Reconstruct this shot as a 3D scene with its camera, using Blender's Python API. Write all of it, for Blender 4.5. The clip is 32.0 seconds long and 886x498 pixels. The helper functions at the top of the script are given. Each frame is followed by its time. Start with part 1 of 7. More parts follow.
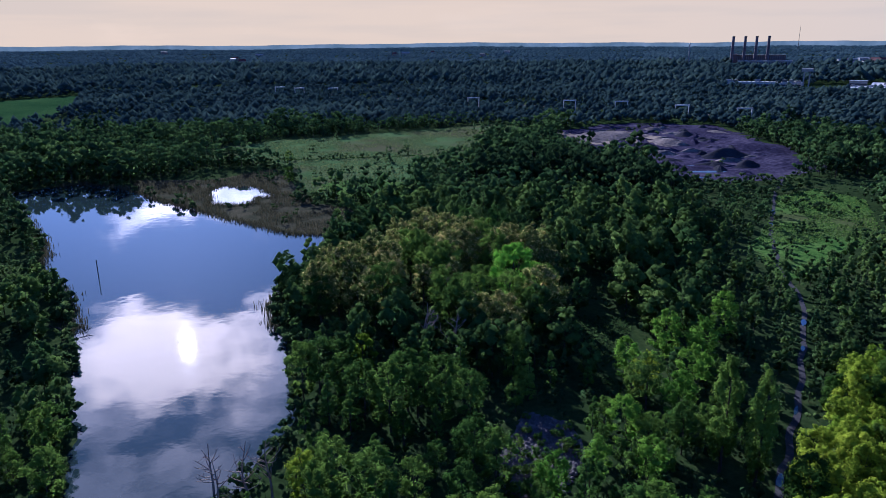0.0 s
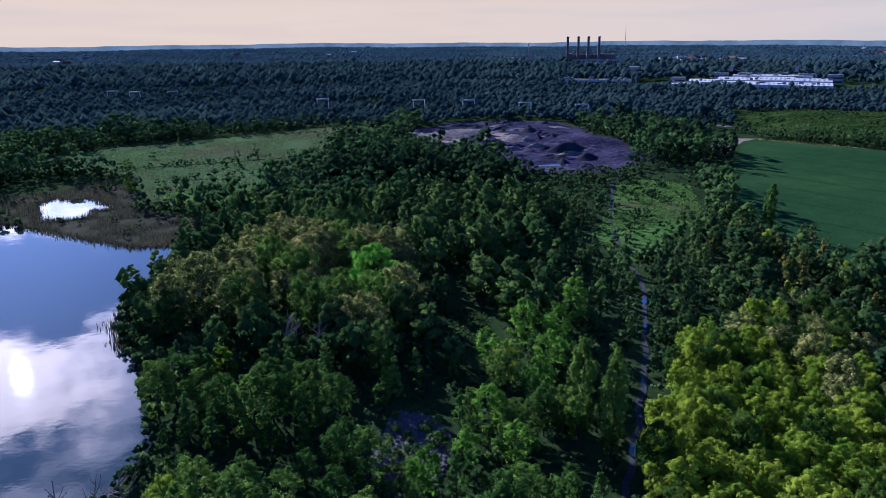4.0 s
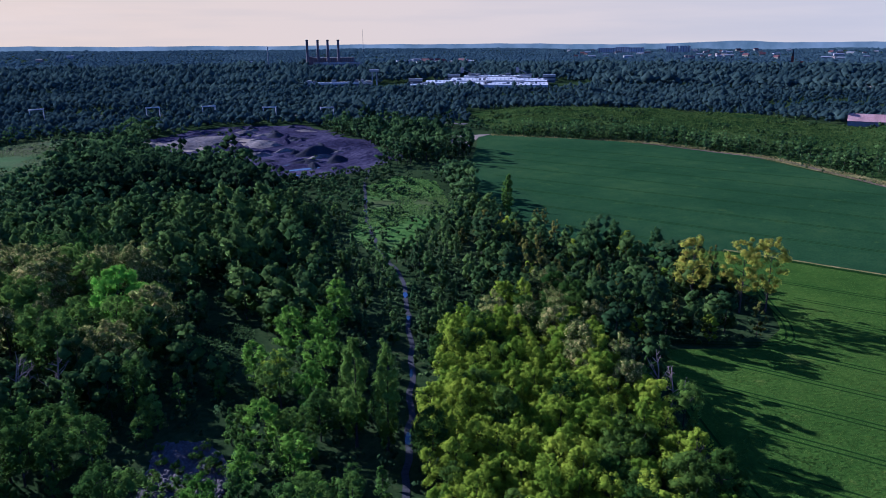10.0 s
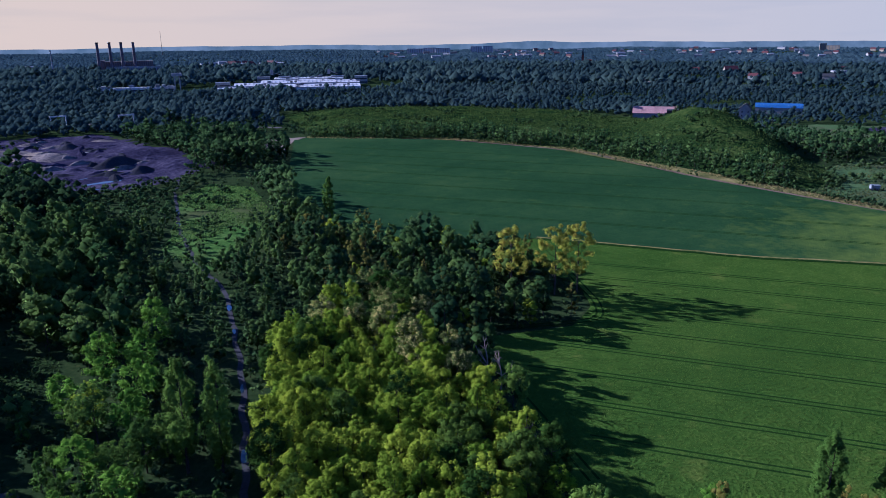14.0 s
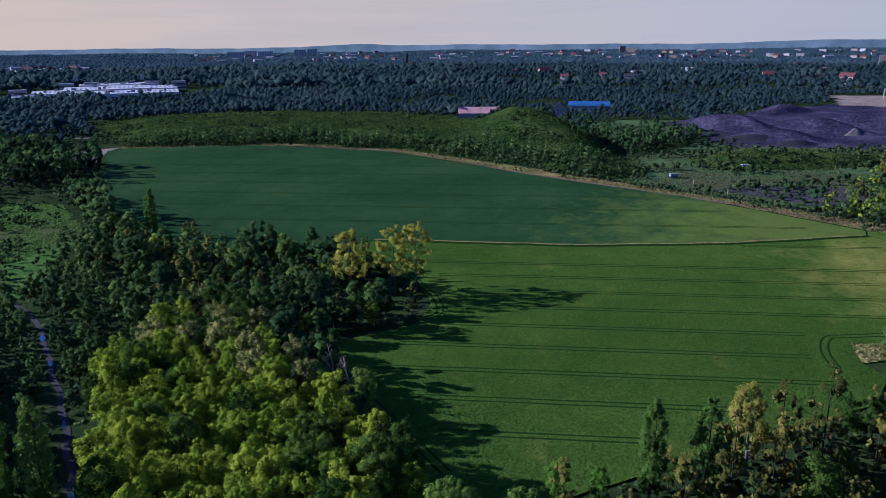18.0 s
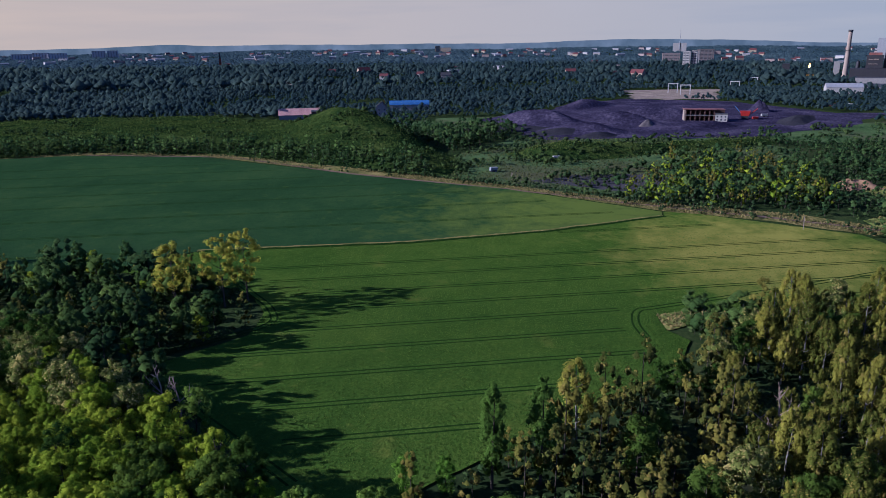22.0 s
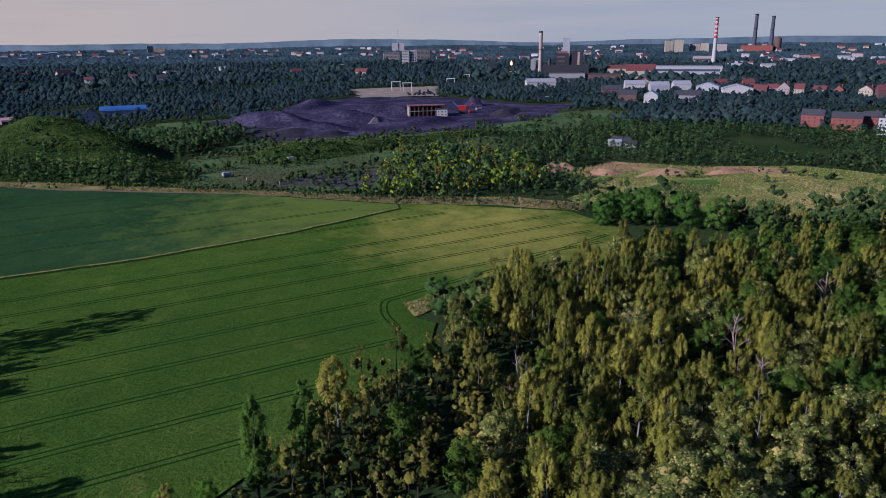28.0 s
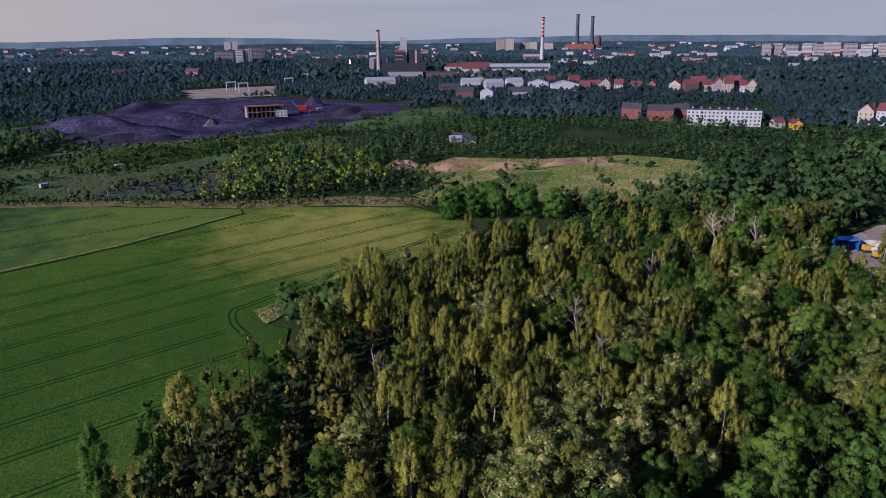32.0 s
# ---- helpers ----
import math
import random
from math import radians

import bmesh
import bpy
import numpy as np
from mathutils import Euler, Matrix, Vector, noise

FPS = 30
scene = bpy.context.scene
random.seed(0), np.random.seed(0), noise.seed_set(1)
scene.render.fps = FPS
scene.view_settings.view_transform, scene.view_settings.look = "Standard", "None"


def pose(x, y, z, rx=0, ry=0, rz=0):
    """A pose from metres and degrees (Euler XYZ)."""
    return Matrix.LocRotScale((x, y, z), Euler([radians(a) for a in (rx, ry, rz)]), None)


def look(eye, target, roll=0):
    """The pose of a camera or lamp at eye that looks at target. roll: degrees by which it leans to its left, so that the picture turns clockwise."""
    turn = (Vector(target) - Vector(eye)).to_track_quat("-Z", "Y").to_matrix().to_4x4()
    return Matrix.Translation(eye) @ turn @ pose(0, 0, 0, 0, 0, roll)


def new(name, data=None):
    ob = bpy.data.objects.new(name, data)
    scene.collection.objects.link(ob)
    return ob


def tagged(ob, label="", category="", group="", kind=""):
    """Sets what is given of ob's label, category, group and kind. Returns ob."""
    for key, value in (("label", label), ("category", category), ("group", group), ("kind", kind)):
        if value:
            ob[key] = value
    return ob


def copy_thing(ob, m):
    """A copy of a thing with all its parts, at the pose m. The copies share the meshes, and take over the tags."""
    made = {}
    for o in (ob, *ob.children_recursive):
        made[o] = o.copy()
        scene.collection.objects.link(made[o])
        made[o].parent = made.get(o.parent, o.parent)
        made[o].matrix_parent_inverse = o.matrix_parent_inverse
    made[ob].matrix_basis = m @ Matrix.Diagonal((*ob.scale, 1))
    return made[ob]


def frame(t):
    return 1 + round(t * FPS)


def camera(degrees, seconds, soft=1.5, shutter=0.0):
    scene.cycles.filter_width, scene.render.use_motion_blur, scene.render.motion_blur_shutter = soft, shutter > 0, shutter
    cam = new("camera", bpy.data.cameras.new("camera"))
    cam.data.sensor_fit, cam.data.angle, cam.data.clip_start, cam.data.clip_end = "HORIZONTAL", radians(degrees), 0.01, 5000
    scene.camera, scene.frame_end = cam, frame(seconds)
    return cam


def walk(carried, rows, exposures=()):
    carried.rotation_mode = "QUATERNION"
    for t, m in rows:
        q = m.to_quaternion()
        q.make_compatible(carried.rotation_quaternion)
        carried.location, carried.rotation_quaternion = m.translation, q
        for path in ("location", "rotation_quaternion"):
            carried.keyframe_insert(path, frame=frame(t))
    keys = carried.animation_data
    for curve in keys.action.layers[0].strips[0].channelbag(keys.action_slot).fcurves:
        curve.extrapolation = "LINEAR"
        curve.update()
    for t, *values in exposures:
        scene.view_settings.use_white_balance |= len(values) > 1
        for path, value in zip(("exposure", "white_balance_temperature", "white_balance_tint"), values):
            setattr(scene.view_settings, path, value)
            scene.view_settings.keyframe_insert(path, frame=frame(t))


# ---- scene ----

EXPO = 1.65

# Camera: hovers 80 m over the ground and turns to the right.
EYE = 80.0
cam = camera(63.8, 32.0, soft=0.85)
TURNS = [
    (0, 73.534, 0.398, -0.966),
    (0.5, 73.555, 0.410, -2.421),
    (1, 73.548, 0.427, -3.879),
    (1.5, 73.538, 0.449, -5.352),
    (2, 73.507, 0.472, -6.852),
    (2.5, 73.500, 0.472, -8.345),
    (3, 73.500, 0.465, -9.829),
    (3.5, 73.491, 0.457, -11.317),
    (5.5, 73.489, 0.428, -17.223),
    (6, 73.503, 0.405, -18.724),
    (6.5, 73.516, 0.387, -20.228),
    (7, 73.536, 0.391, -21.719),
    (7.5, 73.546, 0.386, -23.449),
    (8, 73.557, 0.377, -25.329),
    (8.5, 73.575, 0.379, -27.245),
    (9, 73.584, 0.363, -29.146),
    (9.5, 73.594, 0.341, -30.957),
    (10, 73.601, 0.328, -32.768),
    (10.5, 73.602, 0.353, -34.644),
    (11, 73.605, 0.397, -36.508),
    (11.5, 73.596, 0.450, -38.358),
    (12, 73.592, 0.501, -40.190),
    (12.5, 73.605, 0.544, -42.002),
    (13, 73.603, 0.555, -43.820),
    (13.5, 73.605, 0.563, -45.628),
    (14, 73.579, 0.578, -47.426),
    (14.5, 73.550, 0.604, -49.101),
    (16.5, 73.565, 0.686, -55.724),
    (17, 73.607, 0.664, -57.444),
    (17.5, 73.643, 0.618, -59.200),
    (18, 73.673, 0.595, -60.946),
    (18.5, 73.680, 0.587, -62.691),
    (19, 73.658, 0.621, -64.439),
    (19.5, 73.618, 0.661, -66.166),
    (20, 73.588, 0.693, -67.887),
    (20.5, 73.559, 0.705, -69.600),
    (21, 73.545, 0.707, -71.349),
    (21.5, 73.529, 0.697, -73.166),
    (22, 73.532, 0.684, -75.021),
    (22.5, 73.517, 0.703, -76.859),
    (23, 73.483, 0.732, -78.682),
    (23.5, 73.456, 0.768, -80.482),
    (24, 73.427, 0.771, -82.248),
    (24.5, 73.421, 0.748, -84.042),
    (25, 73.407, 0.709, -85.820),
    (25.5, 73.383, 0.651, -87.592),
    (27.5, 73.318, 0.578, -94.511),
    (28, 73.293, 0.560, -96.230),
    (28.5, 73.280, 0.548, -97.948),
    (29, 73.256, 0.541, -99.641),
    (29.5, 73.234, 0.521, -101.312),
    (30, 73.211, 0.489, -102.997),
    (30.5, 73.174, 0.448, -104.669),
    (31, 73.146, 0.437, -106.139),
    (31.5, 73.114, 0.445, -107.463),
    (32, 73.090, 0.443, -108.762)]
walk(cam, [(t, pose(0, 0, EYE, rx, ry, rz)) for t, rx, ry, rz in TURNS],
     exposures=[(0.0, EXPO - 0.02, 4320, 24.0), (9.0, EXPO + 0.05, 4180, 26.0), (18.0, EXPO - 0.24, 4400, 27.0), (24.0, EXPO - 0.35, 4620, 27.0), (32.0, EXPO - 0.44, 4760, 30.0)])

# ---------------------------------------------------------------- light
SUN_AZ, SUN_EL = radians(-20.5), radians(22.6)
world = bpy.data.worlds.new("sky")
scene.world = world
world.use_nodes = True
wn, wl = world.node_tree.nodes, world.node_tree.links
wn.clear()


def w_mix(fac, a, b, blend="MIX"):
    m = wn.new("ShaderNodeMix")
    m.data_type, m.blend_type = "RGBA", blend
    for slot, v in ((0, fac), (6, a), (7, b)):
        if isinstance(v, (float, tuple)):
            m.inputs[slot].default_value = v
        else:
            wl.new(v, m.inputs[slot])
    return m.outputs[2]


w_out = wn.new("ShaderNodeOutputWorld")
w_bg = wn.new("ShaderNodeBackground")
w_bg.inputs["Strength"].default_value = 0.05
w_sky = wn.new("ShaderNodeTexSky")
w_sky.sky_type, w_sky.sun_disc = "NISHITA", False
w_sky.sun_elevation, w_sky.sun_rotation = SUN_EL, SUN_AZ
w_sky.air_density, w_sky.dust_density, w_sky.ozone_density = 1.0, 0.6, 2.5
# broken cloud all over the sky, and pale haze round the whole horizon
w_co = wn.new("ShaderNodeTexCoord")
w_map = wn.new("ShaderNodeMapping")
w_map.inputs["Scale"].default_value = (1.0, 1.0, 2.2)
w_map.inputs["Location"].default_value = (0.75, 0.1, 0.25)
w_noise = wn.new("ShaderNodeTexNoise")
w_noise.inputs["Scale"].default_value, w_noise.inputs["Detail"].default_value = 3.0, 9.0
w_noise.inputs["Roughness"].default_value = 0.6
w_ramp = wn.new("ShaderNodeValToRGB")
w_ramp.color_ramp.elements[0].position, w_ramp.color_ramp.elements[1].position = 0.5, 0.59
w_xyz = wn.new("ShaderNodeSeparateXYZ")
w_haze = wn.new("ShaderNodeMapRange")
w_haze.interpolation_type = "SMOOTHSTEP"
for slot, v in (("From Min", 0.07), ("From Max", 0.2), ("To Min", 0.992), ("To Max", 0.0)):
    w_haze.inputs[slot].default_value = v
wl.new(w_co.outputs["Generated"], w_map.inputs["Vector"])
wl.new(w_map.outputs["Vector"], w_noise.inputs["Vector"])
wl.new(w_co.outputs["Generated"], w_xyz.inputs["Vector"])
# the cloud thickens with height
w_lift = wn.new("ShaderNodeMapRange")
for slot, v in (("From Min", 0.15), ("From Max", 0.4), ("To Min", -0.08), ("To Max", 0.03)):
    w_lift.inputs[slot].default_value = v
w_sum = wn.new("ShaderNodeMath")
wl.new(w_xyz.outputs["Z"], w_lift.inputs["Value"])
wl.new(w_noise.outputs["Fac"], w_sum.inputs[0])
wl.new(w_lift.outputs["Result"], w_sum.inputs[1])
wl.new(w_sum.outputs[0], w_ramp.inputs["Fac"])
wl.new(w_xyz.outputs["Z"], w_haze.inputs["Value"])
w_clear = w_mix(1.0, w_sky.outputs["Color"], (0.34, 0.4, 0.56, 1.0), "MULTIPLY")
# clouds bright, warm near the sun, dull beside it; lifted opposite as cool fill
w_near = wn.new("ShaderNodeVectorMath")
w_near.operation = "DOT_PRODUCT"
w_near.inputs[1].default_value = (math.sin(SUN_AZ) * math.cos(SUN_EL), math.cos(SUN_AZ) * math.cos(SUN_EL), math.sin(SUN_EL))
w_round = wn.new("ShaderNodeMapRange")
w_round.interpolation_type = "SMOOTHSTEP"
w_round.inputs["From Min"].default_value, w_round.inputs["From Max"].default_value = 0.86, 1.0
wl.new(w_co.outputs["Generated"], w_near.inputs[0])
wl.new(w_near.outputs["Value"], w_round.inputs["Value"])
w_turn = wn.new("ShaderNodeMapRange")
w_turn.interpolation_type = "SMOOTHSTEP"
w_turn.inputs["From Min"].default_value, w_turn.inputs["From Max"].default_value = -0.75, 0.1
wl.new(w_near.outputs["Value"], w_turn.inputs["Value"])
w_tone = w_mix(w_turn.outputs["Result"], (2.7, 2.85, 3.5, 1.0), (1.25, 1.3, 1.6, 1.0))
w_tone = w_mix(w_round.outputs["Result"], w_tone, (2.35, 1.9, 1.6, 1.0))
w_lit = w_mix(1.0, w_sky.outputs["Color"], w_tone, "MULTIPLY")
w_all = w_mix(w_ramp.outputs["Color"], w_clear, w_lit)
# thin glowing cloud before the sun itself, with a ragged rim
w_glow = wn.new("ShaderNodeMapRange")
w_glow.interpolation_type = "SMOOTHSTEP"
for slot, v in (("From Min", 0.990), ("From Max", 0.999), ("To Min", 0.0), ("To Max", 0.9)):
    w_glow.inputs[slot].default_value = v
w_rag = wn.new("ShaderNodeMath")
w_rag.operation = "MULTIPLY_ADD"
w_rag.inputs[1].default_value = 0.07
w_low = wn.new("ShaderNodeMath")
w_low.inputs[1].default_value = -0.04
wl.new(w_near.outputs["Value"], w_low.inputs[0])
wl.new(w_noise.outputs["Fac"], w_rag.inputs[0])
wl.new(w_low.outputs[0], w_rag.inputs[2])
wl.new(w_rag.outputs[0], w_glow.inputs["Value"])
w_all = w_mix(w_glow.outputs["Result"], w_all, (60.0, 44.0, 31.0, 1.0))
# the haze is warmer on the sun's side
w_dot = wn.new("ShaderNodeVectorMath")
w_dot.operation = "DOT_PRODUCT"
w_dot.inputs[1].default_value = (math.sin(SUN_AZ), math.cos(SUN_AZ), 0.0)
w_side = wn.new("ShaderNodeMapRange")
w_side.inputs["From Min"].default_value, w_side.inputs["From Max"].default_value = -0.7, 0.9
wl.new(w_co.outputs["Generated"], w_dot.inputs[0])
wl.new(w_dot.outputs["Value"], w_side.inputs["Value"])
w_rim = w_mix(w_side.outputs["Result"], (3.55, 3.4, 2.6, 1.0), (6.0, 4.05, 1.95, 1.0))
# long faint banks of cloud in the haze
w_flat = wn.new("ShaderNodeMapping")
w_flat.inputs["Scale"].default_value = (2.2, 2.2, 26.0)
w_bank = wn.new("ShaderNodeTexNoise")
w_bank.inputs["Scale"].default_value, w_bank.inputs["Detail"].default_value = 1.6, 4.0
w_pale = wn.new("ShaderNodeValToRGB")
w_pale.color_ramp.elements[0].position, w_pale.color_ramp.elements[1].position = 0.36, 0.56
w_pale.color_ramp.elements[0].color, w_pale.color_ramp.elements[1].color = (0.93, 0.94, 0.96, 1), (1.02, 1.0, 0.98, 1)
wl.new(w_co.outputs["Generated"], w_flat.inputs["Vector"])
wl.new(w_flat.outputs["Vector"], w_bank.inputs["Vector"])
wl.new(w_bank.outputs["Fac"], w_pale.inputs["Fac"])
w_rim = w_mix(1.0, w_rim, w_pale.outputs["Color"], "MULTIPLY")
w_end = w_mix(w_haze.outputs["Result"], w_all, w_rim)
wl.new(w_end, w_bg.inputs["Color"])
wl.new(w_bg.outputs["Background"], w_out.inputs["Surface"])

sun_data = bpy.data.lights.new("sun", "SUN")
sun_data.energy, sun_data.angle, sun_data.color = 5.0, radians(0.55), (1.0, 0.83, 0.6)
sun = new("sun", sun_data)
sun.matrix_world = look((0, 0, 0), (-math.sin(SUN_AZ) * math.cos(SUN_EL), -math.cos(SUN_AZ) * math.cos(SUN_EL), -math.sin(SUN_EL)))


# ---------------------------------------------------------------- materials
def nodes_of(name):
    m = bpy.data.materials.new(name)
    m.use_nodes = True
    n = m.node_tree.nodes
    n.clear()
    out = n.new("ShaderNodeOutputMaterial")
    return m, n, m.node_tree.links, out


def noise_node(n, l, vec, scale, detail=6.0, rough=0.6):
    t = n.new("ShaderNodeTexNoise")
    t.inputs["Scale"].default_value, t.inputs["Detail"].default_value, t.inputs["Roughness"].default_value = scale, detail, rough
    l.new(vec, t.inputs["Vector"])
    return t


def ramp_node(n, l, fac, stops):
    r = n.new("ShaderNodeValToRGB")
    e = r.color_ramp.elements
    while len(e) < len(stops):
        e.new(0.5)
    for k, (p, c) in enumerate(stops):
        e[k].position, e[k].color = p, (*c, 1)
    l.new(fac, r.inputs["Fac"])
    return r


def mixed(n, l, fac, a, b, blend="MIX"):
    m = n.new("ShaderNodeMix")
    m.data_type, m.blend_type = "RGBA", blend
    if isinstance(fac, float):
        m.inputs[0].default_value = fac
    else:
        l.new(fac, m.inputs[0])
    l.new(a, m.inputs[6])
    l.new(b, m.inputs[7])
    return m.outputs[2]


def surface(name, stops, big=0.05, small=1.5, rough=0.85, bump=0.3, dist=0.1, metal=0.0, stain=None, spec=0.0):
    """Rough matter: two scales of noise in world metres, with relief."""
    m, n, l, out = nodes_of(name)
    geo = n.new("ShaderNodeNewGeometry")
    a = noise_node(n, l, geo.outputs["Position"], big, 5.0)
    b = noise_node(n, l, geo.outputs["Position"], small, 6.0)
    add = n.new("ShaderNodeMath")
    add.operation = "ADD"
    l.new(a.outputs["Fac"], add.inputs[0])
    l.new(b.outputs["Fac"], add.inputs[1])
    half = n.new("ShaderNodeMath")
    half.operation = "MULTIPLY"
    half.inputs[1].default_value = 0.5
    l.new(add.outputs[0], half.inputs[0])
    col = ramp_node(n, l, half.outputs[0], stops).outputs["Color"]
    if stain:
        c = noise_node(n, l, geo.outputs["Position"], big * 0.31 + 0.003, 4.0)
        mask = ramp_node(n, l, c.outputs["Fac"], [(0.48, (0, 0, 0)), (0.62, (1, 1, 1))]).outputs["Color"]
        rgb = n.new("ShaderNodeRGB")
        rgb.outputs[0].default_value = (*stain, 1)
        col = mixed(n, l, mask, col, rgb.outputs[0])
    p = n.new("ShaderNodeBsdfPrincipled")
    p.inputs["Roughness"].default_value, p.inputs["Metallic"].default_value = rough, metal
    p.inputs["Specular IOR Level"].default_value = spec
    l.new(col, p.inputs["Base Color"])
    if bump:
        bp = n.new("ShaderNodeBump")
        bp.inputs["Strength"].default_value, bp.inputs["Distance"].default_value = bump, dist
        l.new(b.outputs["Fac"], bp.inputs["Height"])
        l.new(bp.outputs["Normal"], p.inputs["Normal"])
    l.new(p.outputs["BSDF"], out.inputs["Surface"])
    return m


def crop(name, stops, lit_ripe, centre, reach, spec=0.0):
    """A standing crop: uneven growth, drill rows, and a lighter patch painted round a place for sun and ripeness."""
    m, n, l, out = nodes_of(name)
    geo = n.new("ShaderNodeNewGeometry")
    pos = geo.outputs["Position"]
    big, mid, fine = noise_node(n, l, pos, 0.012, 4.0), noise_node(n, l, pos, 0.11, 4.0), noise_node(n, l, pos, 1.5, 5.0)
    half = n.new("ShaderNodeMath")
    half.operation = "MULTIPLY_ADD"
    half.inputs[1].default_value, half.inputs[2].default_value = 0.45, 0.0
    l.new(big.outputs["Fac"], half.inputs[0])
    a = n.new("ShaderNodeMath")
    a.operation = "MULTIPLY_ADD"
    a.inputs[1].default_value = 0.2
    l.new(mid.outputs["Fac"], a.inputs[0])
    l.new(half.outputs[0], a.inputs[2])
    b = n.new("ShaderNodeMath")
    b.operation = "MULTIPLY_ADD"
    b.inputs[1].default_value = 0.35
    l.new(fine.outputs["Fac"], b.inputs[0])
    l.new(a.outputs[0], b.inputs[2])
    col = ramp_node(n, l, b.outputs[0], stops).outputs["Color"]
    gap = n.new("ShaderNodeVectorMath")
    gap.operation = "DISTANCE"
    gap.inputs[1].default_value = (*centre, 0.35)
    l.new(pos, gap.inputs[0])
    fade = n.new("ShaderNodeMapRange")
    fade.interpolation_type = "SMOOTHSTEP"
    for slot, v in (("From Min", reach[0]), ("From Max", reach[1]), ("To Min", 0.5), ("To Max", 0.0)):
        fade.inputs[slot].default_value = v
    l.new(gap.outputs["Value"], fade.inputs["Value"])
    up = n.new("ShaderNodeMath")
    up.operation = "ADD"
    l.new(fade.outputs["Result"], up.inputs[0])
    patchy = noise_node(n, l, pos, 0.07, 6.0, 0.7)
    l.new(patchy.outputs["Fac"], up.inputs[1])
    mask = ramp_node(n, l, up.outputs[0], [(0.6, (0, 0, 0)), (1.05, (0.9, 0.9, 0.9))]).outputs["Color"]
    rgb = n.new("ShaderNodeRGB")
    rgb.outputs[0].default_value = (*lit_ripe, 1)
    col = mixed(n, l, mask, col, rgb.outputs[0])
    p = n.new("ShaderNodeBsdfPrincipled")
    p.inputs["Roughness"].default_value, p.inputs["Specular IOR Level"].default_value = 0.75, spec
    l.new(col, p.inputs["Base Color"])
    bp = n.new("ShaderNodeBump")
    bp.inputs["Strength"].default_value, bp.inputs["Distance"].default_value = 1.0, 0.4
    l.new(fine.outputs["Fac"], bp.inputs["Height"])
    l.new(bp.outputs["Normal"], p.inputs["Normal"])
    l.new(p.outputs["BSDF"], out.inputs["Surface"])
    return m


def foliage(name, low, high, odd=None, share=0.0, joined=False, glow=0.4, mottle=0.38, grain=0.9, relief=0.25):
    """Leaves: each tree has its own tint, each bough its own shade; odd: flowers or yellow leaves on a share of them."""
    m, n, l, out = nodes_of(name)
    if joined:
        src = n.new("ShaderNodeAttribute")
        src.attribute_name = "tint"
        tree = src.outputs["Fac"]
    else:
        tree = n.new("ShaderNodeObjectInfo").outputs["Random"]
    geo = n.new("ShaderNodeNewGeometry")
    mix = n.new("ShaderNodeMath")
    mix.operation = "MULTIPLY_ADD"
    mix.inputs[1].default_value = 0.15
    l.new(geo.outputs["Random Per Island"], mix.inputs[0])
    sc = n.new("ShaderNodeMath")
    sc.operation = "MULTIPLY"
    sc.inputs[1].default_value = 0.85
    l.new(tree, sc.inputs[0])
    l.new(sc.outputs[0], mix.inputs[2])
    col = ramp_node(n, l, mix.outputs[0], [(0.0, low), (1.0, high)]).outputs["Color"]
    if odd:
        pick = n.new("ShaderNodeMath")
        pick.operation = "LESS_THAN"
        pick.inputs[1].default_value = share
        w = n.new("ShaderNodeTexWhiteNoise")
        w.noise_dimensions = "1D"
        l.new(geo.outputs["Random Per Island"], w.inputs["W"])
        l.new(w.outputs["Value"], pick.inputs[0])
        rgb = n.new("ShaderNodeRGB")
        rgb.outputs[0].default_value = (*odd, 1)
        col = mixed(n, l, pick.outputs[0], col, rgb.outputs[0])
    # older and younger leaves, in patches as large as a bough
    leafy = noise_node(n, l, geo.outputs["Position"], grain, 5.0, 0.65)
    lo, hi = 1 - mottle, 1 + mottle
    shade = ramp_node(n, l, leafy.outputs["Fac"], [(0.32, (lo, lo, lo)), (0.5, (1, 1, 1)), (0.68, (hi, hi, hi * 0.9))]).outputs["Color"]
    col = mixed(n, l, 1.0, col, shade, "MULTIPLY")
    d = n.new("ShaderNodeBsdfDiffuse")
    t = n.new("ShaderNodeBsdfTranslucent")
    g = n.new("ShaderNodeMixShader")
    g.inputs[0].default_value = glow
    if relief:
        bp = n.new("ShaderNodeBump")
        bp.inputs["Strength"].default_value, bp.inputs["Distance"].default_value = relief, 0.45 / grain
        l.new(leafy.outputs["Fac"], bp.inputs["Height"])
        l.new(bp.outputs["Normal"], d.inputs["Normal"])
    l.new(col, d.inputs["Color"])
    l.new(col, t.inputs["Color"])
    l.new(d.outputs[0], g.inputs[1])
    l.new(t.outputs[0], g.inputs[2])
    l.new(g.outputs[0], out.inputs["Surface"])
    return m


def plain(name, c, rough=0.7, metal=0.0, vary=0.25, scale=0.4):
    lo, hi = [x * (1 - vary) for x in c], [min(1, x * (1 + vary)) for x in c]
    return surface(name, [(0.3, lo), (0.7, hi)], scale, scale * 9, rough, 0.15, 0.05, metal, spec=0.2)


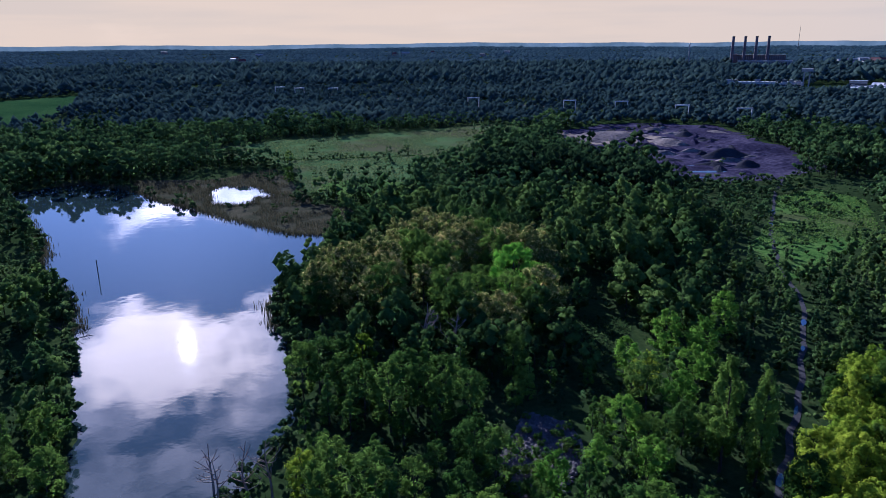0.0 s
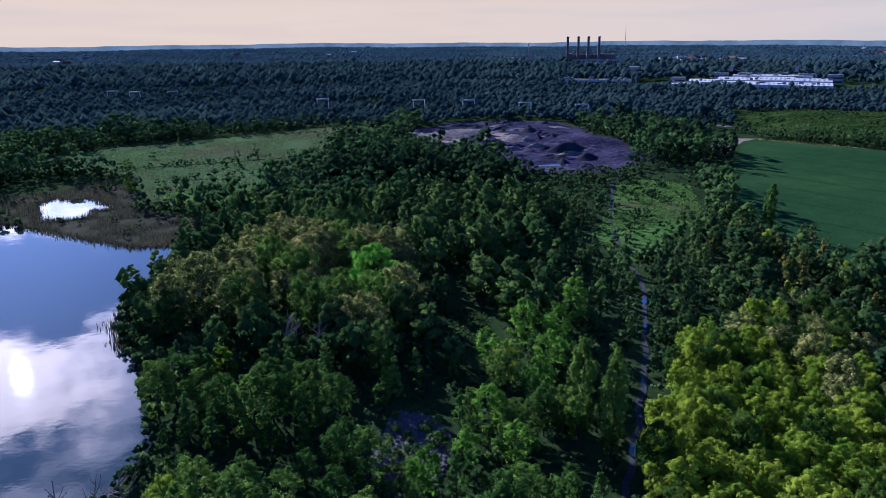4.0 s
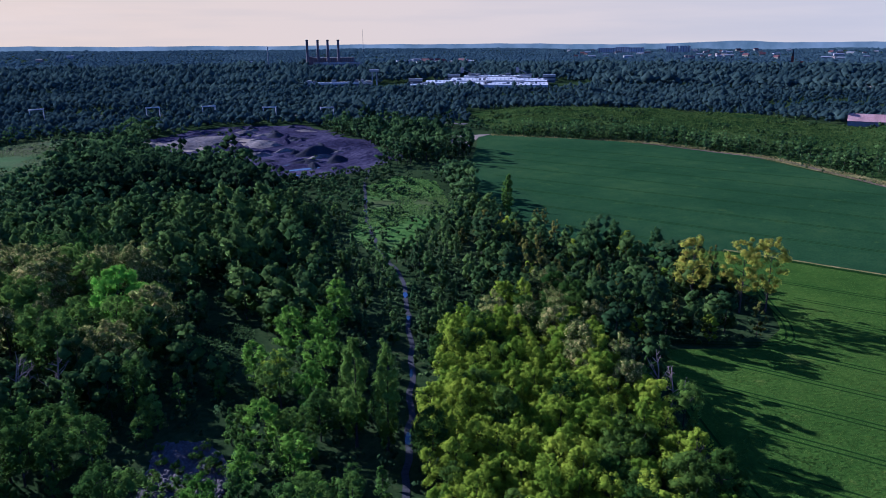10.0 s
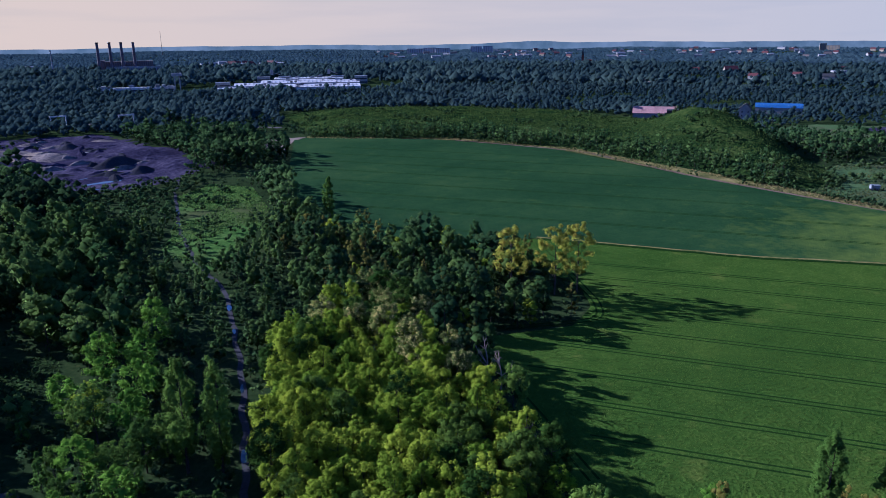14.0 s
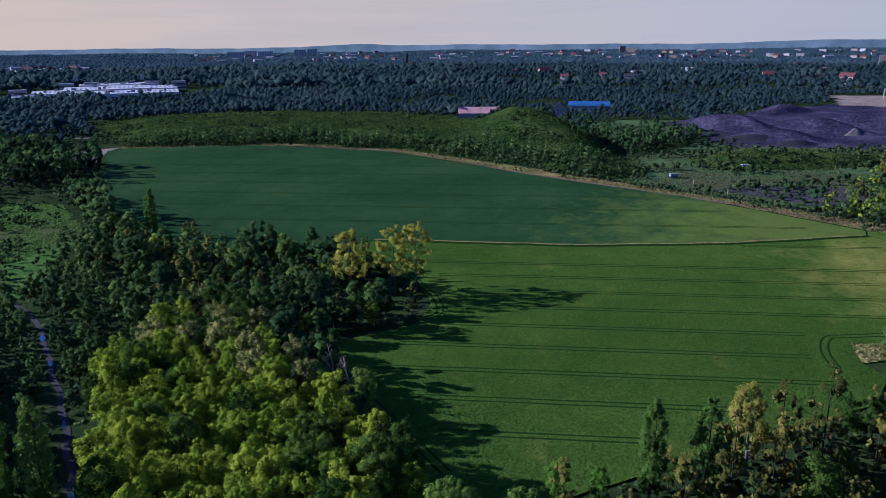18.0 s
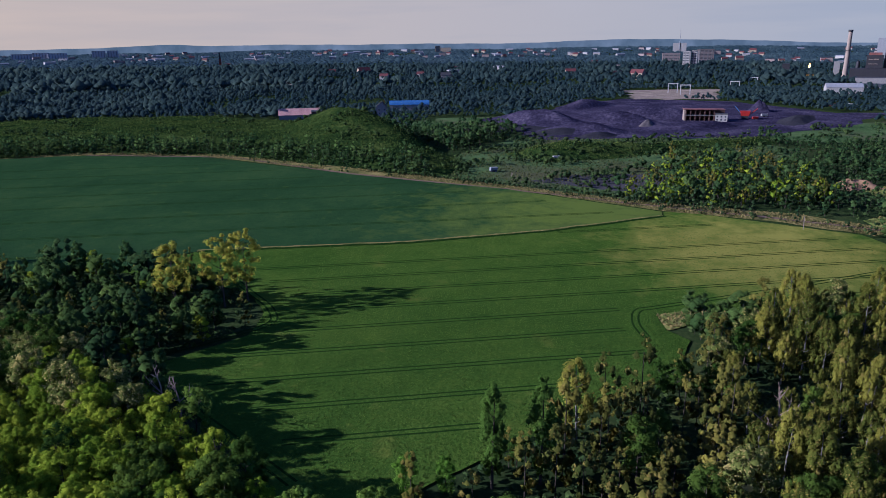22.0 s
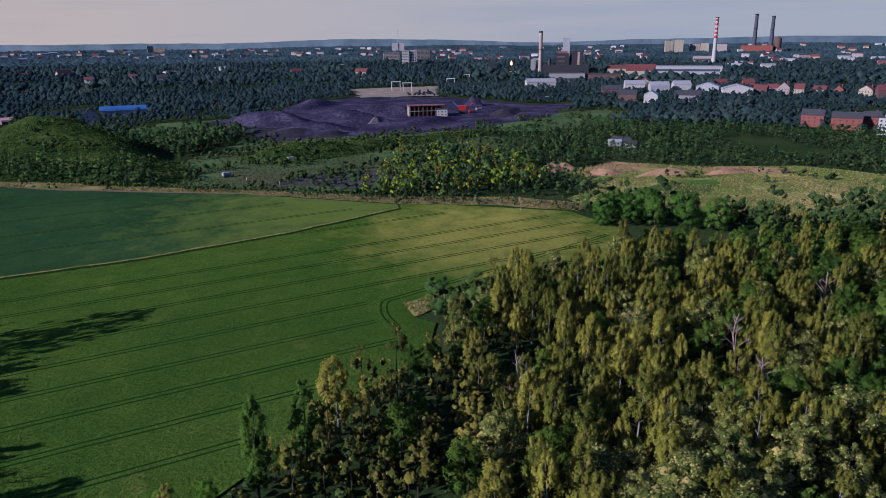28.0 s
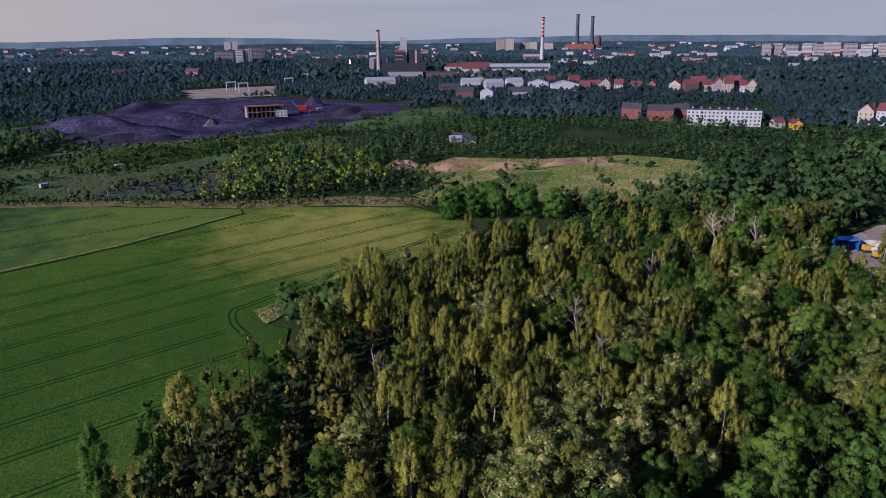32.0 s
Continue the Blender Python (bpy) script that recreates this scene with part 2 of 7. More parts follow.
M_GROUND = surface("wood_floor_and_grass", [(0.34, (0.008, 0.013, 0.005)), (0.5, (0.017, 0.028, 0.009)), (0.66, (0.036, 0.044, 0.015))], 0.02, 0.6, 0.95, 0.5, 0.3)
M_MEADOW = surface("meadow_grass", [(0.34, (0.02, 0.04, 0.014)), (0.5, (0.042, 0.07, 0.024)), (0.66, (0.068, 0.094, 0.036))], 0.03, 0.5, 0.95, 0.7, 0.5, stain=(0.05, 0.052, 0.026))
M_GRASS = surface("fresh_rough_grass", [(0.36, (0.022, 0.05, 0.010)), (0.5, (0.045, 0.085, 0.016)), (0.64, (0.075, 0.115, 0.026))], 0.04, 0.6, 0.95, 0.8, 0.5, stain=(0.045, 0.055, 0.018))
M_DRY = surface("dry_grass", [(0.38, (0.055, 0.085, 0.018)), (0.5, (0.135, 0.135, 0.036)), (0.62, (0.29, 0.215, 0.085))], 0.035, 0.5, 0.95, 0.9, 0.6, stain=(0.1, 0.13, 0.026))
M_VERGE = surface("rough_verge_grass", [(0.36, (0.036, 0.048, 0.012)), (0.5, (0.1, 0.092, 0.027)), (0.64, (0.2, 0.155, 0.06))], 0.08, 0.6, 0.95, 0.9, 0.5)
M_CROP = crop("green_wheat", [(0.36, (0.019, 0.043, 0.006)), (0.5, (0.034, 0.064, 0.008)), (0.64, (0.06, 0.09, 0.012))], (0.17, 0.158, 0.03), (283, -50), (5.0, 92.0))
# same crop, darkened for the cloud shade on the far field
M_DARKCROP = crop("darkened_green_crop", [(0.36, (0.010, 0.025, 0.009)), (0.5, (0.017, 0.038, 0.013)), (0.64, (0.029, 0.053, 0.016))], (0.07, 0.095, 0.016), (335, 5), (10.0, 150.0))
# rut and ditch soil, darkened to carry the shade of the missing grooves
M_TRACK = surface("shaded_rut_soil", [(0.3, (0.006, 0.015, 0.003)), (0.7, (0.013, 0.029, 0.005))], 0.3, 3.0, 0.95, 0.5, 0.1)
M_SLAG = surface("slag_and_coal_ground", [(0.36, (0.009, 0.008, 0.016)), (0.5, (0.024, 0.021, 0.038)), (0.64, (0.062, 0.053, 0.078))], 0.03, 0.35, 0.9, 1.0, 0.9)
M_SAND = surface("pale_spoil", [(0.34, (0.085, 0.068, 0.055)), (0.5, (0.15, 0.122, 0.095)), (0.66, (0.235, 0.19, 0.145))], 0.05, 0.5, 0.95, 0.9, 0.6)
M_COAL = surface("black_coal", [(0.3, (0.012, 0.012, 0.015)), (0.7, (0.035, 0.034, 0.04))], 0.06, 0.8, 0.8, 0.8, 0.4)
M_ROAD = surface("gravel_track", [(0.3, (0.02, 0.02, 0.023)), (0.7, (0.052, 0.05, 0.053))], 0.15, 2.0, 0.95, 0.5, 0.1)
M_RUBBLE = surface("grey_rubble", [(0.3, (0.036, 0.031, 0.033)), (0.7, (0.115, 0.1, 0.1))], 0.3, 2.5, 0.95, 0.9, 0.3)
M_CLAY = surface("red_clay", [(0.3, (0.14, 0.075, 0.04)), (0.5, (0.21, 0.13, 0.07)), (0.7, (0.29, 0.18, 0.10))], 0.1, 0.9, 0.95, 0.8, 0.4)
M_HEATH = surface("overgrown_heap", [(0.38, (0.005, 0.012, 0.004)), (0.5, (0.015, 0.028, 0.006)), (0.62, (0.036, 0.05, 0.011))], 0.035, 0.3, 0.95, 1.0, 1.4)
M_REED = surface("reed_bed", [(0.36, (0.016, 0.020, 0.012)), (0.5, (0.034, 0.033, 0.02)), (0.64, (0.055, 0.05, 0.032))], 0.08, 1.0, 0.95, 0.8, 0.4)
M_BARK = surface("grey_brown_bark", [(0.3, (0.02, 0.017, 0.014)), (0.7, (0.06, 0.05, 0.04))], 0.8, 6.0, 0.95, 0.5, 0.05)
M_BIRCHBARK = surface("pale_birch_bark", [(0.3, (0.05, 0.045, 0.04)), (0.55, (0.14, 0.13, 0.115)), (0.75, (0.25, 0.235, 0.21))], 0.9, 5.0, 0.9, 0.3, 0.03)
M_DEADWOOD = surface("bleached_dead_wood", [(0.3, (0.1, 0.075, 0.06)), (0.7, (0.24, 0.185, 0.15))], 0.8, 6.0, 0.9, 0.3, 0.03)

LEAF = {
    "ash": ((0.018, 0.04, 0.014), (0.066, 0.1, 0.024)),
    "willow": ((0.06, 0.13, 0.013), (0.16, 0.27, 0.024)),
    "locust": ((0.10, 0.165, 0.009), (0.26, 0.31, 0.016)),
    "cream": ((0.072, 0.105, 0.022), (0.16, 0.178, 0.04)),
    "oak": ((0.012, 0.026, 0.010), (0.03, 0.05, 0.017)),
    "aspen": ((0.018, 0.04, 0.016), (0.06, 0.092, 0.028)),
    "birch": ((0.03, 0.041, 0.009), (0.125, 0.113, 0.019)),
    "alder": ((0.02, 0.05, 0.010), (0.07, 0.112, 0.017)),
    "cypress": ((0.04, 0.078, 0.012), (0.07, 0.118, 0.016)),
    "poplar": ((0.055, 0.09, 0.026), (0.085, 0.12, 0.034)),
    "maple": ((0.13, 0.165, 0.016), (0.24, 0.25, 0.026)),
    "chestnut": ((0.033, 0.075, 0.011), (0.06, 0.112, 0.017)),
    "fresh": ((0.15, 0.31, 0.022), (0.19, 0.36, 0.028)),
    "bush": ((0.013, 0.027, 0.010), (0.042, 0.062, 0.016)),
}
ODD = {"cream": ((0.39, 0.33, 0.11), 0.24), "maple": ((0.3, 0.24, 0.03), 0.3), "birch": ((0.16, 0.13, 0.03), 0.12)}
GLOW = {"ash": 0.6, "alder": 0.58, "willow": 0.6, "aspen": 0.6, "bush": 0.5, "cream": 0.58, "locust": 0.52, "maple": 0.5, "poplar": 0.55, "fresh": 0.6}
# same kinds on near trees, leaf colour brightened for how they are lit
LIT_LEAF = {"ash": ((0.028, 0.066, 0.014), (0.14, 0.21, 0.028)), "aspen": ((0.04, 0.085, 0.017), (0.13, 0.205, 0.032)), "alder": ((0.028, 0.062, 0.010), (0.092, 0.138, 0.018)),
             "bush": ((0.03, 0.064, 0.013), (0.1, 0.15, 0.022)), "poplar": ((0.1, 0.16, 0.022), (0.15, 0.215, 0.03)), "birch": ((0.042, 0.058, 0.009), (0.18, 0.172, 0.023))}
M_LEAF = {k: foliage(k + "_leaves", *LIT_LEAF.get(k, v), *ODD.get(k, (None, 0.0)), glow=GLOW.get(k, 0.42)) for k, v in LEAF.items()}
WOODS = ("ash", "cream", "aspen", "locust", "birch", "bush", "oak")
# ash, aspen and bush: leaf colour lifted and blued for haze
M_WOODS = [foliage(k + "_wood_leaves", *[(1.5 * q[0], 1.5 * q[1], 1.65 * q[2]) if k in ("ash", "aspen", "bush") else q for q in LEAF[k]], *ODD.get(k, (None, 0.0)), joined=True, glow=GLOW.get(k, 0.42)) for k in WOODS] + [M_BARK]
# nearer joined wood: most LEAF colours raised once more
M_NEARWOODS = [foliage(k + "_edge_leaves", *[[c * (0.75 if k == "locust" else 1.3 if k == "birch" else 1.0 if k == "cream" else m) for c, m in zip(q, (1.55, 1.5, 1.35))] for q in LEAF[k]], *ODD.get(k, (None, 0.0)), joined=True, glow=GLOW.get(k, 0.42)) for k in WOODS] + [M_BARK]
# far leaves: the haze of distance is mixed into these colours
M_FAR = foliage("far_wood_leaves_hazed", (0.025, 0.045, 0.051), (0.07, 0.102, 0.088), joined=True, glow=0.6, grain=0.35, mottle=0.2)
M_DISTANT = foliage("distant_forest_leaves_hazed", (0.026, 0.047, 0.062), (0.066, 0.098, 0.106), joined=True, glow=0.45, grain=0.15)

# still water with faint ripples
M_WATER, n, l, out = nodes_of("lake_water")
p = n.new("ShaderNodeBsdfPrincipled")
p.inputs["Base Color"].default_value = (0.012, 0.02, 0.022, 1)
p.inputs["Roughness"].default_value, p.inputs["IOR"].default_value = 0.012, 1.33
geo = n.new("ShaderNodeNewGeometry")
w1 = noise_node(n, l, geo.outputs["Position"], 0.16, 4.0, 0.55)
bp = n.new("ShaderNodeBump")
bp.inputs["Strength"].default_value, bp.inputs["Distance"].default_value = 0.22, 0.1
l.new(w1.outputs["Fac"], bp.inputs["Height"])
l.new(bp.outputs["Normal"], p.inputs["Normal"])
l.new(p.outputs["BSDF"], out.inputs["Surface"])


# ---------------------------------------------------------------- geometry helpers
def mesh_of(name, verts, faces, mats, index=None, tint=None, smooth=False, normals=None):
    """A mesh from arrays; faces: list of (m, k) integer arrays."""
    me = bpy.data.meshes.new(name)
    verts = np.asarray(verts, dtype=np.float32).reshape(-1, 3)
    faces = [np.asarray(f, dtype=np.int32) for f in faces if len(f)]
    me.vertices.add(len(verts))
    me.vertices.foreach_set("co", verts.ravel())
    loops = np.concatenate([f.ravel() for f in faces])
    sizes = np.concatenate([np.full(len(f), f.shape[1], dtype=np.int32) for f in faces])
    starts = np.concatenate([[0], np.cumsum(sizes)[:-1]]).astype(np.int32)
    me.loops.add(len(loops))
    me.loops.foreach_set("vertex_index", loops)
    me.polygons.add(len(sizes))
    me.polygons.foreach_set("loop_start", starts)
    me.polygons.foreach_set("loop_total", sizes)
    for m in mats:
        me.materials.append(m)
    if index is not None:
        me.polygons.foreach_set("material_index", np.asarray(index, dtype=np.int32))
    if smooth:
        me.polygons.foreach_set("use_smooth", np.ones(len(sizes), dtype=bool))
    if tint is not None:
        a = me.attributes.new("tint", "FLOAT", "POINT")
        a.data.foreach_set("value", np.asarray(tint, dtype=np.float32))
    me.update(calc_edges=True)
    if normals is not None:
        me.normals_split_custom_set_from_vertices(np.asarray(normals, dtype=np.float32))
    return me


def part(name, bm, material, parent, label=""):
    me = bpy.data.meshes.new(name)
    bm.to_mesh(me)
    bm.free()
    me.materials.append(material)
    ob = new(name, me)
    ob.parent = parent
    if label:
        tagged(ob, label)
    return ob


def inside(poly, x, y):
    """Which of the points lie in the polygon."""
    p = np.asarray(poly, dtype=float)
    x, y = np.asarray(x, dtype=float), np.asarray(y, dtype=float)
    r = np.zeros(x.shape, dtype=bool)
    for (x0, y0), (x1, y1) in zip(p, np.roll(p, -1, 0)):
        c = (y0 > y) != (y1 > y)
        r ^= c & (x < (x1 - x0) * (y - y0) / (y1 - y0 + 1e-12) + x0)
    return r


def edge_gap(poly, x, y, closed=True):
    """Distance of the points from a polygon's outline or a line."""
    p = np.asarray(poly, dtype=float)
    x, y = np.asarray(x, dtype=float), np.asarray(y, dtype=float)
    d = np.full(x.shape, 1e9)
    ends = np.roll(p, -1, 0) if closed else p[1:]
    for (x0, y0), (x1, y1) in zip(p, ends):
        ux, uy = x1 - x0, y1 - y0
        k = np.clip(((x - x0) * ux + (y - y0) * uy) / (ux * ux + uy * uy + 1e-9), 0, 1)
        d = np.minimum(d, np.hypot(x - x0 - k * ux, y - y0 - k * uy))
    return d


def wavy(poly, step=6.0, amp=1.0, seed=0, closed=True):
    """The outline, cut into short pieces and made uneven."""
    out = []
    n = len(poly)
    for i in range(n if closed else n - 1):
        a, b = Vector((*poly[i], 0)), Vector((*poly[(i + 1) % n], 0))
        k = max(1, int((b - a).length / step))
        side = Vector((-(b - a).y, (b - a).x, 0)).normalized()
        for j in range(k):
            q = a.lerp(b, j / k)
            s = noise.noise(Vector((q.x * 0.11 + seed, q.y * 0.11, seed * 3.1))) + 0.5 * noise.noise(Vector((q.x * 0.4, q.y * 0.4 + seed, 1.0)))
            out.append((q.x + side.x * s * amp, q.y + side.y * s * amp))
    if not closed:
        out.append(tuple(poly[-1]))
    return out


def sheet(name, poly, z, material, label, category="ground", step=6.0, amp=1.5, grid=0.0, high=None, kind="structure", seed=0):
    """Ground cover within an outline; high(x, y): its height where it is not flat."""
    from mathutils.geometry import delaunay_2d_cdt
    rim = wavy(poly, step, amp, seed)
    pts = [Vector(q) for q in rim]
    if grid:
        a = np.asarray(rim)
        gx, gy = np.meshgrid(np.arange(a[:, 0].min(), a[:, 0].max(), grid), np.arange(a[:, 1].min(), a[:, 1].max(), grid))
        gx, gy = gx.ravel(), gy.ravel()
        ok = inside(rim, gx, gy) & (edge_gap(rim, gx, gy) > grid * 0.4)
        pts += [Vector(q) for q in zip(gx[ok], gy[ok])]
    nb = len(rim)
    vs, _, fs, *_ = delaunay_2d_cdt(pts, [(i, (i + 1) % nb) for i in range(nb)], [], 1, 1e-4)
    xy = np.array([(v.x, v.y) for v in vs])
    zz = np.full(len(xy), z) if high is None else high(xy[:, 0], xy[:, 1]) + z
    me = mesh_of(name, np.column_stack([xy, zz]), [np.array([f for f in fs if len(f) == 3])], [material], smooth=high is not None)
    return tagged(new(name, me), label, category, kind=kind)


def ribbon(name, line, width, z, material, label, category="track", step=3.0, amp=0.4, seed=0, kind="structure", high=None):
    """A strip along a line."""
    c = np.asarray(wavy(line, step, amp, seed, False))
    d = np.gradient(c, axis=0)
    d /= np.linalg.norm(d, axis=1)[:, None] + 1e-9
    s = np.column_stack([-d[:, 1], d[:, 0]]) * width / 2
    v = np.concatenate([c + s, c - s])
    k = len(c)
    zz = np.full(2 * k, z) if high is None else high(v[:, 0], v[:, 1]) + z
    i = np.arange(k - 1)
    me = mesh_of(name, np.column_stack([v, zz]), [np.column_stack([i + k, i + 1 + k, i + 1, i])], [material])
    return tagged(new(name, me), label, category, kind=kind)


def smoothstep(a, b, x):
    k = np.clip((x - a) / (b - a), 0, 1)
    return k * k * (3 - 2 * k)


rng = np.random.default_rng(7)


def leaf_cloud(r, centres, radii, per, size, up=0.3, wild=0.22, flat=0.8, lumpy=0.6):
    """Leaf sprays on many small clumps; triangles."""
    k = len(centres)
    c, rad = np.repeat(centres, per, 0), np.repeat(radii, per)
    d = r.normal(size=(k * per, 3))
    d /= np.linalg.norm(d, axis=1)[:, None]
    p = c + d * (rad * r.uniform(0.68, 1.05, k * per))[:, None] * np.array([1, 1, flat])
    mid = centres.mean(0) * np.array([1, 1, 0.8])
    o = p - mid
    o /= np.linalg.norm(o, axis=1)[:, None] + 1e-9
    nn = 0.8 * d + 0.6 * o + wild * r.normal(size=d.shape) + np.array([0, 0, up])
    nn /= np.linalg.norm(nn, axis=1)[:, None]
    t = np.cross(nn, r.normal(size=d.shape))
    t /= np.linalg.norm(t, axis=1)[:, None] + 1e-9
    b = np.cross(nn, t)
    s = (size * r.uniform(0.6, 1.3, k * per))[:, None]
    v = np.stack([p - t * s * 0.55 - b * s * 0.3, p + t * s * 0.65, p - t * s * 0.2 + b * s * 0.5], 1)
    soft = lumpy * d + (1.25 - lumpy) * o + 0.14 * r.normal(size=d.shape) + np.array([0, 0, 0.12])
    soft /= np.linalg.norm(soft, axis=1)[:, None]
    return v.reshape(-1, 3), np.arange(k * per * 3).reshape(-1, 3), np.repeat(soft, 3, 0)


BALL = np.array([(1, 0, 0), (0, 1, 0), (-1, 0, 0), (0, -1, 0), (0, 0, 1), (0, 0, -1)], dtype=float)
BALL_F = np.array([(0, 1, 4), (1, 2, 4), (2, 3, 4), (3, 0, 4), (1, 0, 5), (2, 1, 5), (3, 2, 5), (0, 3, 5)])


def cores(r, centres, radii, flat=0.8, share=0.62, lumpy=0.6):
    """The thick inside of each clump: an uneven rounded body, with soft normals."""
    o, f = BALL, BALL_F
    k, m = len(centres), len(o)
    a = r.uniform(0, 1.6, k)
    ca, sa = np.cos(a)[:, None], np.sin(a)[:, None]
    w = np.stack([o[None, :, 0] * ca - o[None, :, 1] * sa, o[None, :, 0] * sa + o[None, :, 1] * ca, np.repeat(o[None, :, 2], k, 0) * flat], -1)
    v = w * (radii * share)[:, None, None] * r.uniform(0.72, 1.28, (k, m, 1)) + centres[:, None]
    out = v - centres.mean(0) * np.array([1, 1, 0.8])
    out /= np.linalg.norm(out, axis=2)[:, :, None] + 1e-9
    nn = lumpy * w + (1.25 - lumpy) * out + np.array([0, 0, 0.12])
    nn /= np.linalg.norm(nn, axis=2)[:, :, None] + 1e-9
    return v.reshape(-1, 3), (f[None] + (np.arange(k) * m)[:, None, None]).reshape(-1, 3), nn.reshape(-1, 3)


def tube(points, radii, sides=6):
    p = np.asarray(points, dtype=float)
    d = np.gradient(p, axis=0)
    d /= np.linalg.norm(d, axis=1)[:, None] + 1e-9
    e = np.cross(d, np.where(abs(d[:, 2:3]) > 0.9, [[1.0, 0, 0]], [[0, 0, 1.0]]))
    e /= np.linalg.norm(e, axis=1)[:, None] + 1e-9
    f = np.cross(d, e)
    a = np.linspace(0, 2 * np.pi, sides, endpoint=False)
    v = p[:, None] + np.asarray(radii)[:, None, None] * (np.cos(a)[None, :, None] * e[:, None] + np.sin(a)[None, :, None] * f[:, None])
    i, j = np.meshgrid(np.arange(len(p) - 1), np.arange(sides), indexing="ij")
    q = np.stack([i * sides + j, i * sides + (j + 1) % sides, (i + 1) * sides + (j + 1) % sides, (i + 1) * sides + j], -1).reshape(-1, 4)
    return v.reshape(-1, 3), q


def merged(pieces):
    vs, qs, n = [], [], 0
    for v, q in pieces:
        vs.append(v)
        qs.append(q + n)
        n += len(v)
    return np.concatenate(vs), np.concatenate(qs)


PROFILE = {
    "round": lambda s: np.sqrt(np.clip(1 - (2 * s - 0.9) ** 2 / 1.25, 0.04, 1)),
    "oval": lambda s: np.clip(np.sin(np.pi * np.clip(s * 0.86 + 0.1, 0, 1)), 0.12, 1) ** 0.7,
    "cone": lambda s: np.clip(1.05 - s, 0.1, 1) ** 0.75 * np.clip(s * 5 + 0.45, 0, 1),
    "column": lambda s: np.clip(np.sin(np.pi * np.clip(s * 0.9 + 0.07, 0, 1)), 0.15, 1) ** 0.55,
}
# shape, height, radius, foot of crown, clumps, sprays a clump, size of spray, size of clump
SORT = {
    "ash": ("round", 16.0, 3.9, 0.12, 38, 72, 0.36, 0.36),
    "oak": ("round", 21.0, 5.4, 0.1, 46, 72, 0.42, 0.34),
    "locust": ("round", 14.0, 3.5, 0.1, 48, 58, 0.33, 0.3),
    "cream": ("round", 15.5, 4.5, 0.12, 46, 70, 0.36, 0.31),
    "aspen": ("cone", 12.5, 2.6, 0.03, 34, 66, 0.32, 0.42),
    "birch": ("oval", 17.0, 3.3, 0.06, 60, 54, 0.32, 0.25),
    "alder": ("round", 15.0, 4.1, 0.06, 44, 72, 0.36, 0.34),
    "willow": ("round", 15.0, 4.1, 0.06, 44, 72, 0.36, 0.34),
    "cypress": ("column", 22.0, 2.4, 0.03, 74, 64, 0.36, 0.44),
    "poplar": ("column", 25.0, 2.5, 0.03, 90, 64, 0.35, 0.42),
    "maple": ("round", 24.0, 6.4, 0.25, 54, 76, 0.42, 0.2),
    "chestnut": ("round", 14.0, 5.8, 0.04, 62, 72, 0.42, 0.30),
    "fresh": ("oval", 19.5, 7.6, 0.06, 96, 72, 0.46, 0.26),
    "bush": ("round", 4.0, 2.3, 0.0, 14, 48, 0.30, 0.44),
}


def crown_clumps(r, sort, count):
    shape, h, w, foot, _, _, _, rc = SORT[sort]
    s = r.uniform(0.0, 1.0, count) ** 0.85
    a = np.arange(count) * 2.39996 + r.uniform(0, 1, count)
    prof = PROFILE[shape](s)
    lop = 1 + 0.22 * np.sin(a + r.uniform(0, 6)) + 0.15 * np.sin(2 * a + r.uniform(0, 6))
    q = w * prof * lop * np.sqrt(r.uniform(0.22, 0.85, count))
    z = h * (foot + (1 - foot) * (0.06 + 0.9 * s))
    c = np.column_stack([np.cos(a) * q, np.sin(a) * q, z + r.normal(0, 0.02 * h, count)])
    return c, w * rc * r.uniform(0.65, 1.25, count) * np.clip(prof + 0.15, 0.35, 1)


def trunk_mesh(r, sort, centres):
    shape, h, w, foot, *_ = SORT[sort]
    lean = r.normal(0, 0.02 * h, 2)
    top = h * (0.9 if shape != "round" else 0.72)
    z = np.linspace(-0.3, top, 7)
    k = z / top
    line = np.column_stack([lean[0] * k ** 2 + 0.1 * np.sin(5 * k), lean[1] * k ** 2 + 0.1 * np.cos(4 * k), z])
    r0 = 0.011 * h + 0.06
    out = [tube(line, r0 * (1.05 - 0.9 * np.clip(k, 0, 1)), 7)]
    for c in centres[:: max(1, len(centres) // 7)][:7]:
        zb = np.clip(c[2] - 0.45 * np.hypot(c[0], c[1]) - 0.08 * h, 0.12 * h, top * 0.92)
        b = np.array([np.interp(zb, z, line[:, 0]), np.interp(zb, z, line[:, 1]), zb])
        mid = b * 0.5 + c * 0.5 - np.array([0, 0, 0.02 * h])
        out.append(tube([b, mid, c], [r0 * 0.34, r0 * 0.2, r0 * 0.05], 5))
    return merged(out)


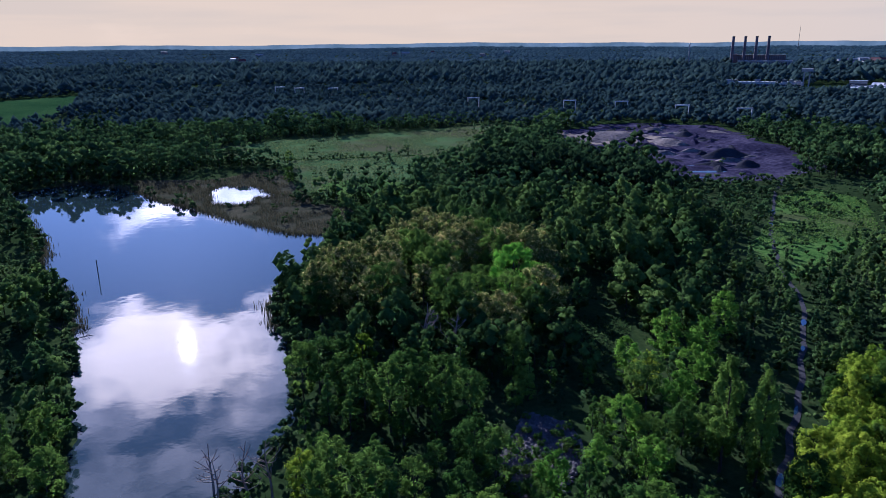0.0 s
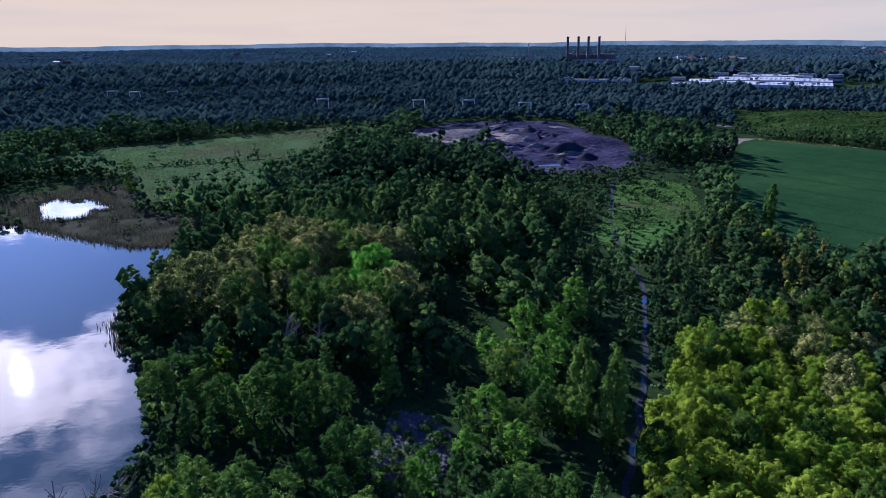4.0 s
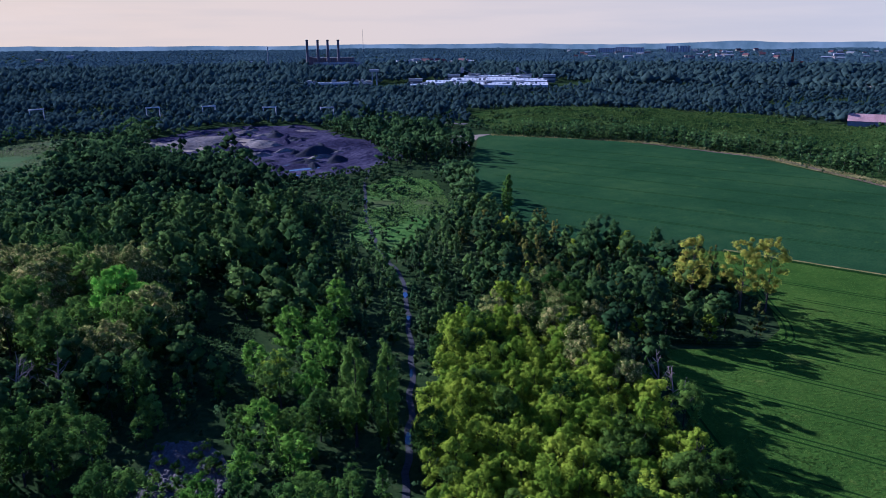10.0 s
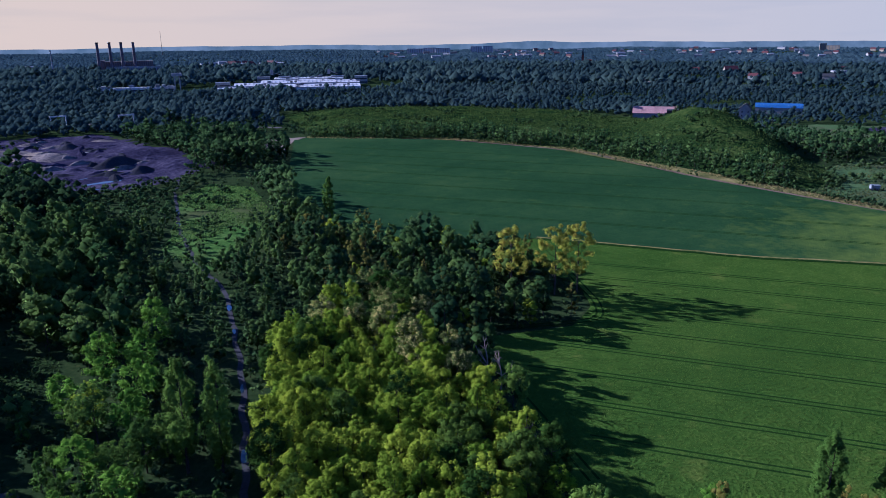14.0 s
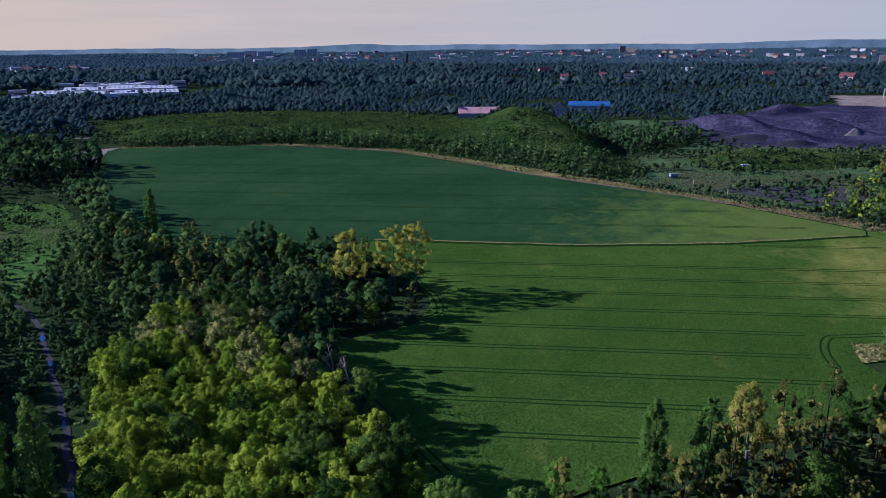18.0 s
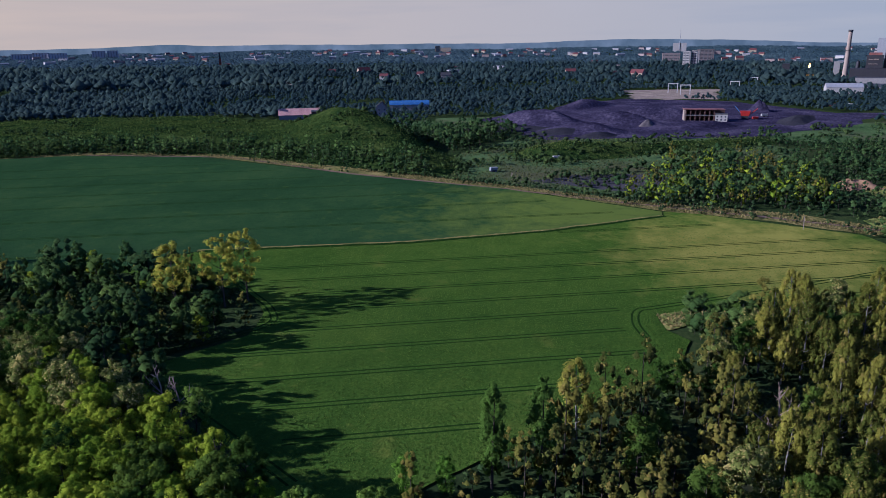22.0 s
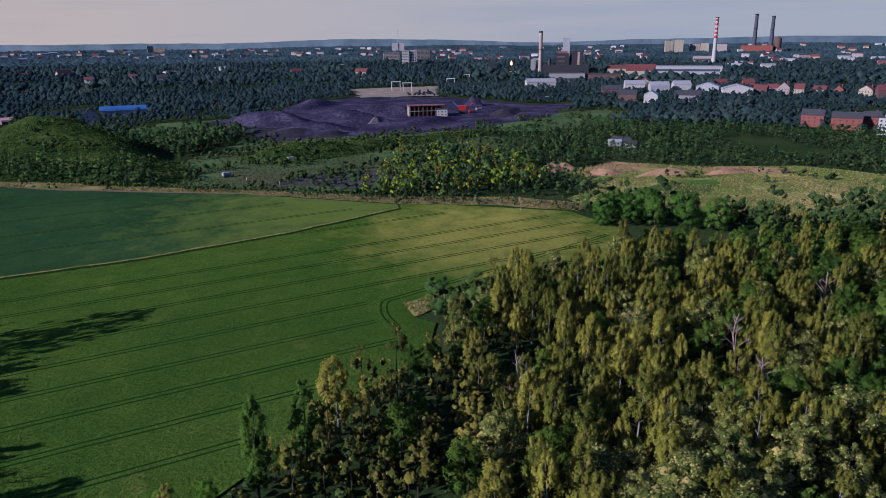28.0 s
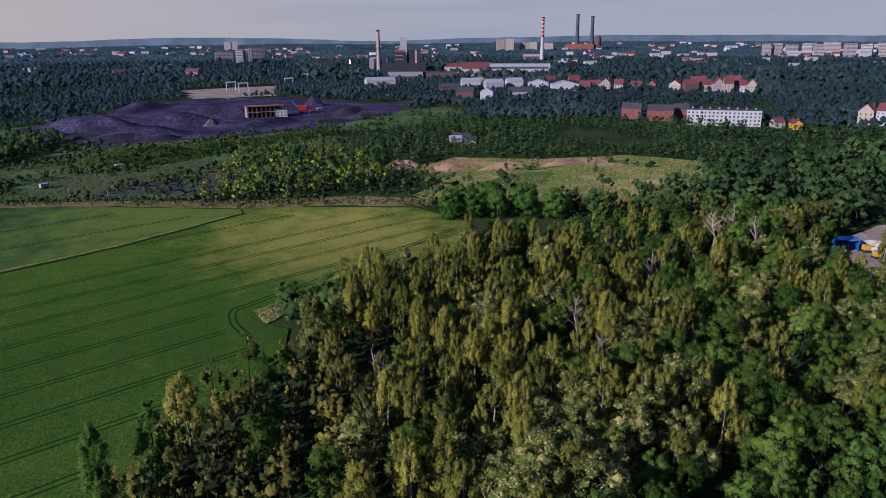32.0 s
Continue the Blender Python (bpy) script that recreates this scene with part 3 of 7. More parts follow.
KINDS = {
    "ash": ("ash_tree", "dark green broad-leaved tree in the thick wood"),
    "oak": ("oak_tree", "tall dark broad oak at the edge of the wood"),
    "locust": ("locust_tree", "yellow-green locust tree with dense sunlit feathery crown"),
    "cream": ("flowering_locust_tree", "pale flowering locust tree with cream blossom clusters"),
    "aspen": ("aspen_tree", "slim young dark green aspen in the undergrowth"),
    "birch": ("birch_tree", "slender birch with drooping olive crown, pale bark"),
    "alder": ("alder_tree", "round mid-green alder in the mixed wood"),
    "willow": ("willow_tree", "rounded bright green willow near the gravel path"),
    "cypress": ("dark_poplar_tree", "dark green columnar poplar at the field edge"),
    "poplar": ("poplar_tree", "tall columnar poplar with narrow grey-green crown"),
    "maple": ("mistletoe_tree", "tall open yellow-green tree with clumps of mistletoe"),
    "chestnut": ("chestnut_tree", "round dense fresh green tree at the field corner"),
    "fresh": ("linden_tree", "big bright green tree standing out of the wood"),
    "bush": ("bush", "low rounded green bush on open grass"),
}
PROTO = {}


def make_tree(sort, variant):
    """One tree with trunk and crown, at the world's origin."""
    r = np.random.default_rng(100 * len(sort) + 17 * variant + sum(map(ord, sort)))
    shape, h, w, foot, clumps, per, size, rc = SORT[sort]
    c, rad = crown_clumps(r, sort, clumps)
    name, label = KINDS[sort]
    root = tagged(new(name), label, "bush" if sort == "bush" else "tree", group=label.split(" ")[0] + " " + name.replace("_", " ") + "s", kind="")
    tall = 2.1 if sort == "birch" else 1.35 if sort in ("poplar", "cypress") else 0.85
    v, q, nv = leaf_cloud(r, c, rad, per, size, flat=tall)
    cv, ct, nc = cores(r, c, rad, tall, 0.62)
    part_c = new("crown", mesh_of("crown", np.concatenate([v, cv]), [np.concatenate([q, ct + len(v)])], [M_LEAF[sort]], normals=np.concatenate([nv, nc])))
    part_c.parent = root
    v, q = trunk_mesh(r, sort, c)
    part_t = new("trunk", mesh_of("trunk", v, [q], [M_BIRCHBARK if sort == "birch" else M_BARK], smooth=True))
    part_t.parent = root
    return root


def plant(sort, x, y, size=1.0, z=0.0, r=rng):
    """Stands a tree of that sort at a place."""
    variant = int(r.integers(0, 4))
    m = pose(x, y, z, r.normal(0, 1.5), r.normal(0, 1.5), r.uniform(0, 360)) @ Matrix.Diagonal((size * r.uniform(0.9, 1.12), size * r.uniform(0.9, 1.12), size, 1))
    if (sort, variant) not in PROTO:
        ob = PROTO[sort, variant] = make_tree(sort, variant)
        ob.matrix_basis = pose(x, y, z)
        return ob
    return copy_thing(PROTO[sort, variant], m)


def many(name, templates, xs, ys, zs, sizes, tints, mats, label, category="trees", r=rng, pick=None, smooth=False):
    """Countless trees joined into one mesh; a template holds points, faces, materials and, for leaves, soft normals."""
    vs, qs, tt, mi, nn, n = [], [], [], [], [], 0
    if pick is None:
        pick = r.integers(0, len(templates), len(xs))
    for k, (v, q, mat, *soft) in enumerate(templates):
        ids = np.nonzero(pick == k)[0]
        if not len(ids):
            continue
        a = r.uniform(0, 2 * np.pi, len(ids))
        s = sizes[ids]
        c1, s1 = np.cos(a)[:, None], np.sin(a)[:, None]
        st = s * r.uniform(0.85, 1.2, len(ids))

        def turned(w):
            return w[None, :, 0] * c1 - w[None, :, 1] * s1, w[None, :, 0] * s1 + w[None, :, 1] * c1

        X, Y = turned(v)
        Z = v[None, :, 2] * st[:, None] + zs[ids][:, None]
        vs.append(np.stack([X * s[:, None] + xs[ids][:, None], Y * s[:, None] + ys[ids][:, None], Z], -1).reshape(-1, 3))
        if soft:
            X, Y = turned(soft[0])
            nn.append(np.stack([X, Y, np.repeat(soft[0][None, :, 2], len(ids), 0)], -1).reshape(-1, 3))
        qs.append((q[None] + (np.arange(len(ids)) * len(v))[:, None, None] + n).reshape(-1, q.shape[1]))
        tt.append(np.repeat(tints[ids], len(v)))
        mi.append(np.tile(mat, len(ids)))
        n += len(ids) * len(v)
    me = mesh_of(name, np.concatenate(vs), [np.concatenate(qs)], mats, np.concatenate(mi), np.concatenate(tt), smooth, np.concatenate(nn) if nn else None)
    return tagged(new(name, me), label, category, kind="stuff")


def mid_template(seed, sort, clumps, per, size, grow=1.15):
    """A lighter tree for joined woods: full clumps, crown sprays and a stem."""
    r = np.random.default_rng(seed)
    c, rad = crown_clumps(r, sort, clumps)
    v, q, nv = leaf_cloud(r, c, rad * grow, per, size, lumpy=0.4)
    cv, cq, nc = cores(r, c, rad * grow, 1.3 if sort == "birch" else 0.85, 0.8, 0.4)
    h = SORT[sort][1]
    tv, tq = tube([(0, 0, -0.3), (0, 0, h * 0.75)], [0.02 * h * 0.6, 0.004 * h], 4)
    tq = np.concatenate([tq[:, :3], tq[:, [0, 2, 3]]])
    vv, qq = merged([(v, q), (cv, cq), (tv, tq)])
    tn = tv * np.array([1, 1, 0])
    tn /= np.linalg.norm(tn, axis=1)[:, None] + 1e-9
    return vv, qq, np.concatenate([np.full(len(q) + len(cq), WOODS.index(sort)), np.full(len(tq), len(WOODS))]), np.concatenate([nv, nc, tn])


def far_template(seed, r0=4.5, h=13.0, rows=3, sides=7):
    """A lumpy crown for far woods."""
    r = np.random.default_rng(seed)
    v = []
    for k, (z, w) in enumerate(((0.2, 0.85), (0.55, 1.0), (0.86, 0.66))[:rows]):
        a = np.linspace(0, 2 * np.pi, sides, endpoint=False) + k * 0.4
        w = w * r0 * r.uniform(0.65, 1.25, sides)
        v.append(np.column_stack([np.cos(a) * w, np.sin(a) * w, h * z + r.normal(0, 0.07 * h, sides)]))
    v.append(np.array([[r.normal(0, 0.6), r.normal(0, 0.6), h]]))
    v = np.concatenate(v)
    q = []
    for k in range(rows - 1):
        for j in range(sides):
            a, b = k * sides + j, k * sides + (j + 1) % sides
            q += [(a, b, b + sides), (a, b + sides, a + sides)]
    for j in range(sides):
        q.append(((rows - 1) * sides + j, (rows - 1) * sides + (j + 1) % sides, rows * sides))
    return v, np.array(q), np.zeros(len(q), int)


# ---------------------------------------------------------------- the plan
LAKE = [(-60, 85), (-68, 113), (-78, 137), (-86, 152), (-97, 178), (-118, 218), (-143, 248), (-161, 286), (-200, 338), (-233, 385), (-222, 399),
        (-204, 415), (-172, 397), (-135, 359), (-108, 336), (-86, 316), (-60, 295), (-40, 295), (-43, 251), (-51, 221), (-49, 201), (-39, 176),
        (-34, 154), (-31, 140), (-36, 120), (-42, 85)]
POND = [(-124, 386), (-121, 408), (-112, 400), (-101, 401), (-90, 384), (-84, 378), (-85, 371), (-93, 370), (-90, 356), (-101, 352), (-113, 354), (-117, 366)]
REEDS = [(-177, 422), (-133, 420), (-100, 456), (-59, 356), (-28, 330), (-41, 297), (-54, 290), (-86, 314), (-109, 337), (-137, 362), (-168, 394)]
MEADOW = [(-183, 532), (-132, 590), (-70, 622), (64, 696), (110, 640), (52, 562), (36, 519), (-2, 431), (-19, 367), (-61, 369), (-98, 466), (-142, 492)]
WESTFIELD = [(-602, 1023), (-538, 1118), (-434, 884), (-409, 686), (-560, 700)]
SLAG = [(112, 636), (144, 668), (197, 698), (266, 669), (260, 518), (229, 427), (202, 402), (155, 400), (139, 427), (134, 504), (109, 528)]
PATH = [(205, 405), (184, 372), (142, 286), (125, 243), (116, 207), (99, 174), (82, 143), (69, 122), (54, 97), (38, 66)]
STRIP = [(209, 379), (220, 351), (189, 285), (162, 262), (135, 236), (120, 228), (122, 262), (155, 315), (180, 360)]
FIELD = [(262, 375), (354, 495), (376, 500), (431, 408), (448, 302), (429, 243), (399, 148), (380, 67), (343, -15), (342, -30), (318, -92), (289, -106),
         (271, -105), (252, -96), (235, -84), (222, -62), (214, -40), (214, -20), (207, -9), (196, -12), (190, -18), (172, -14), (150, 4), (134, 14), (112, 32), (96, 42),
         (94, 56), (104, 66), (116, 82), (130, 104), (144, 115), (165, 102), (182, 106), (197, 120), (203, 142), (206, 180), (196, 205), (190, 240), (215, 300)]
NEARFIELD = [(206, 180), (236, 164), (244, 145), (267, 86), (296, 35), (335, -15)] + FIELD[8:36]
FARFIELD = FIELD[:8] + [(343, -14), (335.4, -14.4), (296.5, 35.5), (267.5, 86.5), (244.5, 145.6), (236.4, 164.6), (206.5, 180.8)] + FIELD[36:]
NOTCH = [(217, -45), (214, -40), (214, -20), (207, -9), (196, -12), (201, -18), (208, -30)]
RUBBLE = [(20, 142), (29, 137), (30, 124), (24, 112), (14, 108), (12, 118)]
GLADE = [(42, 150), (36, 172), (43, 198), (58, 197), (52, 170), (50, 152)]
HEAP = [(371, 495), (445, 392), (452, 276), (418, 150), (402, 105), (440, 95), (520, 140), (640, 250), (690, 420), (610, 620), (470, 690)]
VERGE = [(368, 496), (440, 392), (452, 300), (432, 240), (402, 146), (382, 66), (345, -16), (336, -60), (318, -98), (330, -110), (352, -75), (364, -10), (382, 44), (400, 90), (420, 150), (446, 240), (464, 300), (452, 396), (376, 506)]
TRACK = [(440, 392), (452, 280), (409, 173), (392, 111), (376, 51), (357, -6), (344, -56), (328, -104), (305, -150)]
FARSLAG = [(708, 134), (868, 83), (999, 21), (971, -117), (841, -203), (848, -252), (712, -183), (618, -78), (602, 11), (580, 77)]
WASTE = [(400, 100), (470, 130), (600, 95), (600, 10), (640, -80), (560, -110), (480, -90), (360, -12)]
CLAYLAND = [(345, -100), (374, -128), (420, -118), (446, -160), (420, -205), (411, -273), (364, -307), (330, -277), (300, -235), (283, -205), (292, -172), (300, -150), (325, -108)]
CLAYCUT = [(419, -127), (446, -158), (430, -182), (412, -160)]
CLAYCUT_B = [(421, -203), (416, -233), (406, -258), (392, -246), (396, -200)]
GREENPATCH = [(357, -139), (378, -167), (381, -199), (348, -180), (335, -142)]
YARD = [(407, 58), (432, 32), (444, -9), (431, -22), (395, -9), (388, 5)]
PLAINGRASS = [(664, 226), (731, 198), (750, 138), (655, 113), (631, 163)]
RIDGE = [(501, 92), (554, 64), (552, 9), (594, -60), (612, -100), (590, -110), (532, -28), (495, 13), (471, 55)]
EASTFLAT = [(690, -105), (744, -199), (777, -268), (690, -265), (640, -210), (605, -150), (610, -105)]
LOWMEADOW = [(-64, 404), (-50, 417), (-6, 406), (6, 380), (-17, 362), (-56, 371)]
SANDROAD = [(107, 653), (127, 602), (155, 594), (192, 597), (184, 566), (164, 553), (127, 552), (114, 584)]
SITE = [(172, -211), (196, -221), (209, -242), (218, -272), (196, -260), (180, -234)]
SANDLOT = [(1161, 17), (1198, -118), (1000, -100), (990, 14)]
RAIL = [(-467, 1276), (-202, 1140), (38, 945), (157, 862), (276, 790), (345, 690), (400, 580)]
STUBBLE = [(333, 522), (375, 505), (354, 495), (301, 440), (310, 480)]


def heap_height(x, y):
    """The overgrown heap along the field, with its higher mound."""
    gap = np.where(inside(HEAP, x, y), edge_gap(HEAP, x, y), 0.0)
    base = 8.5 * smoothstep(0, 55, gap)
    px, py = 600 * math.sin(radians(67.6)), 600 * math.cos(radians(67.6))
    u, v = (x - px) * 0.62 + (y - py) * 0.78, (x - px) * 0.78 - (y - py) * 0.62
    mound = 19.5 * np.exp(-(u / np.where(u < 0, 95, 45)) ** 2 - (v / 48) ** 2) * smoothstep(0, 30, gap)
    wave = np.array([noise.noise(Vector((a * 0.018, b * 0.018, 3.0))) + 0.5 * noise.noise(Vector((a * 0.06, b * 0.06, 5.0))) for a, b in zip(np.ravel(x), np.ravel(y))]).reshape(np.shape(x))
    return base + mound + 2.4 * wave * smoothstep(0, 40, gap)


def far_height(x, y):
    """Flat country that rises to wooded hills along the skyline."""
    r, a = np.hypot(x, y), np.degrees(np.arctan2(x, y))
    crest = 22 - 10 * smoothstep(20, 60, a) + 3 * np.sin(a * 0.21 + 1) + 2 * np.sin(a * 0.53)
    return crest * smoothstep(2700, 4650, r) ** 1.15


def skyline(a):
    """Height of the hazy hills that close the view."""
    top = 50 + 3 * np.sin(a * 0.21 + 1) + 2 * np.sin(a * 0.53) + 1.0 * np.sin(a * 1.7 + 2) + 0.6 * np.sin(a * 4.1)
    return top + 15 * np.exp(-((a - 54.5) / 2.6) ** 2) + 11 * np.exp(-((a - 90) / 5.0) ** 2) - 16 * np.exp(-((a - 104) / 6.0) ** 2) + 4 * np.exp(-((a - 128) / 9.0) ** 2)


# backdrop hills: haze is painted as a glow of their own
M_HAZE, n, l, out = nodes_of("far_hills_haze_glow")
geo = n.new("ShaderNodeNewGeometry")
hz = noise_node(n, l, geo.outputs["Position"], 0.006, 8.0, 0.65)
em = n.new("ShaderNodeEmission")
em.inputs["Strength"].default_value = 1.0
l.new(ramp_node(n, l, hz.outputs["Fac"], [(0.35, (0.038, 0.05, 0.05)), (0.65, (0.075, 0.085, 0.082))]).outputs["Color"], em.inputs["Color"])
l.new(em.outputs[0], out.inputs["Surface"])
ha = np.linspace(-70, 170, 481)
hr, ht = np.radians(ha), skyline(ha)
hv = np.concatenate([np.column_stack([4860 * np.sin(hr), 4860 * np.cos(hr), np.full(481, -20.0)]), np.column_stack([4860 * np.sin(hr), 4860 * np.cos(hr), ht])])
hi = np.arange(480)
tagged(new("backdrop", mesh_of("backdrop", hv, [np.column_stack([hi, hi + 1, hi + 482, hi + 481])], [M_HAZE])), "glowing backdrop of pale blue hazy hills along the horizon", "hills", kind="structure")

# ground: one sheet of rings out to the skyline
ring = np.concatenate([[0.0], np.geomspace(12, 4880, 120)])
turn_n = 480
aa = np.linspace(0, 2 * np.pi, turn_n, endpoint=False)
RR, AA = np.meshgrid(ring[1:], aa, indexing="ij")
gx, gy = (RR * np.sin(AA)).ravel(), (RR * np.cos(AA)).ravel()
gv = np.concatenate([[[0, 0, 0]], np.column_stack([gx, gy, far_height(gx, gy)])])
i, j = np.meshgrid(np.arange(len(ring) - 2), np.arange(turn_n), indexing="ij")
gq = np.stack([1 + i * turn_n + j, 1 + (i + 1) * turn_n + j, 1 + (i + 1) * turn_n + (j + 1) % turn_n, 1 + i * turn_n + (j + 1) % turn_n], -1).reshape(-1, 4)
jj = np.arange(turn_n)
gt = np.column_stack([np.zeros(turn_n, int), 1 + jj, 1 + (jj + 1) % turn_n])
tagged(new("ground", mesh_of("ground", gv, [gq[:, ::-1], gt[:, ::-1]], [M_GROUND], smooth=True)), "dark green rough ground out to the hazy horizon", "ground", kind="structure")

M_RUT = surface("brown_dirt", [(0.3, (0.06, 0.042, 0.028)), (0.7, (0.14, 0.1, 0.07))], 0.2, 2.0, 0.95, 0.5, 0.1)
sheet("lake", LAKE, 0.06, M_WATER, "still lake reflecting a cloudy evening sky", "water", 5, 2.2)
sheet("pond", POND, 0.08, M_WATER, "small pale pond between reed beds", "water", 4, 1.5)
sheet("reed_bed", REEDS, 0.04, M_REED, "brown marshy reed bed round the pond", "ground", 6, 3)
sheet("meadow", MEADOW, 0.05, M_MEADOW, "light green rough meadow beyond the lake", "ground", 10, 5)
sheet("west_field", WESTFIELD, 0.3, M_DARKCROP, "far green crop field behind the woods", "field", 20, 4)
sheet("slag_yard", SLAG, 0.07, M_SLAG, "bare violet-grey slag and coal yard", "ground", 6, 14)
sheet("grass_strip", STRIP, 0.05, M_GRASS, "bright grass clearing beside the gravel track", "ground", 6, 3)
# the glade takes the dark floor colour to stand for tree shade
sheet("glade", GLADE, 0.05, M_GROUND, "small grass glade inside the wood, darkened for tree shade", "ground", 5, 3)
sheet("rubble_patch", RUBBLE, 0.06, M_RUBBLE, "patch of grey stone rubble among bushes", "ground", 3, 2)
sheet("wheat_field", NEARFIELD, 0.35, M_CROP, "large green wheat field with wheel tracks", "field", 5, 0.6)
sheet("far_crop_field", FARFIELD, 0.35, M_DARKCROP, "crop field beyond the ditch, darkened in colour for cloud shade", "field", 5, 0.6)
sheet("dry_corner", NOTCH, 0.3, M_DRY, "dry grass corner at the wood edge", "ground", 3, 1.0)
sheet("waste_land", WASTE, 0.04, M_MEADOW, "rough grassy waste land before the slag yard", "ground", 12, 6)
sheet("far_slag_yard", FARSLAG, 0.1, M_SLAG, "dark violet slag works yard with heaps", "ground", 16, 8)
sheet("dry_meadow", CLAYLAND, 0.09, M_DRY, "dry yellow grassland with clay banks", "ground", 8, 5)
sheet("field_verge", VERGE, 0.13, M_VERGE, "strip of dry grass along the field edge", "ground", 6, 1.5)
sheet("building_site", SITE, 0.08, M_SAND, "pale sandy building site among trees", "ground", 5, 2)
sheet("sand_lot", SANDLOT, 0.2, M_SAND, "tan sandy lot behind the slag works", "ground", 12, 16)
sheet("stubble_patch", STUBBLE, 0.09, M_SAND, "small brown stubble patch at the field corner", "ground", 6, 2)
sheet("overgrown_heap", HEAP, -0.4, M_HEATH, "long overgrown slag heap with grassy mound", "hill", 10, 5, grid=9.0, high=heap_height)
sheet("waste_yard", YARD, 0.09, M_ROAD, "pinkish gravel yard on waste land", "ground", 6, 3)
sheet("grass_flat", PLAINGRASS, 0.12, M_MEADOW, "flat grass patch before the slag mound", "ground", 10, 5)
sheet("east_flat", EASTFLAT, 0.06, M_MEADOW, "flat rough grass before the steelworks", "ground", 10, 8)
sheet("low_meadow", LOWMEADOW, 0.12, M_GRASS, "fresh green low meadow by the pond", "ground", 8, 4)
sheet("sand_road", SANDROAD, 0.12, M_SAND, "pale sandy road across the slag yard", "ground", 8, 5)
sheet("green_patch", GREENPATCH, 0.14, M_GRASS, "fresh green patch in dry grassland", "ground", 6, 4)
sheet("clay_cut", CLAYCUT, 0.15, M_CLAY, "bare red clay ground before the bank", "ground", 5, 3)
sheet("clay_cut_east", CLAYCUT_B, 0.15, M_CLAY, "bare red clay ground before the bank", "ground", 5, 3)


def ridge_height(x, y):
    gap = np.where(inside(RIDGE, x, y), edge_gap(RIDGE, x, y), 0.0)
    return 6.5 * smoothstep(0, 22, gap) + 1.2 * smoothstep(0, 14, gap) * np.sin(x * 0.13) * np.sin(y * 0.11)


sheet("grass_ridge", RIDGE, -0.2, M_HEATH, "long green grassy ridge before the slag works", "hill", 6, 3, grid=6.0, high=ridge_height)
ribbon("meadow_ditch", [(-160, 487), (-121, 491), (-90, 494), (-32, 503), (26, 514), (116, 549)], 3.2, 0.16, M_TRACK, "dark ditch across the meadow", "ditch", 8, 2.0)
ribbon("railway", RAIL, 9.0, 0.3, M_RUBBLE, "pale ballast of a railway line through woods", "railway", 12, 1.5)
ribbon("gravel_path", PATH, 1.45, 0.1, M_ROAD, "grey gravel path through the wood", "path", 4, 1.2)
ribbon("dirt_track", TRACK, 3.4, 0.2, M_RUT, "brown dirt track along the far field edge", "path", 5, 1.0)


# ---------------------------------------------------------------- woods
FRONT = [(118, 372), (150, 352), (205, 372), (212, 402), (155, 400), (138, 428)]
CLAYFRONT = [(345, -95), (322, -114), (312, -135), (302, -160), (292, -185), (283, -205), (300, -235), (330, -277), (330, -180)]
CHESTFRONT = [(271, -106), (258, -100), (248, -122), (252, -150), (276, -158), (302, -125), (297, -98)]
OPEN = [CHESTFRONT, CLAYFRONT, FRONT, NOTCH, LAKE, POND, REEDS, MEADOW, WESTFIELD, SLAG, STRIP, FIELD, RUBBLE, GLADE, HEAP, VERGE, FARSLAG, WASTE, CLAYLAND, SITE, SANDLOT, STUBBLE, PLAINGRASS, EASTFLAT]


# bearing, distance and clear radius of what stands in the woods
PLOTS = [(24.5, 2093, 110), (24.4, 1300, 75), (27.4, 1312, 15), (31.4, 1260, 60), (32.8, 1310, 130), (36.0, 1320, 155), (39.0, 1310, 130), (40.3, 1220, 60), (36.0, 1200, 60), (63.7, 765, 24), (65.2, 740, 18), (72.3, 852, 28), (70.1, 765, 9), (75.2, 1416, 14),
         (95.1, 760, 30), (97.8, 775, 24), (103.8, 1392, 14), (105.8, 1480, 70), (103.8, 1150, 32), (105.8, 1290, 32), (111.3, 1407, 36), (109.6, 1494, 28), (98.4, 1312, 26),
         (110.3, 550, 20), (110.9, 1090, 24), (112.7, 1064, 22), (114.3, 1090, 22), (118.2, 1045, 28), (112.2, 911, 13), (114.5, 1467, 70), (127.0, 710, 12), (123.4, 709, 13), (125.5, 696, 16),
         (129.0, 680, 22), (131.2, 680, 22), (127.4, 1045, 34), (130.1, 1027, 22), (131.4, 1032, 22), (121.8, 1043, 20), (133.7, 675, 8), (139.5, 728, 18), (140.2, 266, 13), (63.4, 1441, 70), (116.4, 1973, 30)]
PLOTS = [(d * math.sin(radians(a)), d * math.cos(radians(a)), w) for a, d, w in PLOTS]


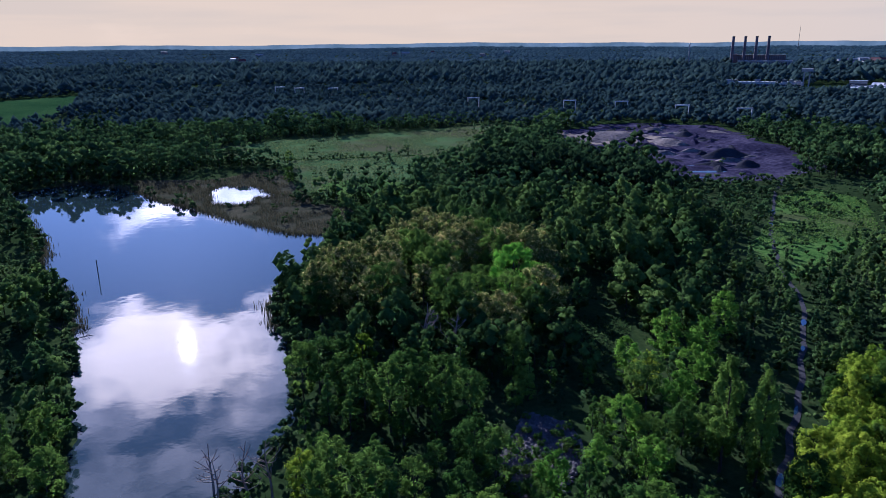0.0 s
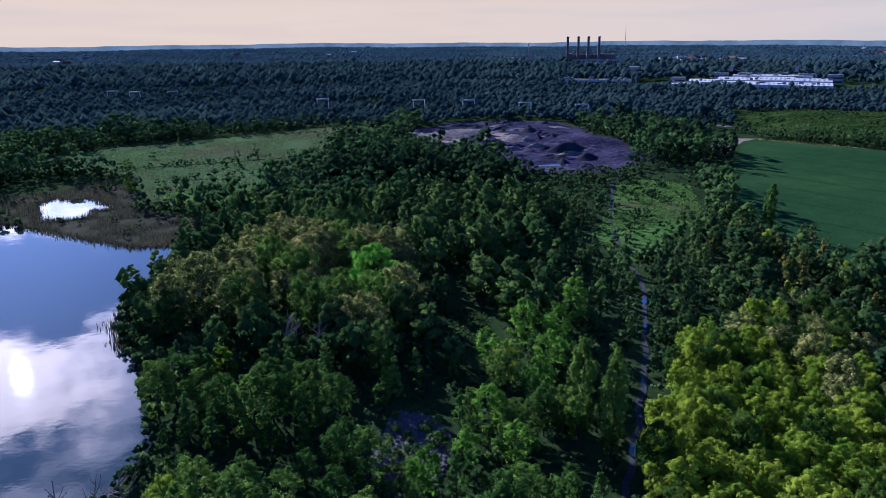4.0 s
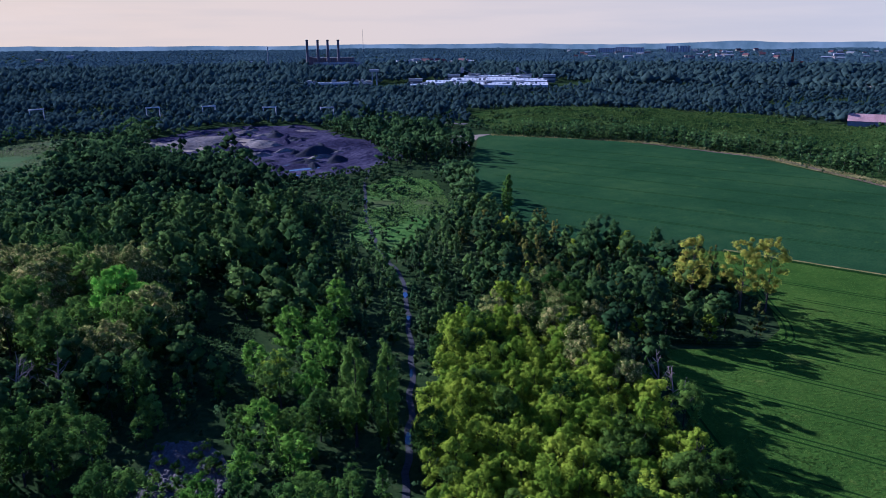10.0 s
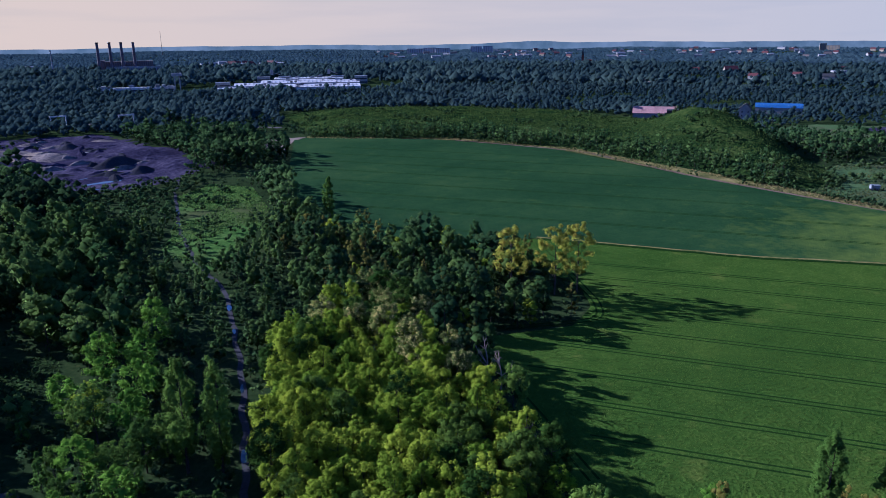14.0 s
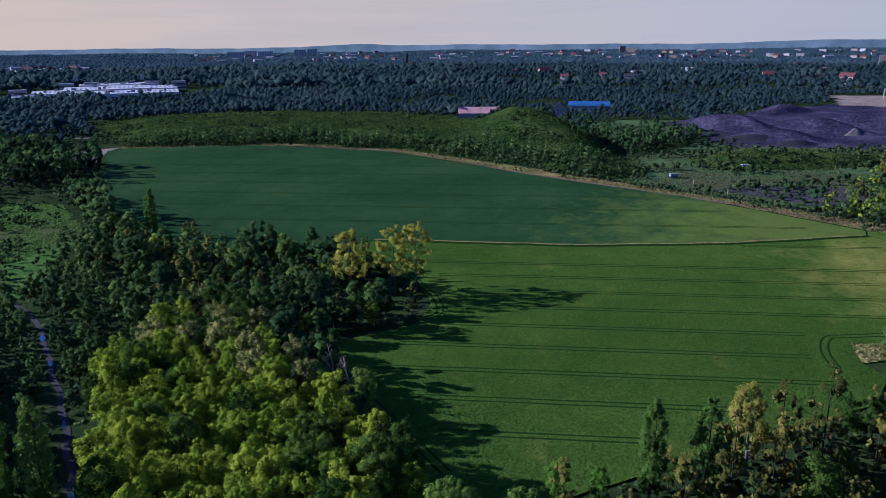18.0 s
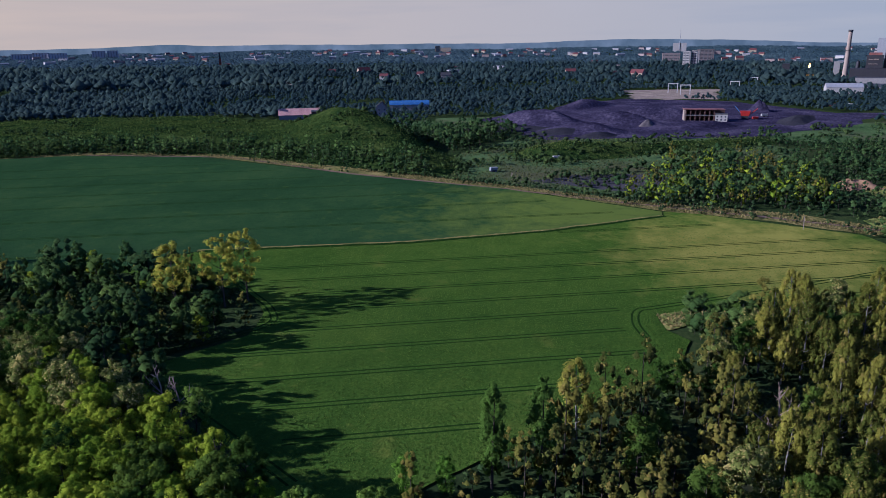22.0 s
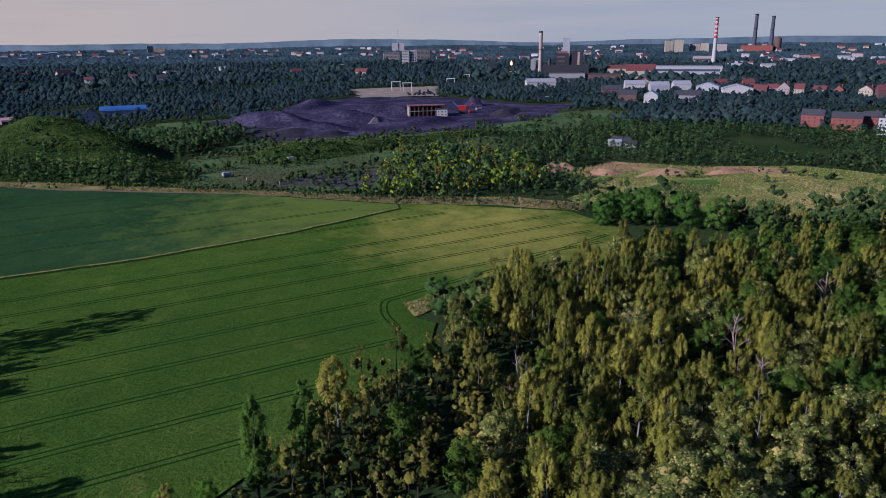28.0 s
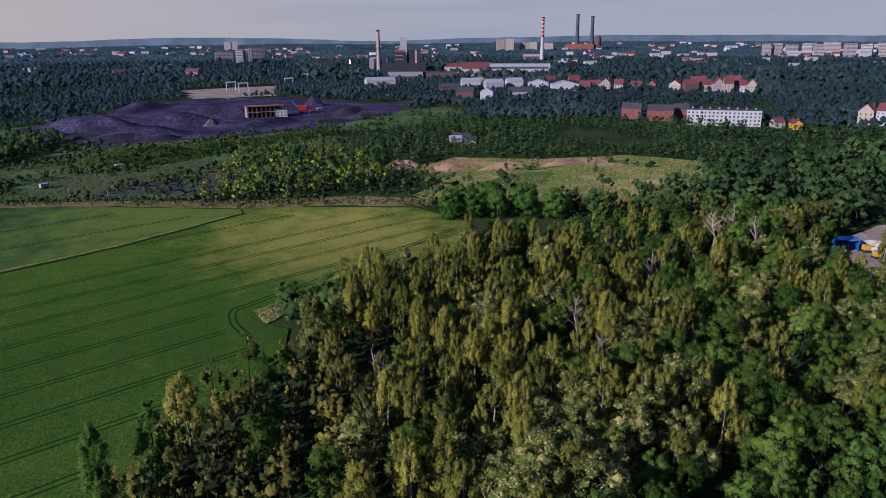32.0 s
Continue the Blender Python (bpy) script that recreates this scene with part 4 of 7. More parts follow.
def spots(step, r0, r1, a0, a1, seed, gap=1.5, jitter=0.5):
    """Uneven places all over the open sector that no clearing covers."""
    r = np.random.default_rng(seed)
    x, y = np.meshgrid(np.arange(-r1, r1, step), np.arange(-r1, r1, step))
    x, y = x.ravel() + r.uniform(-jitter, jitter, x.size) * step, y.ravel() + r.uniform(-jitter, jitter, x.size) * step
    d, a = np.hypot(x, y), np.degrees(np.arctan2(x, y))
    ok = (d > r0) & (d < r1) & (a > a0) & (a < a1)
    x, y = x[ok], y[ok]
    keep = np.ones(len(x), dtype=bool)
    for p in OPEN:
        q = np.asarray(p)
        box = (x > q[:, 0].min() - gap) & (x < q[:, 0].max() + gap) & (y > q[:, 1].min() - gap) & (y < q[:, 1].max() + gap)
        ids = np.nonzero(box & keep)[0]
        if len(ids):
            keep[ids] = ~(inside(p, x[ids], y[ids]) | (edge_gap(p, x[ids], y[ids]) < (gap + 1.5 if p is FIELD else gap)))
    keep &= (edge_gap(PATH, x, y, False) > 2.0) & (edge_gap(RAIL, x, y, False) > 12.0)
    for px, py, w in PLOTS:
        keep &= np.hypot(x - px, y - py) > w
    return x[keep], y[keep]


CREAM_W = [(-36, 185), (-33, 228), (-10, 268), (24, 266), (40, 225), (32, 180), (14, 168), (-1, 186)]
DARK_W = [(20, 390), (36, 420), (60, 446), (88, 428), (106, 396), (124, 345), (116, 322), (92, 345), (60, 372)]
LOCUST_E = [(84, 140), (104, 150), (122, 128), (112, 100), (104, 78), (92, 55), (40, 62), (60, 100)]
CREAM_E = [(104, 150), (124, 160), (140, 146), (126, 118), (110, 92), (104, 98), (112, 122)]
BIRCH_S = [(100, 12), (132, 10), (165, -18), (215, -45), (245, -95), (205, -130), (165, -125), (125, -75), (100, -40), (90, -10)]
CREAM_S = [(100, -30), (118, -60), (112, -90), (96, -80), (80, -40)]


YOUNG = [(118, 300), (200, 292), (218, 372), (212, 402), (140, 402), (128, 360)]


def sort_at(x, y, r):
    u = r.uniform()
    if inside(YOUNG, x, y):
        return ("aspen" if u < 0.6 else "ash"), r.uniform(0.3, 0.55)
    if inside(CREAM_W, x, y):
        return ("cream" if u < 0.62 else "ash"), r.uniform(0.9, 1.35)
    if inside(DARK_W, x, y):
        return "oak", r.uniform(0.8, 1.05)
    if inside(CREAM_E, x, y):
        return ("cream" if u < 0.42 else "locust" if u < 0.8 else "alder"), r.uniform(0.8, 1.12)
    if inside(LOCUST_E, x, y):
        return ("locust" if u < 0.88 else "alder"), r.uniform(0.74, 1.05)
    if inside(CREAM_S, x, y):
        return ("cream" if u < 0.55 else "birch"), r.uniform(0.85, 1.1)
    if inside(BIRCH_S, x, y):
        return ("birch" if u < 0.8 else "alder" if u < 0.93 else "cream"), r.uniform(0.6, 1.08)
    if x < -50:
        return ("ash" if u < 0.7 else "aspen"), r.uniform(0.45, 1.0)
    if x > 215 and y < -30:
        return ("alder" if u < 0.5 else "birch" if u < 0.7 else "ash"), r.uniform(0.42, 0.8)
    if x > 85 and y < -30:
        return ("alder" if u < 0.42 else "birch" if u < 0.68 else "cream" if u < 0.86 else "ash"), r.uniform(0.55, 1.05)
    if x > 90 and y < 40:
        return ("birch" if u < 0.5 else "alder" if u < 0.9 else "ash"), r.uniform(0.4, 0.9)
    if math.hypot(x, y) > 140 and (edge_gap(PATH, np.array([x]), np.array([y]), False)[0] < 28 or edge_gap(STRIP, np.array([x]), np.array([y]))[0] < 14):
        return ("aspen" if u < 0.6 else "ash"), r.uniform(0.36, 0.68)
    if x > 120:
        return ("ash" if u < 0.5 else "birch" if u < 0.68 else "oak" if u < 0.8 else "locust" if u < 0.86 else "aspen"), r.uniform(0.5, 0.9)
    if math.hypot(x, y) > 190:
        return ("aspen" if u < 0.2 else "ash" if u < 0.85 else "alder"), r.uniform(0.65, 1.25)
    return ("aspen" if u < 0.36 else "ash" if u < 0.86 else "alder" if u < 0.97 else "locust"), r.uniform(0.42, 1.05)


WOOD_S = [(85, -30), (110, -30), (215, -45), (250, -100), (262, -160), (235, -215), (150, -230), (85, -140)]
REACH = [CREAM_W, CREAM_E, LOCUST_E, BIRCH_S, WOOD_S]
r_near = np.random.default_rng(21)
NEAR = 158.0
STAND = [(54, 117, 6.5), (58.5, 112, 7.0), (63, 105, 6.0), (57, 102, 6.0), (50, 106, 5.0), (59, 165, 3), (66, 160, 3), (58, 144, 3), (51, 134, 3), (39, 127, 3), (39, 113, 3), (30, 115, 3), (37, 100, 3), (52, 110, 5.0), (57, 105, 5.0), (25, 212, 13.5), (22, 196, 8.0), (174, 131, 9), (168, 124, 7), (186, 121, 10), (178, 114, 8), (112, 21.5, 5), (115.5, 13, 4), (105, 36, 5), (108, 29, 4), (131, 8, 5), (197, 252, 4), (291, -101, 8), (289, -112, 8), (285, -122, 8), (281, -133, 8), (276, -144, 8), (299, -108, 8), (297, -122, 8)]
xs, ys = spots(6.2, 78, 330, -42, 150, 3)
for sx, sy, gap in STAND:
    far_off = np.hypot(xs - sx, ys - sy) > gap
    xs, ys = xs[far_off], ys[far_off]
# thin places in the wood; the locust grove stands closer
ok = ~inside(LOCUST_E, xs, ys)
xs, ys = xs[ok], ys[ok]
thin = np.array([noise.noise(Vector((x * 0.045, y * 0.045, 9.0))) for x, y in zip(xs, ys)])
ok = ((thin > -0.3) | (r_near.uniform(size=len(xs)) < 0.3)) & ((r_near.uniform(size=len(xs)) < 0.86) | (xs > 75))
ok &= (np.hypot(xs, ys) < 175) | (xs > 100) | (r_near.uniform(size=len(xs)) < 0.74)
xs, ys = xs[ok], ys[ok]
gx, gy = np.meshgrid(np.arange(40, 124, 4.5), np.arange(54, 152, 4.5))
gx, gy = gx.ravel() + r_near.uniform(-1.9, 1.9, gx.size), gy.ravel() + r_near.uniform(-1.9, 1.9, gx.size)
ok = inside(LOCUST_E, gx, gy) & ~inside(FIELD, gx, gy) & (edge_gap(FIELD, gx, gy) > 3) & (edge_gap(PATH, gx, gy, False) > 3.2) & (np.hypot(gx, gy) > 78) & (gx > 0.72 * gy - 12)
xs, ys = np.concatenate([xs, gx[ok]]), np.concatenate([ys, gy[ok]])
tally, joined = {}, []
for x, y in zip(xs, ys):
    sort, size = sort_at(x, y, r_near)
    near = math.hypot(x, y) < NEAR or any(inside(p, x, y) for p in REACH)
    if near and tally.get(sort, 0) < 300:
        tally[sort] = tally.get(sort, 0) + 1
        plant(sort, x, y, size, 0.0, r_near)
    else:
        joined.append((x, y, size, WOODS.index(sort if sort in WOODS else "ash")))

# trees that stand out
plant("poplar", 54, 117, 0.86)
plant("poplar", 58.5, 112, 0.88)
plant("birch", 131, 8, 1.12)
for x, y, s in ((45, 146, 0.6), (36, 134, 0.5), (46, 124, 0.6), (33, 124, 0.45), (44, 117, 0.5), (47, 104, 0.42), (42, 94, 0.5), (31, 104, 0.45), (52, 152, 0.6), (65, 148, 0.6), (62, 136, 0.5), (55, 127, 0.45), (68, 171, 0.6)):
    plant("ash", x, y, s)
plant("fresh", 25, 212, 1.22)
for x, y, s in ((59, 165, 0.9), (66, 160, 0.95), (58, 144, 1.0), (78, 178, 0.9), (46, 156, 0.8), (51, 134, 0.9), (39, 127, 0.8), (39, 113, 0.75), (30, 115, 0.66), (37, 100, 0.7), (21, 108, 0.75), (105, 36, 0.62), (108, 29.5, 0.55)):
    plant("willow", x, y, s)
for x, y, s in ((174, 131, 1.05), (184, 121, 1.05), (191, 117, 1.0)):
    plant("maple", x, y, s)
for x, y, s in ((112, 21.5, 0.92), (115.5, 13, 0.86), (197, 252, 0.95)):
    plant("cypress", x, y, s)
for x, y, s in ((291, -101, 1.1), (289, -112, 1.2), (285, -122, 1.1), (281, -134, 1.2), (276, -145, 1.05), (300, -109, 1.0), (297, -123, 1.1)):
    plant("chestnut", x, y, s)

jo = np.array(joined)
mr = np.random.default_rng(6)
near_t = [mid_template(40 + k, s, 24, 17, 0.6, 1.3) for k, s in enumerate(WOODS)] + [mid_template(50 + k, s, 24, 17, 0.6, 1.3) for k, s in enumerate(WOODS)]
pick = jo[:, 3].astype(int) + len(WOODS) * mr.integers(0, 2, len(jo))
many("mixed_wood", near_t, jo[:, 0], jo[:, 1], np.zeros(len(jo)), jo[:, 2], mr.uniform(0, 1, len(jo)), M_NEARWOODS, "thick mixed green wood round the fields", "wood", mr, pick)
mid_t = [mid_template(70 + k, s, 11, 6, 0.85, 1.45) for k, s in enumerate(WOODS)] + [mid_template(80 + k, s, 11, 6, 0.85, 1.45) for k, s in enumerate(WOODS)]
mx, my = spots(6.8, 330, 680, -45, 152, 5)
patch = np.array([noise.noise(Vector((x * 0.012, y * 0.012, 2.0))) for x, y in zip(mx, my)])
ok = patch > -0.33
mx, my, patch = mx[ok], my[ok], patch[ok]
u = mr.uniform(size=len(mx))
pick = np.where(u < 0.72, 0, np.where(u < 0.95, 2, 6)) 
oaks = inside(DARK_W, mx, my)
pick = np.where(oaks, WOODS.index("oak"), pick) + len(WOODS) * mr.integers(0, 2, len(mx))
# beyond x = 330 the leaf tints are lowered to stand for cloud shade
many("outer_wood", mid_t, mx, my, np.zeros(len(mx)), np.where(oaks, 0.95, mr.uniform(0.6, 1.15, len(mx)) * (1.0 + 0.35 * patch) * np.where(mx > 330, np.where(my < 70, 0.5, 0.72), np.where(inside(YOUNG, mx, my), 0.5, 1.0))), np.clip(mr.uniform(0, 1, len(mx)) * 0.6 + 0.4 * (patch + 0.4) - np.where(mx > 330, 0.25, 0.0), 0, 1), M_WOODS,
     "green wood between the meadow and the slag yards", "wood", mr, pick)
def blob_template(seed, w, h, n=3):
    """A low crown of three boughs, for woods so far off that no stem shows."""
    r = np.random.default_rng(seed)
    a = r.uniform(0, 6.3) + np.arange(n) * 2.1
    q = w * r.uniform(0.2, 0.6, n)
    c = np.column_stack([np.cos(a) * q, np.sin(a) * q, h * np.array([0.74, 0.55, 0.42])[:n] * r.uniform(0.9, 1.1, n)])
    v, q, nv = cores(r, c, np.full(n, 0.7 * w) * r.uniform(0.75, 1.15, n), 0.85, 1.0)
    nv = nv + np.array([0, 0, 0.9])
    return v, q, np.zeros(len(q), int), nv / np.linalg.norm(nv, axis=1)[:, None]


fr = np.random.default_rng(9)


def stand_of(x, y):
    """Stands of one age and kind: long drifts over the country."""
    return np.array([noise.noise(Vector((a * 0.004, b * 0.009, 14.0))) + 0.6 * noise.noise(Vector((a * 0.013, b * 0.02, 3.0))) for a, b in zip(x, y)])


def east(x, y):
    """Weight of the eastern woods: kept lower, tints darkened for cloud shade."""
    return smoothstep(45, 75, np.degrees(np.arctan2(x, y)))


far = [blob_template(110 + k, *((4.6, 11.0), (5.6, 13.5), (3.6, 12.0), (4.2, 8.5))[k % 4]) for k in range(12)]
farther = [blob_template(140 + k, *((4.9, 10.0), (5.8, 12.5), (4.2, 8.5))[k % 3], 2) for k in range(9)]
for r0, r1, step, grow, name, label in ((680, 1250, 8.4, 1.0, "far_wood", "dark far woods beyond the slag yards"), (1250, 2200, 14.0, 1.75, "farther_wood", "dark stands of far wood towards the hills")):
    fx, fy = spots(step, r0, r1, -48, 154, 8, 4.0)
    stand = stand_of(fx, fy)
    ok = (stand > -0.5) | (fr.uniform(size=len(fx)) < 0.3)
    fx, fy, stand = fx[ok], fy[ok], stand[ok]
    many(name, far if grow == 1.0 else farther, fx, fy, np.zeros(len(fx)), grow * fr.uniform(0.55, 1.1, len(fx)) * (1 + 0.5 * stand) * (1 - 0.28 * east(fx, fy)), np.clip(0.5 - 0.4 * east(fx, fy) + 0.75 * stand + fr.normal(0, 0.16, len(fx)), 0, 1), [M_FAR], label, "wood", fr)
hx, hy = spots(26, 2200, 4700, -50, 156, 10, 4.0)
stand = stand_of(hx * 0.6, hy * 0.6)
ok = (stand > -0.5) | (fr.uniform(size=len(hx)) < 0.3)
hx, hy, stand = hx[ok], hy[ok], stand[ok]
hazy = [far_template(80 + k, 14.0, 9.0, 1, 6) for k in range(5)]
many("distant_wood", hazy, hx, hy, far_height(hx, hy) - 1.0, fr.uniform(0.6, 1.1, len(hx)) * (1 + 0.4 * stand), np.clip(0.4 + 0.6 * stand + fr.normal(0, 0.15, len(hx)), 0, 1), [M_DISTANT], "distant forest coloured blue-green for haze, up to the skyline", "wood", fr, smooth=True)

# a sunny thicket at the field's far corner, shrubs on the heap, the meadow and the waste land
THICKET = [(360, 8), (400, -8), (483, -21), (503, -64), (441, -103), (368, -95), (354, -48)]


def scatter(poly, step, seed, keep=1.0, patchy=0.0, size=0.03):
    r = np.random.default_rng(seed)
    q = np.asarray(poly)
    x, y = np.meshgrid(np.arange(q[:, 0].min(), q[:, 0].max(), step), np.arange(q[:, 1].min(), q[:, 1].max(), step))
    x, y = x.ravel() + r.uniform(-0.5, 0.5, x.size) * step, y.ravel() + r.uniform(-0.5, 0.5, x.size) * step
    ok = inside(poly, x, y) & (r.uniform(size=x.size) < keep)
    x, y = x[ok], y[ok]
    if patchy:
        p = np.array([noise.noise(Vector((a * size, b * size, seed))) for a, b in zip(x, y)])
        x, y = x[p > patchy], y[p > patchy]
    return x, y, r


under = [mid_template(90 + k, "bush", 8, 8, 0.6) for k in range(3)]


def shrubs(name, x, y, z, size, r, label, sorts=("bush", "bush", "aspen"), category="shrubs"):
    pool = [under[k % 3] if s == "bush" else mid_t[WOODS.index(s) + len(WOODS) * (k % 2)] for k, s in enumerate(sorts)]
    return many(name, pool, x, y, z, size, r.uniform(0, 1, len(x)), M_WOODS, label, category, r)


x, y, r = scatter(THICKET, 6.5, 31)
shrubs("thicket", x, y, np.zeros(len(x)), r.uniform(0.45, 0.85, len(x)), r, "sunny yellow-green thicket at the field corner", ("locust", "ash", "birch", "ash", "locust", "aspen"), "wood")
x, y, r = scatter(HEAP, 7.0, 32, 0.7, 0.26)
gap = edge_gap(HEAP, x, y)
z = heap_height(x, y) - 0.5
shrubs("heap_shrubs", x, y, z, r.uniform(0.5, 1.1, len(x)), r, "dark low shrubs on the overgrown heap", ("bush", "bush"))
x, y, r = scatter(HEAP, 5.5, 33)
front = edge_gap([(375, 492), (445, 392), (452, 276), (418, 150)], x, y, False)
ok = (front < 26) & (front > 5) & (r.uniform(size=len(x)) < 0.9)
x, y = x[ok], y[ok]
shrubs("heap_foot_wood", x, y, heap_height(x, y) - 0.5, r.uniform(0.45, 0.8, len(x)), r, "dark scrub trees along the foot of the heap", ("ash", "aspen", "ash"), "wood")
x, y, r = scatter(WASTE, 7.0, 34, 0.9, 0.02)
shrubs("waste_shrubs", x, y, np.zeros(len(x)), r.uniform(0.5, 1.2, len(x)), r, "green shrubs on the rough waste land", ("bush", "bush"))
x, y, r = scatter(MEADOW, 8.0, 35, 0.6, 0.4)
shrubs("meadow_shrubs", x, y, np.zeros(len(x)), r.uniform(0.5, 1.2, len(x)), r, "scattered low shrubs on the meadow")
x, y, r = scatter([(-183, 540), (-132, 598), (-70, 630), (64, 704), (60, 740), (-90, 670), (-200, 600)], 6.5, 36)
shrubs("meadow_edge_wood", x, y, np.zeros(len(x)), r.uniform(0.4, 0.65, len(x)), r, "light green young trees behind the meadow", ("ash", "aspen", "ash"), "wood")
x, y, r = scatter([(-61, 369), (-98, 466), (-142, 492), (-130, 470), (-60, 345), (-25, 345), (-19, 367)], 6.0, 37, 0.7, -0.1)
shrubs("pond_shrubs", x, y, np.zeros(len(x)), r.uniform(0.6, 1.4, len(x)), r, "dark green shrubs between pond and meadow")
x, y, r = scatter(CLAYLAND, 5.0, 38, 0.7, 0.42, 0.05)
shrubs("clay_shrubs", x, y, np.zeros(len(x)), r.uniform(0.5, 1.1, len(x)), r, "green shrubs on the dry grassland")
x, y, r = scatter(RIDGE, 6.5, 47, 0.9, 0.05, 0.04)
shrubs("ridge_shrubs", x, y, ridge_height(x, y) - 0.4, r.uniform(0.5, 1.0, len(x)), r, "dark shrubs on the grassy ridge", ("bush", "bush"))
x, y, r = scatter(EASTFLAT, 6.0, 52, 0.6, 0.08, 0.04)
shrubs("flat_shrubs", x, y, np.zeros(len(x)), r.uniform(0.5, 1.2, len(x)), r, "dark shrubs on the flat grass", ("bush", "bush"))
x, y, r = scatter(REEDS, 6.0, 48, 0.5, 0.12, 0.05)
ok = ~inside(POND, x, y)
shrubs("marsh_shrubs", x[ok], y[ok], np.zeros(ok.sum()), r.uniform(0.3, 0.8, ok.sum()), r, "low green shrubs in the reed bed", ("bush", "bush"))
for k, run in enumerate(([(-147, 480), (-103, 489), (-42, 503), (24, 534)], [(-84, 426), (-58, 444), (-16, 451), (14, 507)])):
    line = np.asarray(wavy(run, 3.5, 3.0, 8 + k, False))
    r = np.random.default_rng(55 + k)
    line = line[r.uniform(size=len(line)) < 0.6]
    shrubs("meadow_hedge", line[:, 0], line[:, 1], np.zeros(len(line)), r.uniform(0.4, 1.1, len(line)), r, "broken dark hedge across the meadow", ("bush", "bush"))
for x, y, s in ((-82, 408, 0.7), (-93, 466, 0.75), (-36, 368, 0.6), (-29, 354, 0.65), (-181, 461, 0.7), (-176, 466, 0.6)):
    plant("alder", x, y, s)
line = np.asarray(wavy([(412, 160), (396, 100), (382, 52), (364, -6), (352, -52)], 3.0, 3.0, 5, False)) + np.array([5.0, 0.0])
r = np.random.default_rng(49)
shrubs("track_hedge", line[:, 0], line[:, 1], np.zeros(len(line)), r.uniform(0.4, 0.9, len(line)), r, "dark hedge of shrubs along the dirt track", ("bush", "bush"))
x, y, r = scatter(STRIP, 4.5, 39, 0.6, 0.02, 0.08)
shrubs("strip_shrubs", x, y, np.zeros(len(x)), r.uniform(0.4, 0.9, len(x)), r, "low shrubs in the grass clearing", ("bush", "bush"))
x, y, r = scatter(VERGE, 5.0, 40, 0.36)
shrubs("verge_shrubs", x, y, np.full(len(x), 0.1), r.uniform(0.3, 0.8, len(x)), r, "small dark shrubs along the field verge")

x, y, r = scatter(FRONT, 5.0, 51, 0.8)
shrubs("yard_front_shrubs", x, y, np.zeros(len(x)), r.uniform(0.6, 1.3, len(x)), r, "dark shrubs before the slag yard", ("bush", "bush"))

# bushes along the lake shore
shore = np.asarray(wavy(LAKE, 3.0, 2.2, 0))
r = np.random.default_rng(58)
shore = np.repeat(shore, 2, 0) + r.normal(0, 1.3, (2 * len(shore), 2))
shore = shore[~inside(LAKE, shore[:, 0], shore[:, 1]) & ~inside(REEDS, shore[:, 0], shore[:, 1]) & (np.hypot(shore[:, 0], shore[:, 1]) > 95)]
shrubs("shore_shrubs", shore[:, 0], shore[:, 1], np.zeros(len(shore)), r.uniform(0.5, 1.3, len(shore)), r, "dark green bushes along the lake shore", ("bush", "bush"))


def tufts(name, poly, step, seed, low, high, label, size=(0.5, 1.3), rise=(0.3, 0.9), high_at=None, z=0.05, patchy=-0.25):
    """Tall uneven grass: single bent blades in clumps."""
    x, y, r = scatter(poly, step, seed, 0.85, patchy, 0.04)
    k = len(x)
    base = np.full(k, z) if high_at is None else high_at(x, y) + z - 0.4
    a, w, h = r.uniform(0, np.pi, k), r.uniform(*size, k) / 2, r.uniform(*rise, k)
    dx, dy = np.cos(a) * w, np.sin(a) * w
    v = np.stack([np.column_stack([x - dx, y - dy, base]), np.column_stack([x + dx, y + dy, base]), np.column_stack([x + r.normal(0, 0.3, k), y + r.normal(0, 0.3, k), base + h])], 1).reshape(-1, 3)
    m = foliage(name + "_blades", low, high, joined=True, glow=0.5)
    return tagged(new(name, mesh_of(name, v, [np.arange(3 * k).reshape(-1, 3)], [m], None, np.repeat(r.uniform(0, 1, k), 3))), label, "grass", kind="stuff")


tufts("meadow_grass", MEADOW, 1.5, 61, (0.02, 0.036, 0.012), (0.085, 0.1, 0.036), "tall uneven meadow grass beyond the lake")
tufts("strip_grass", STRIP, 1.0, 62, (0.024, 0.052, 0.011), (0.085, 0.13, 0.025), "tall grass in the clearing by the path")
tufts("heap_grass", HEAP, 2.0, 63, (0.012, 0.026, 0.007), (0.05, 0.07, 0.014), "yellow-green grass on the overgrown heap", (0.8, 2.0), (0.4, 1.2), heap_height)
tufts("waste_grass", WASTE, 1.9, 64, (0.02, 0.034, 0.010), (0.09, 0.095, 0.03), "rough grass on the waste land", (0.7, 1.6))
tufts("dry_grass", CLAYLAND, 1.2, 65, (0.045, 0.085, 0.014), (0.24, 0.19, 0.065), "dry yellow grass between clay banks", z=0.09)
tufts("verge_grass", VERGE, 1.0, 66, (0.04, 0.05, 0.014), (0.24, 0.19, 0.075), "dry uneven grass on the field verge", z=0.13)
tufts("ridge_grass", RIDGE, 2.0, 67, (0.02, 0.042, 0.010), (0.1, 0.12, 0.025), "grass on the long ridge", (0.8, 2.0), (0.4, 1.2), ridge_height)
# glade blades are coloured dark for the same tree shade
tufts("glade_grass", GLADE, 0.8, 68, (0.012, 0.026, 0.008), (0.036, 0.056, 0.016), "tall grass in the wood glade, darkened for tree shade")
tufts("corner_grass", NOTCH, 0.7, 69, (0.06, 0.07, 0.02), (0.3, 0.23, 0.09), "dry grass tufts at the wood corner", z=0.3)

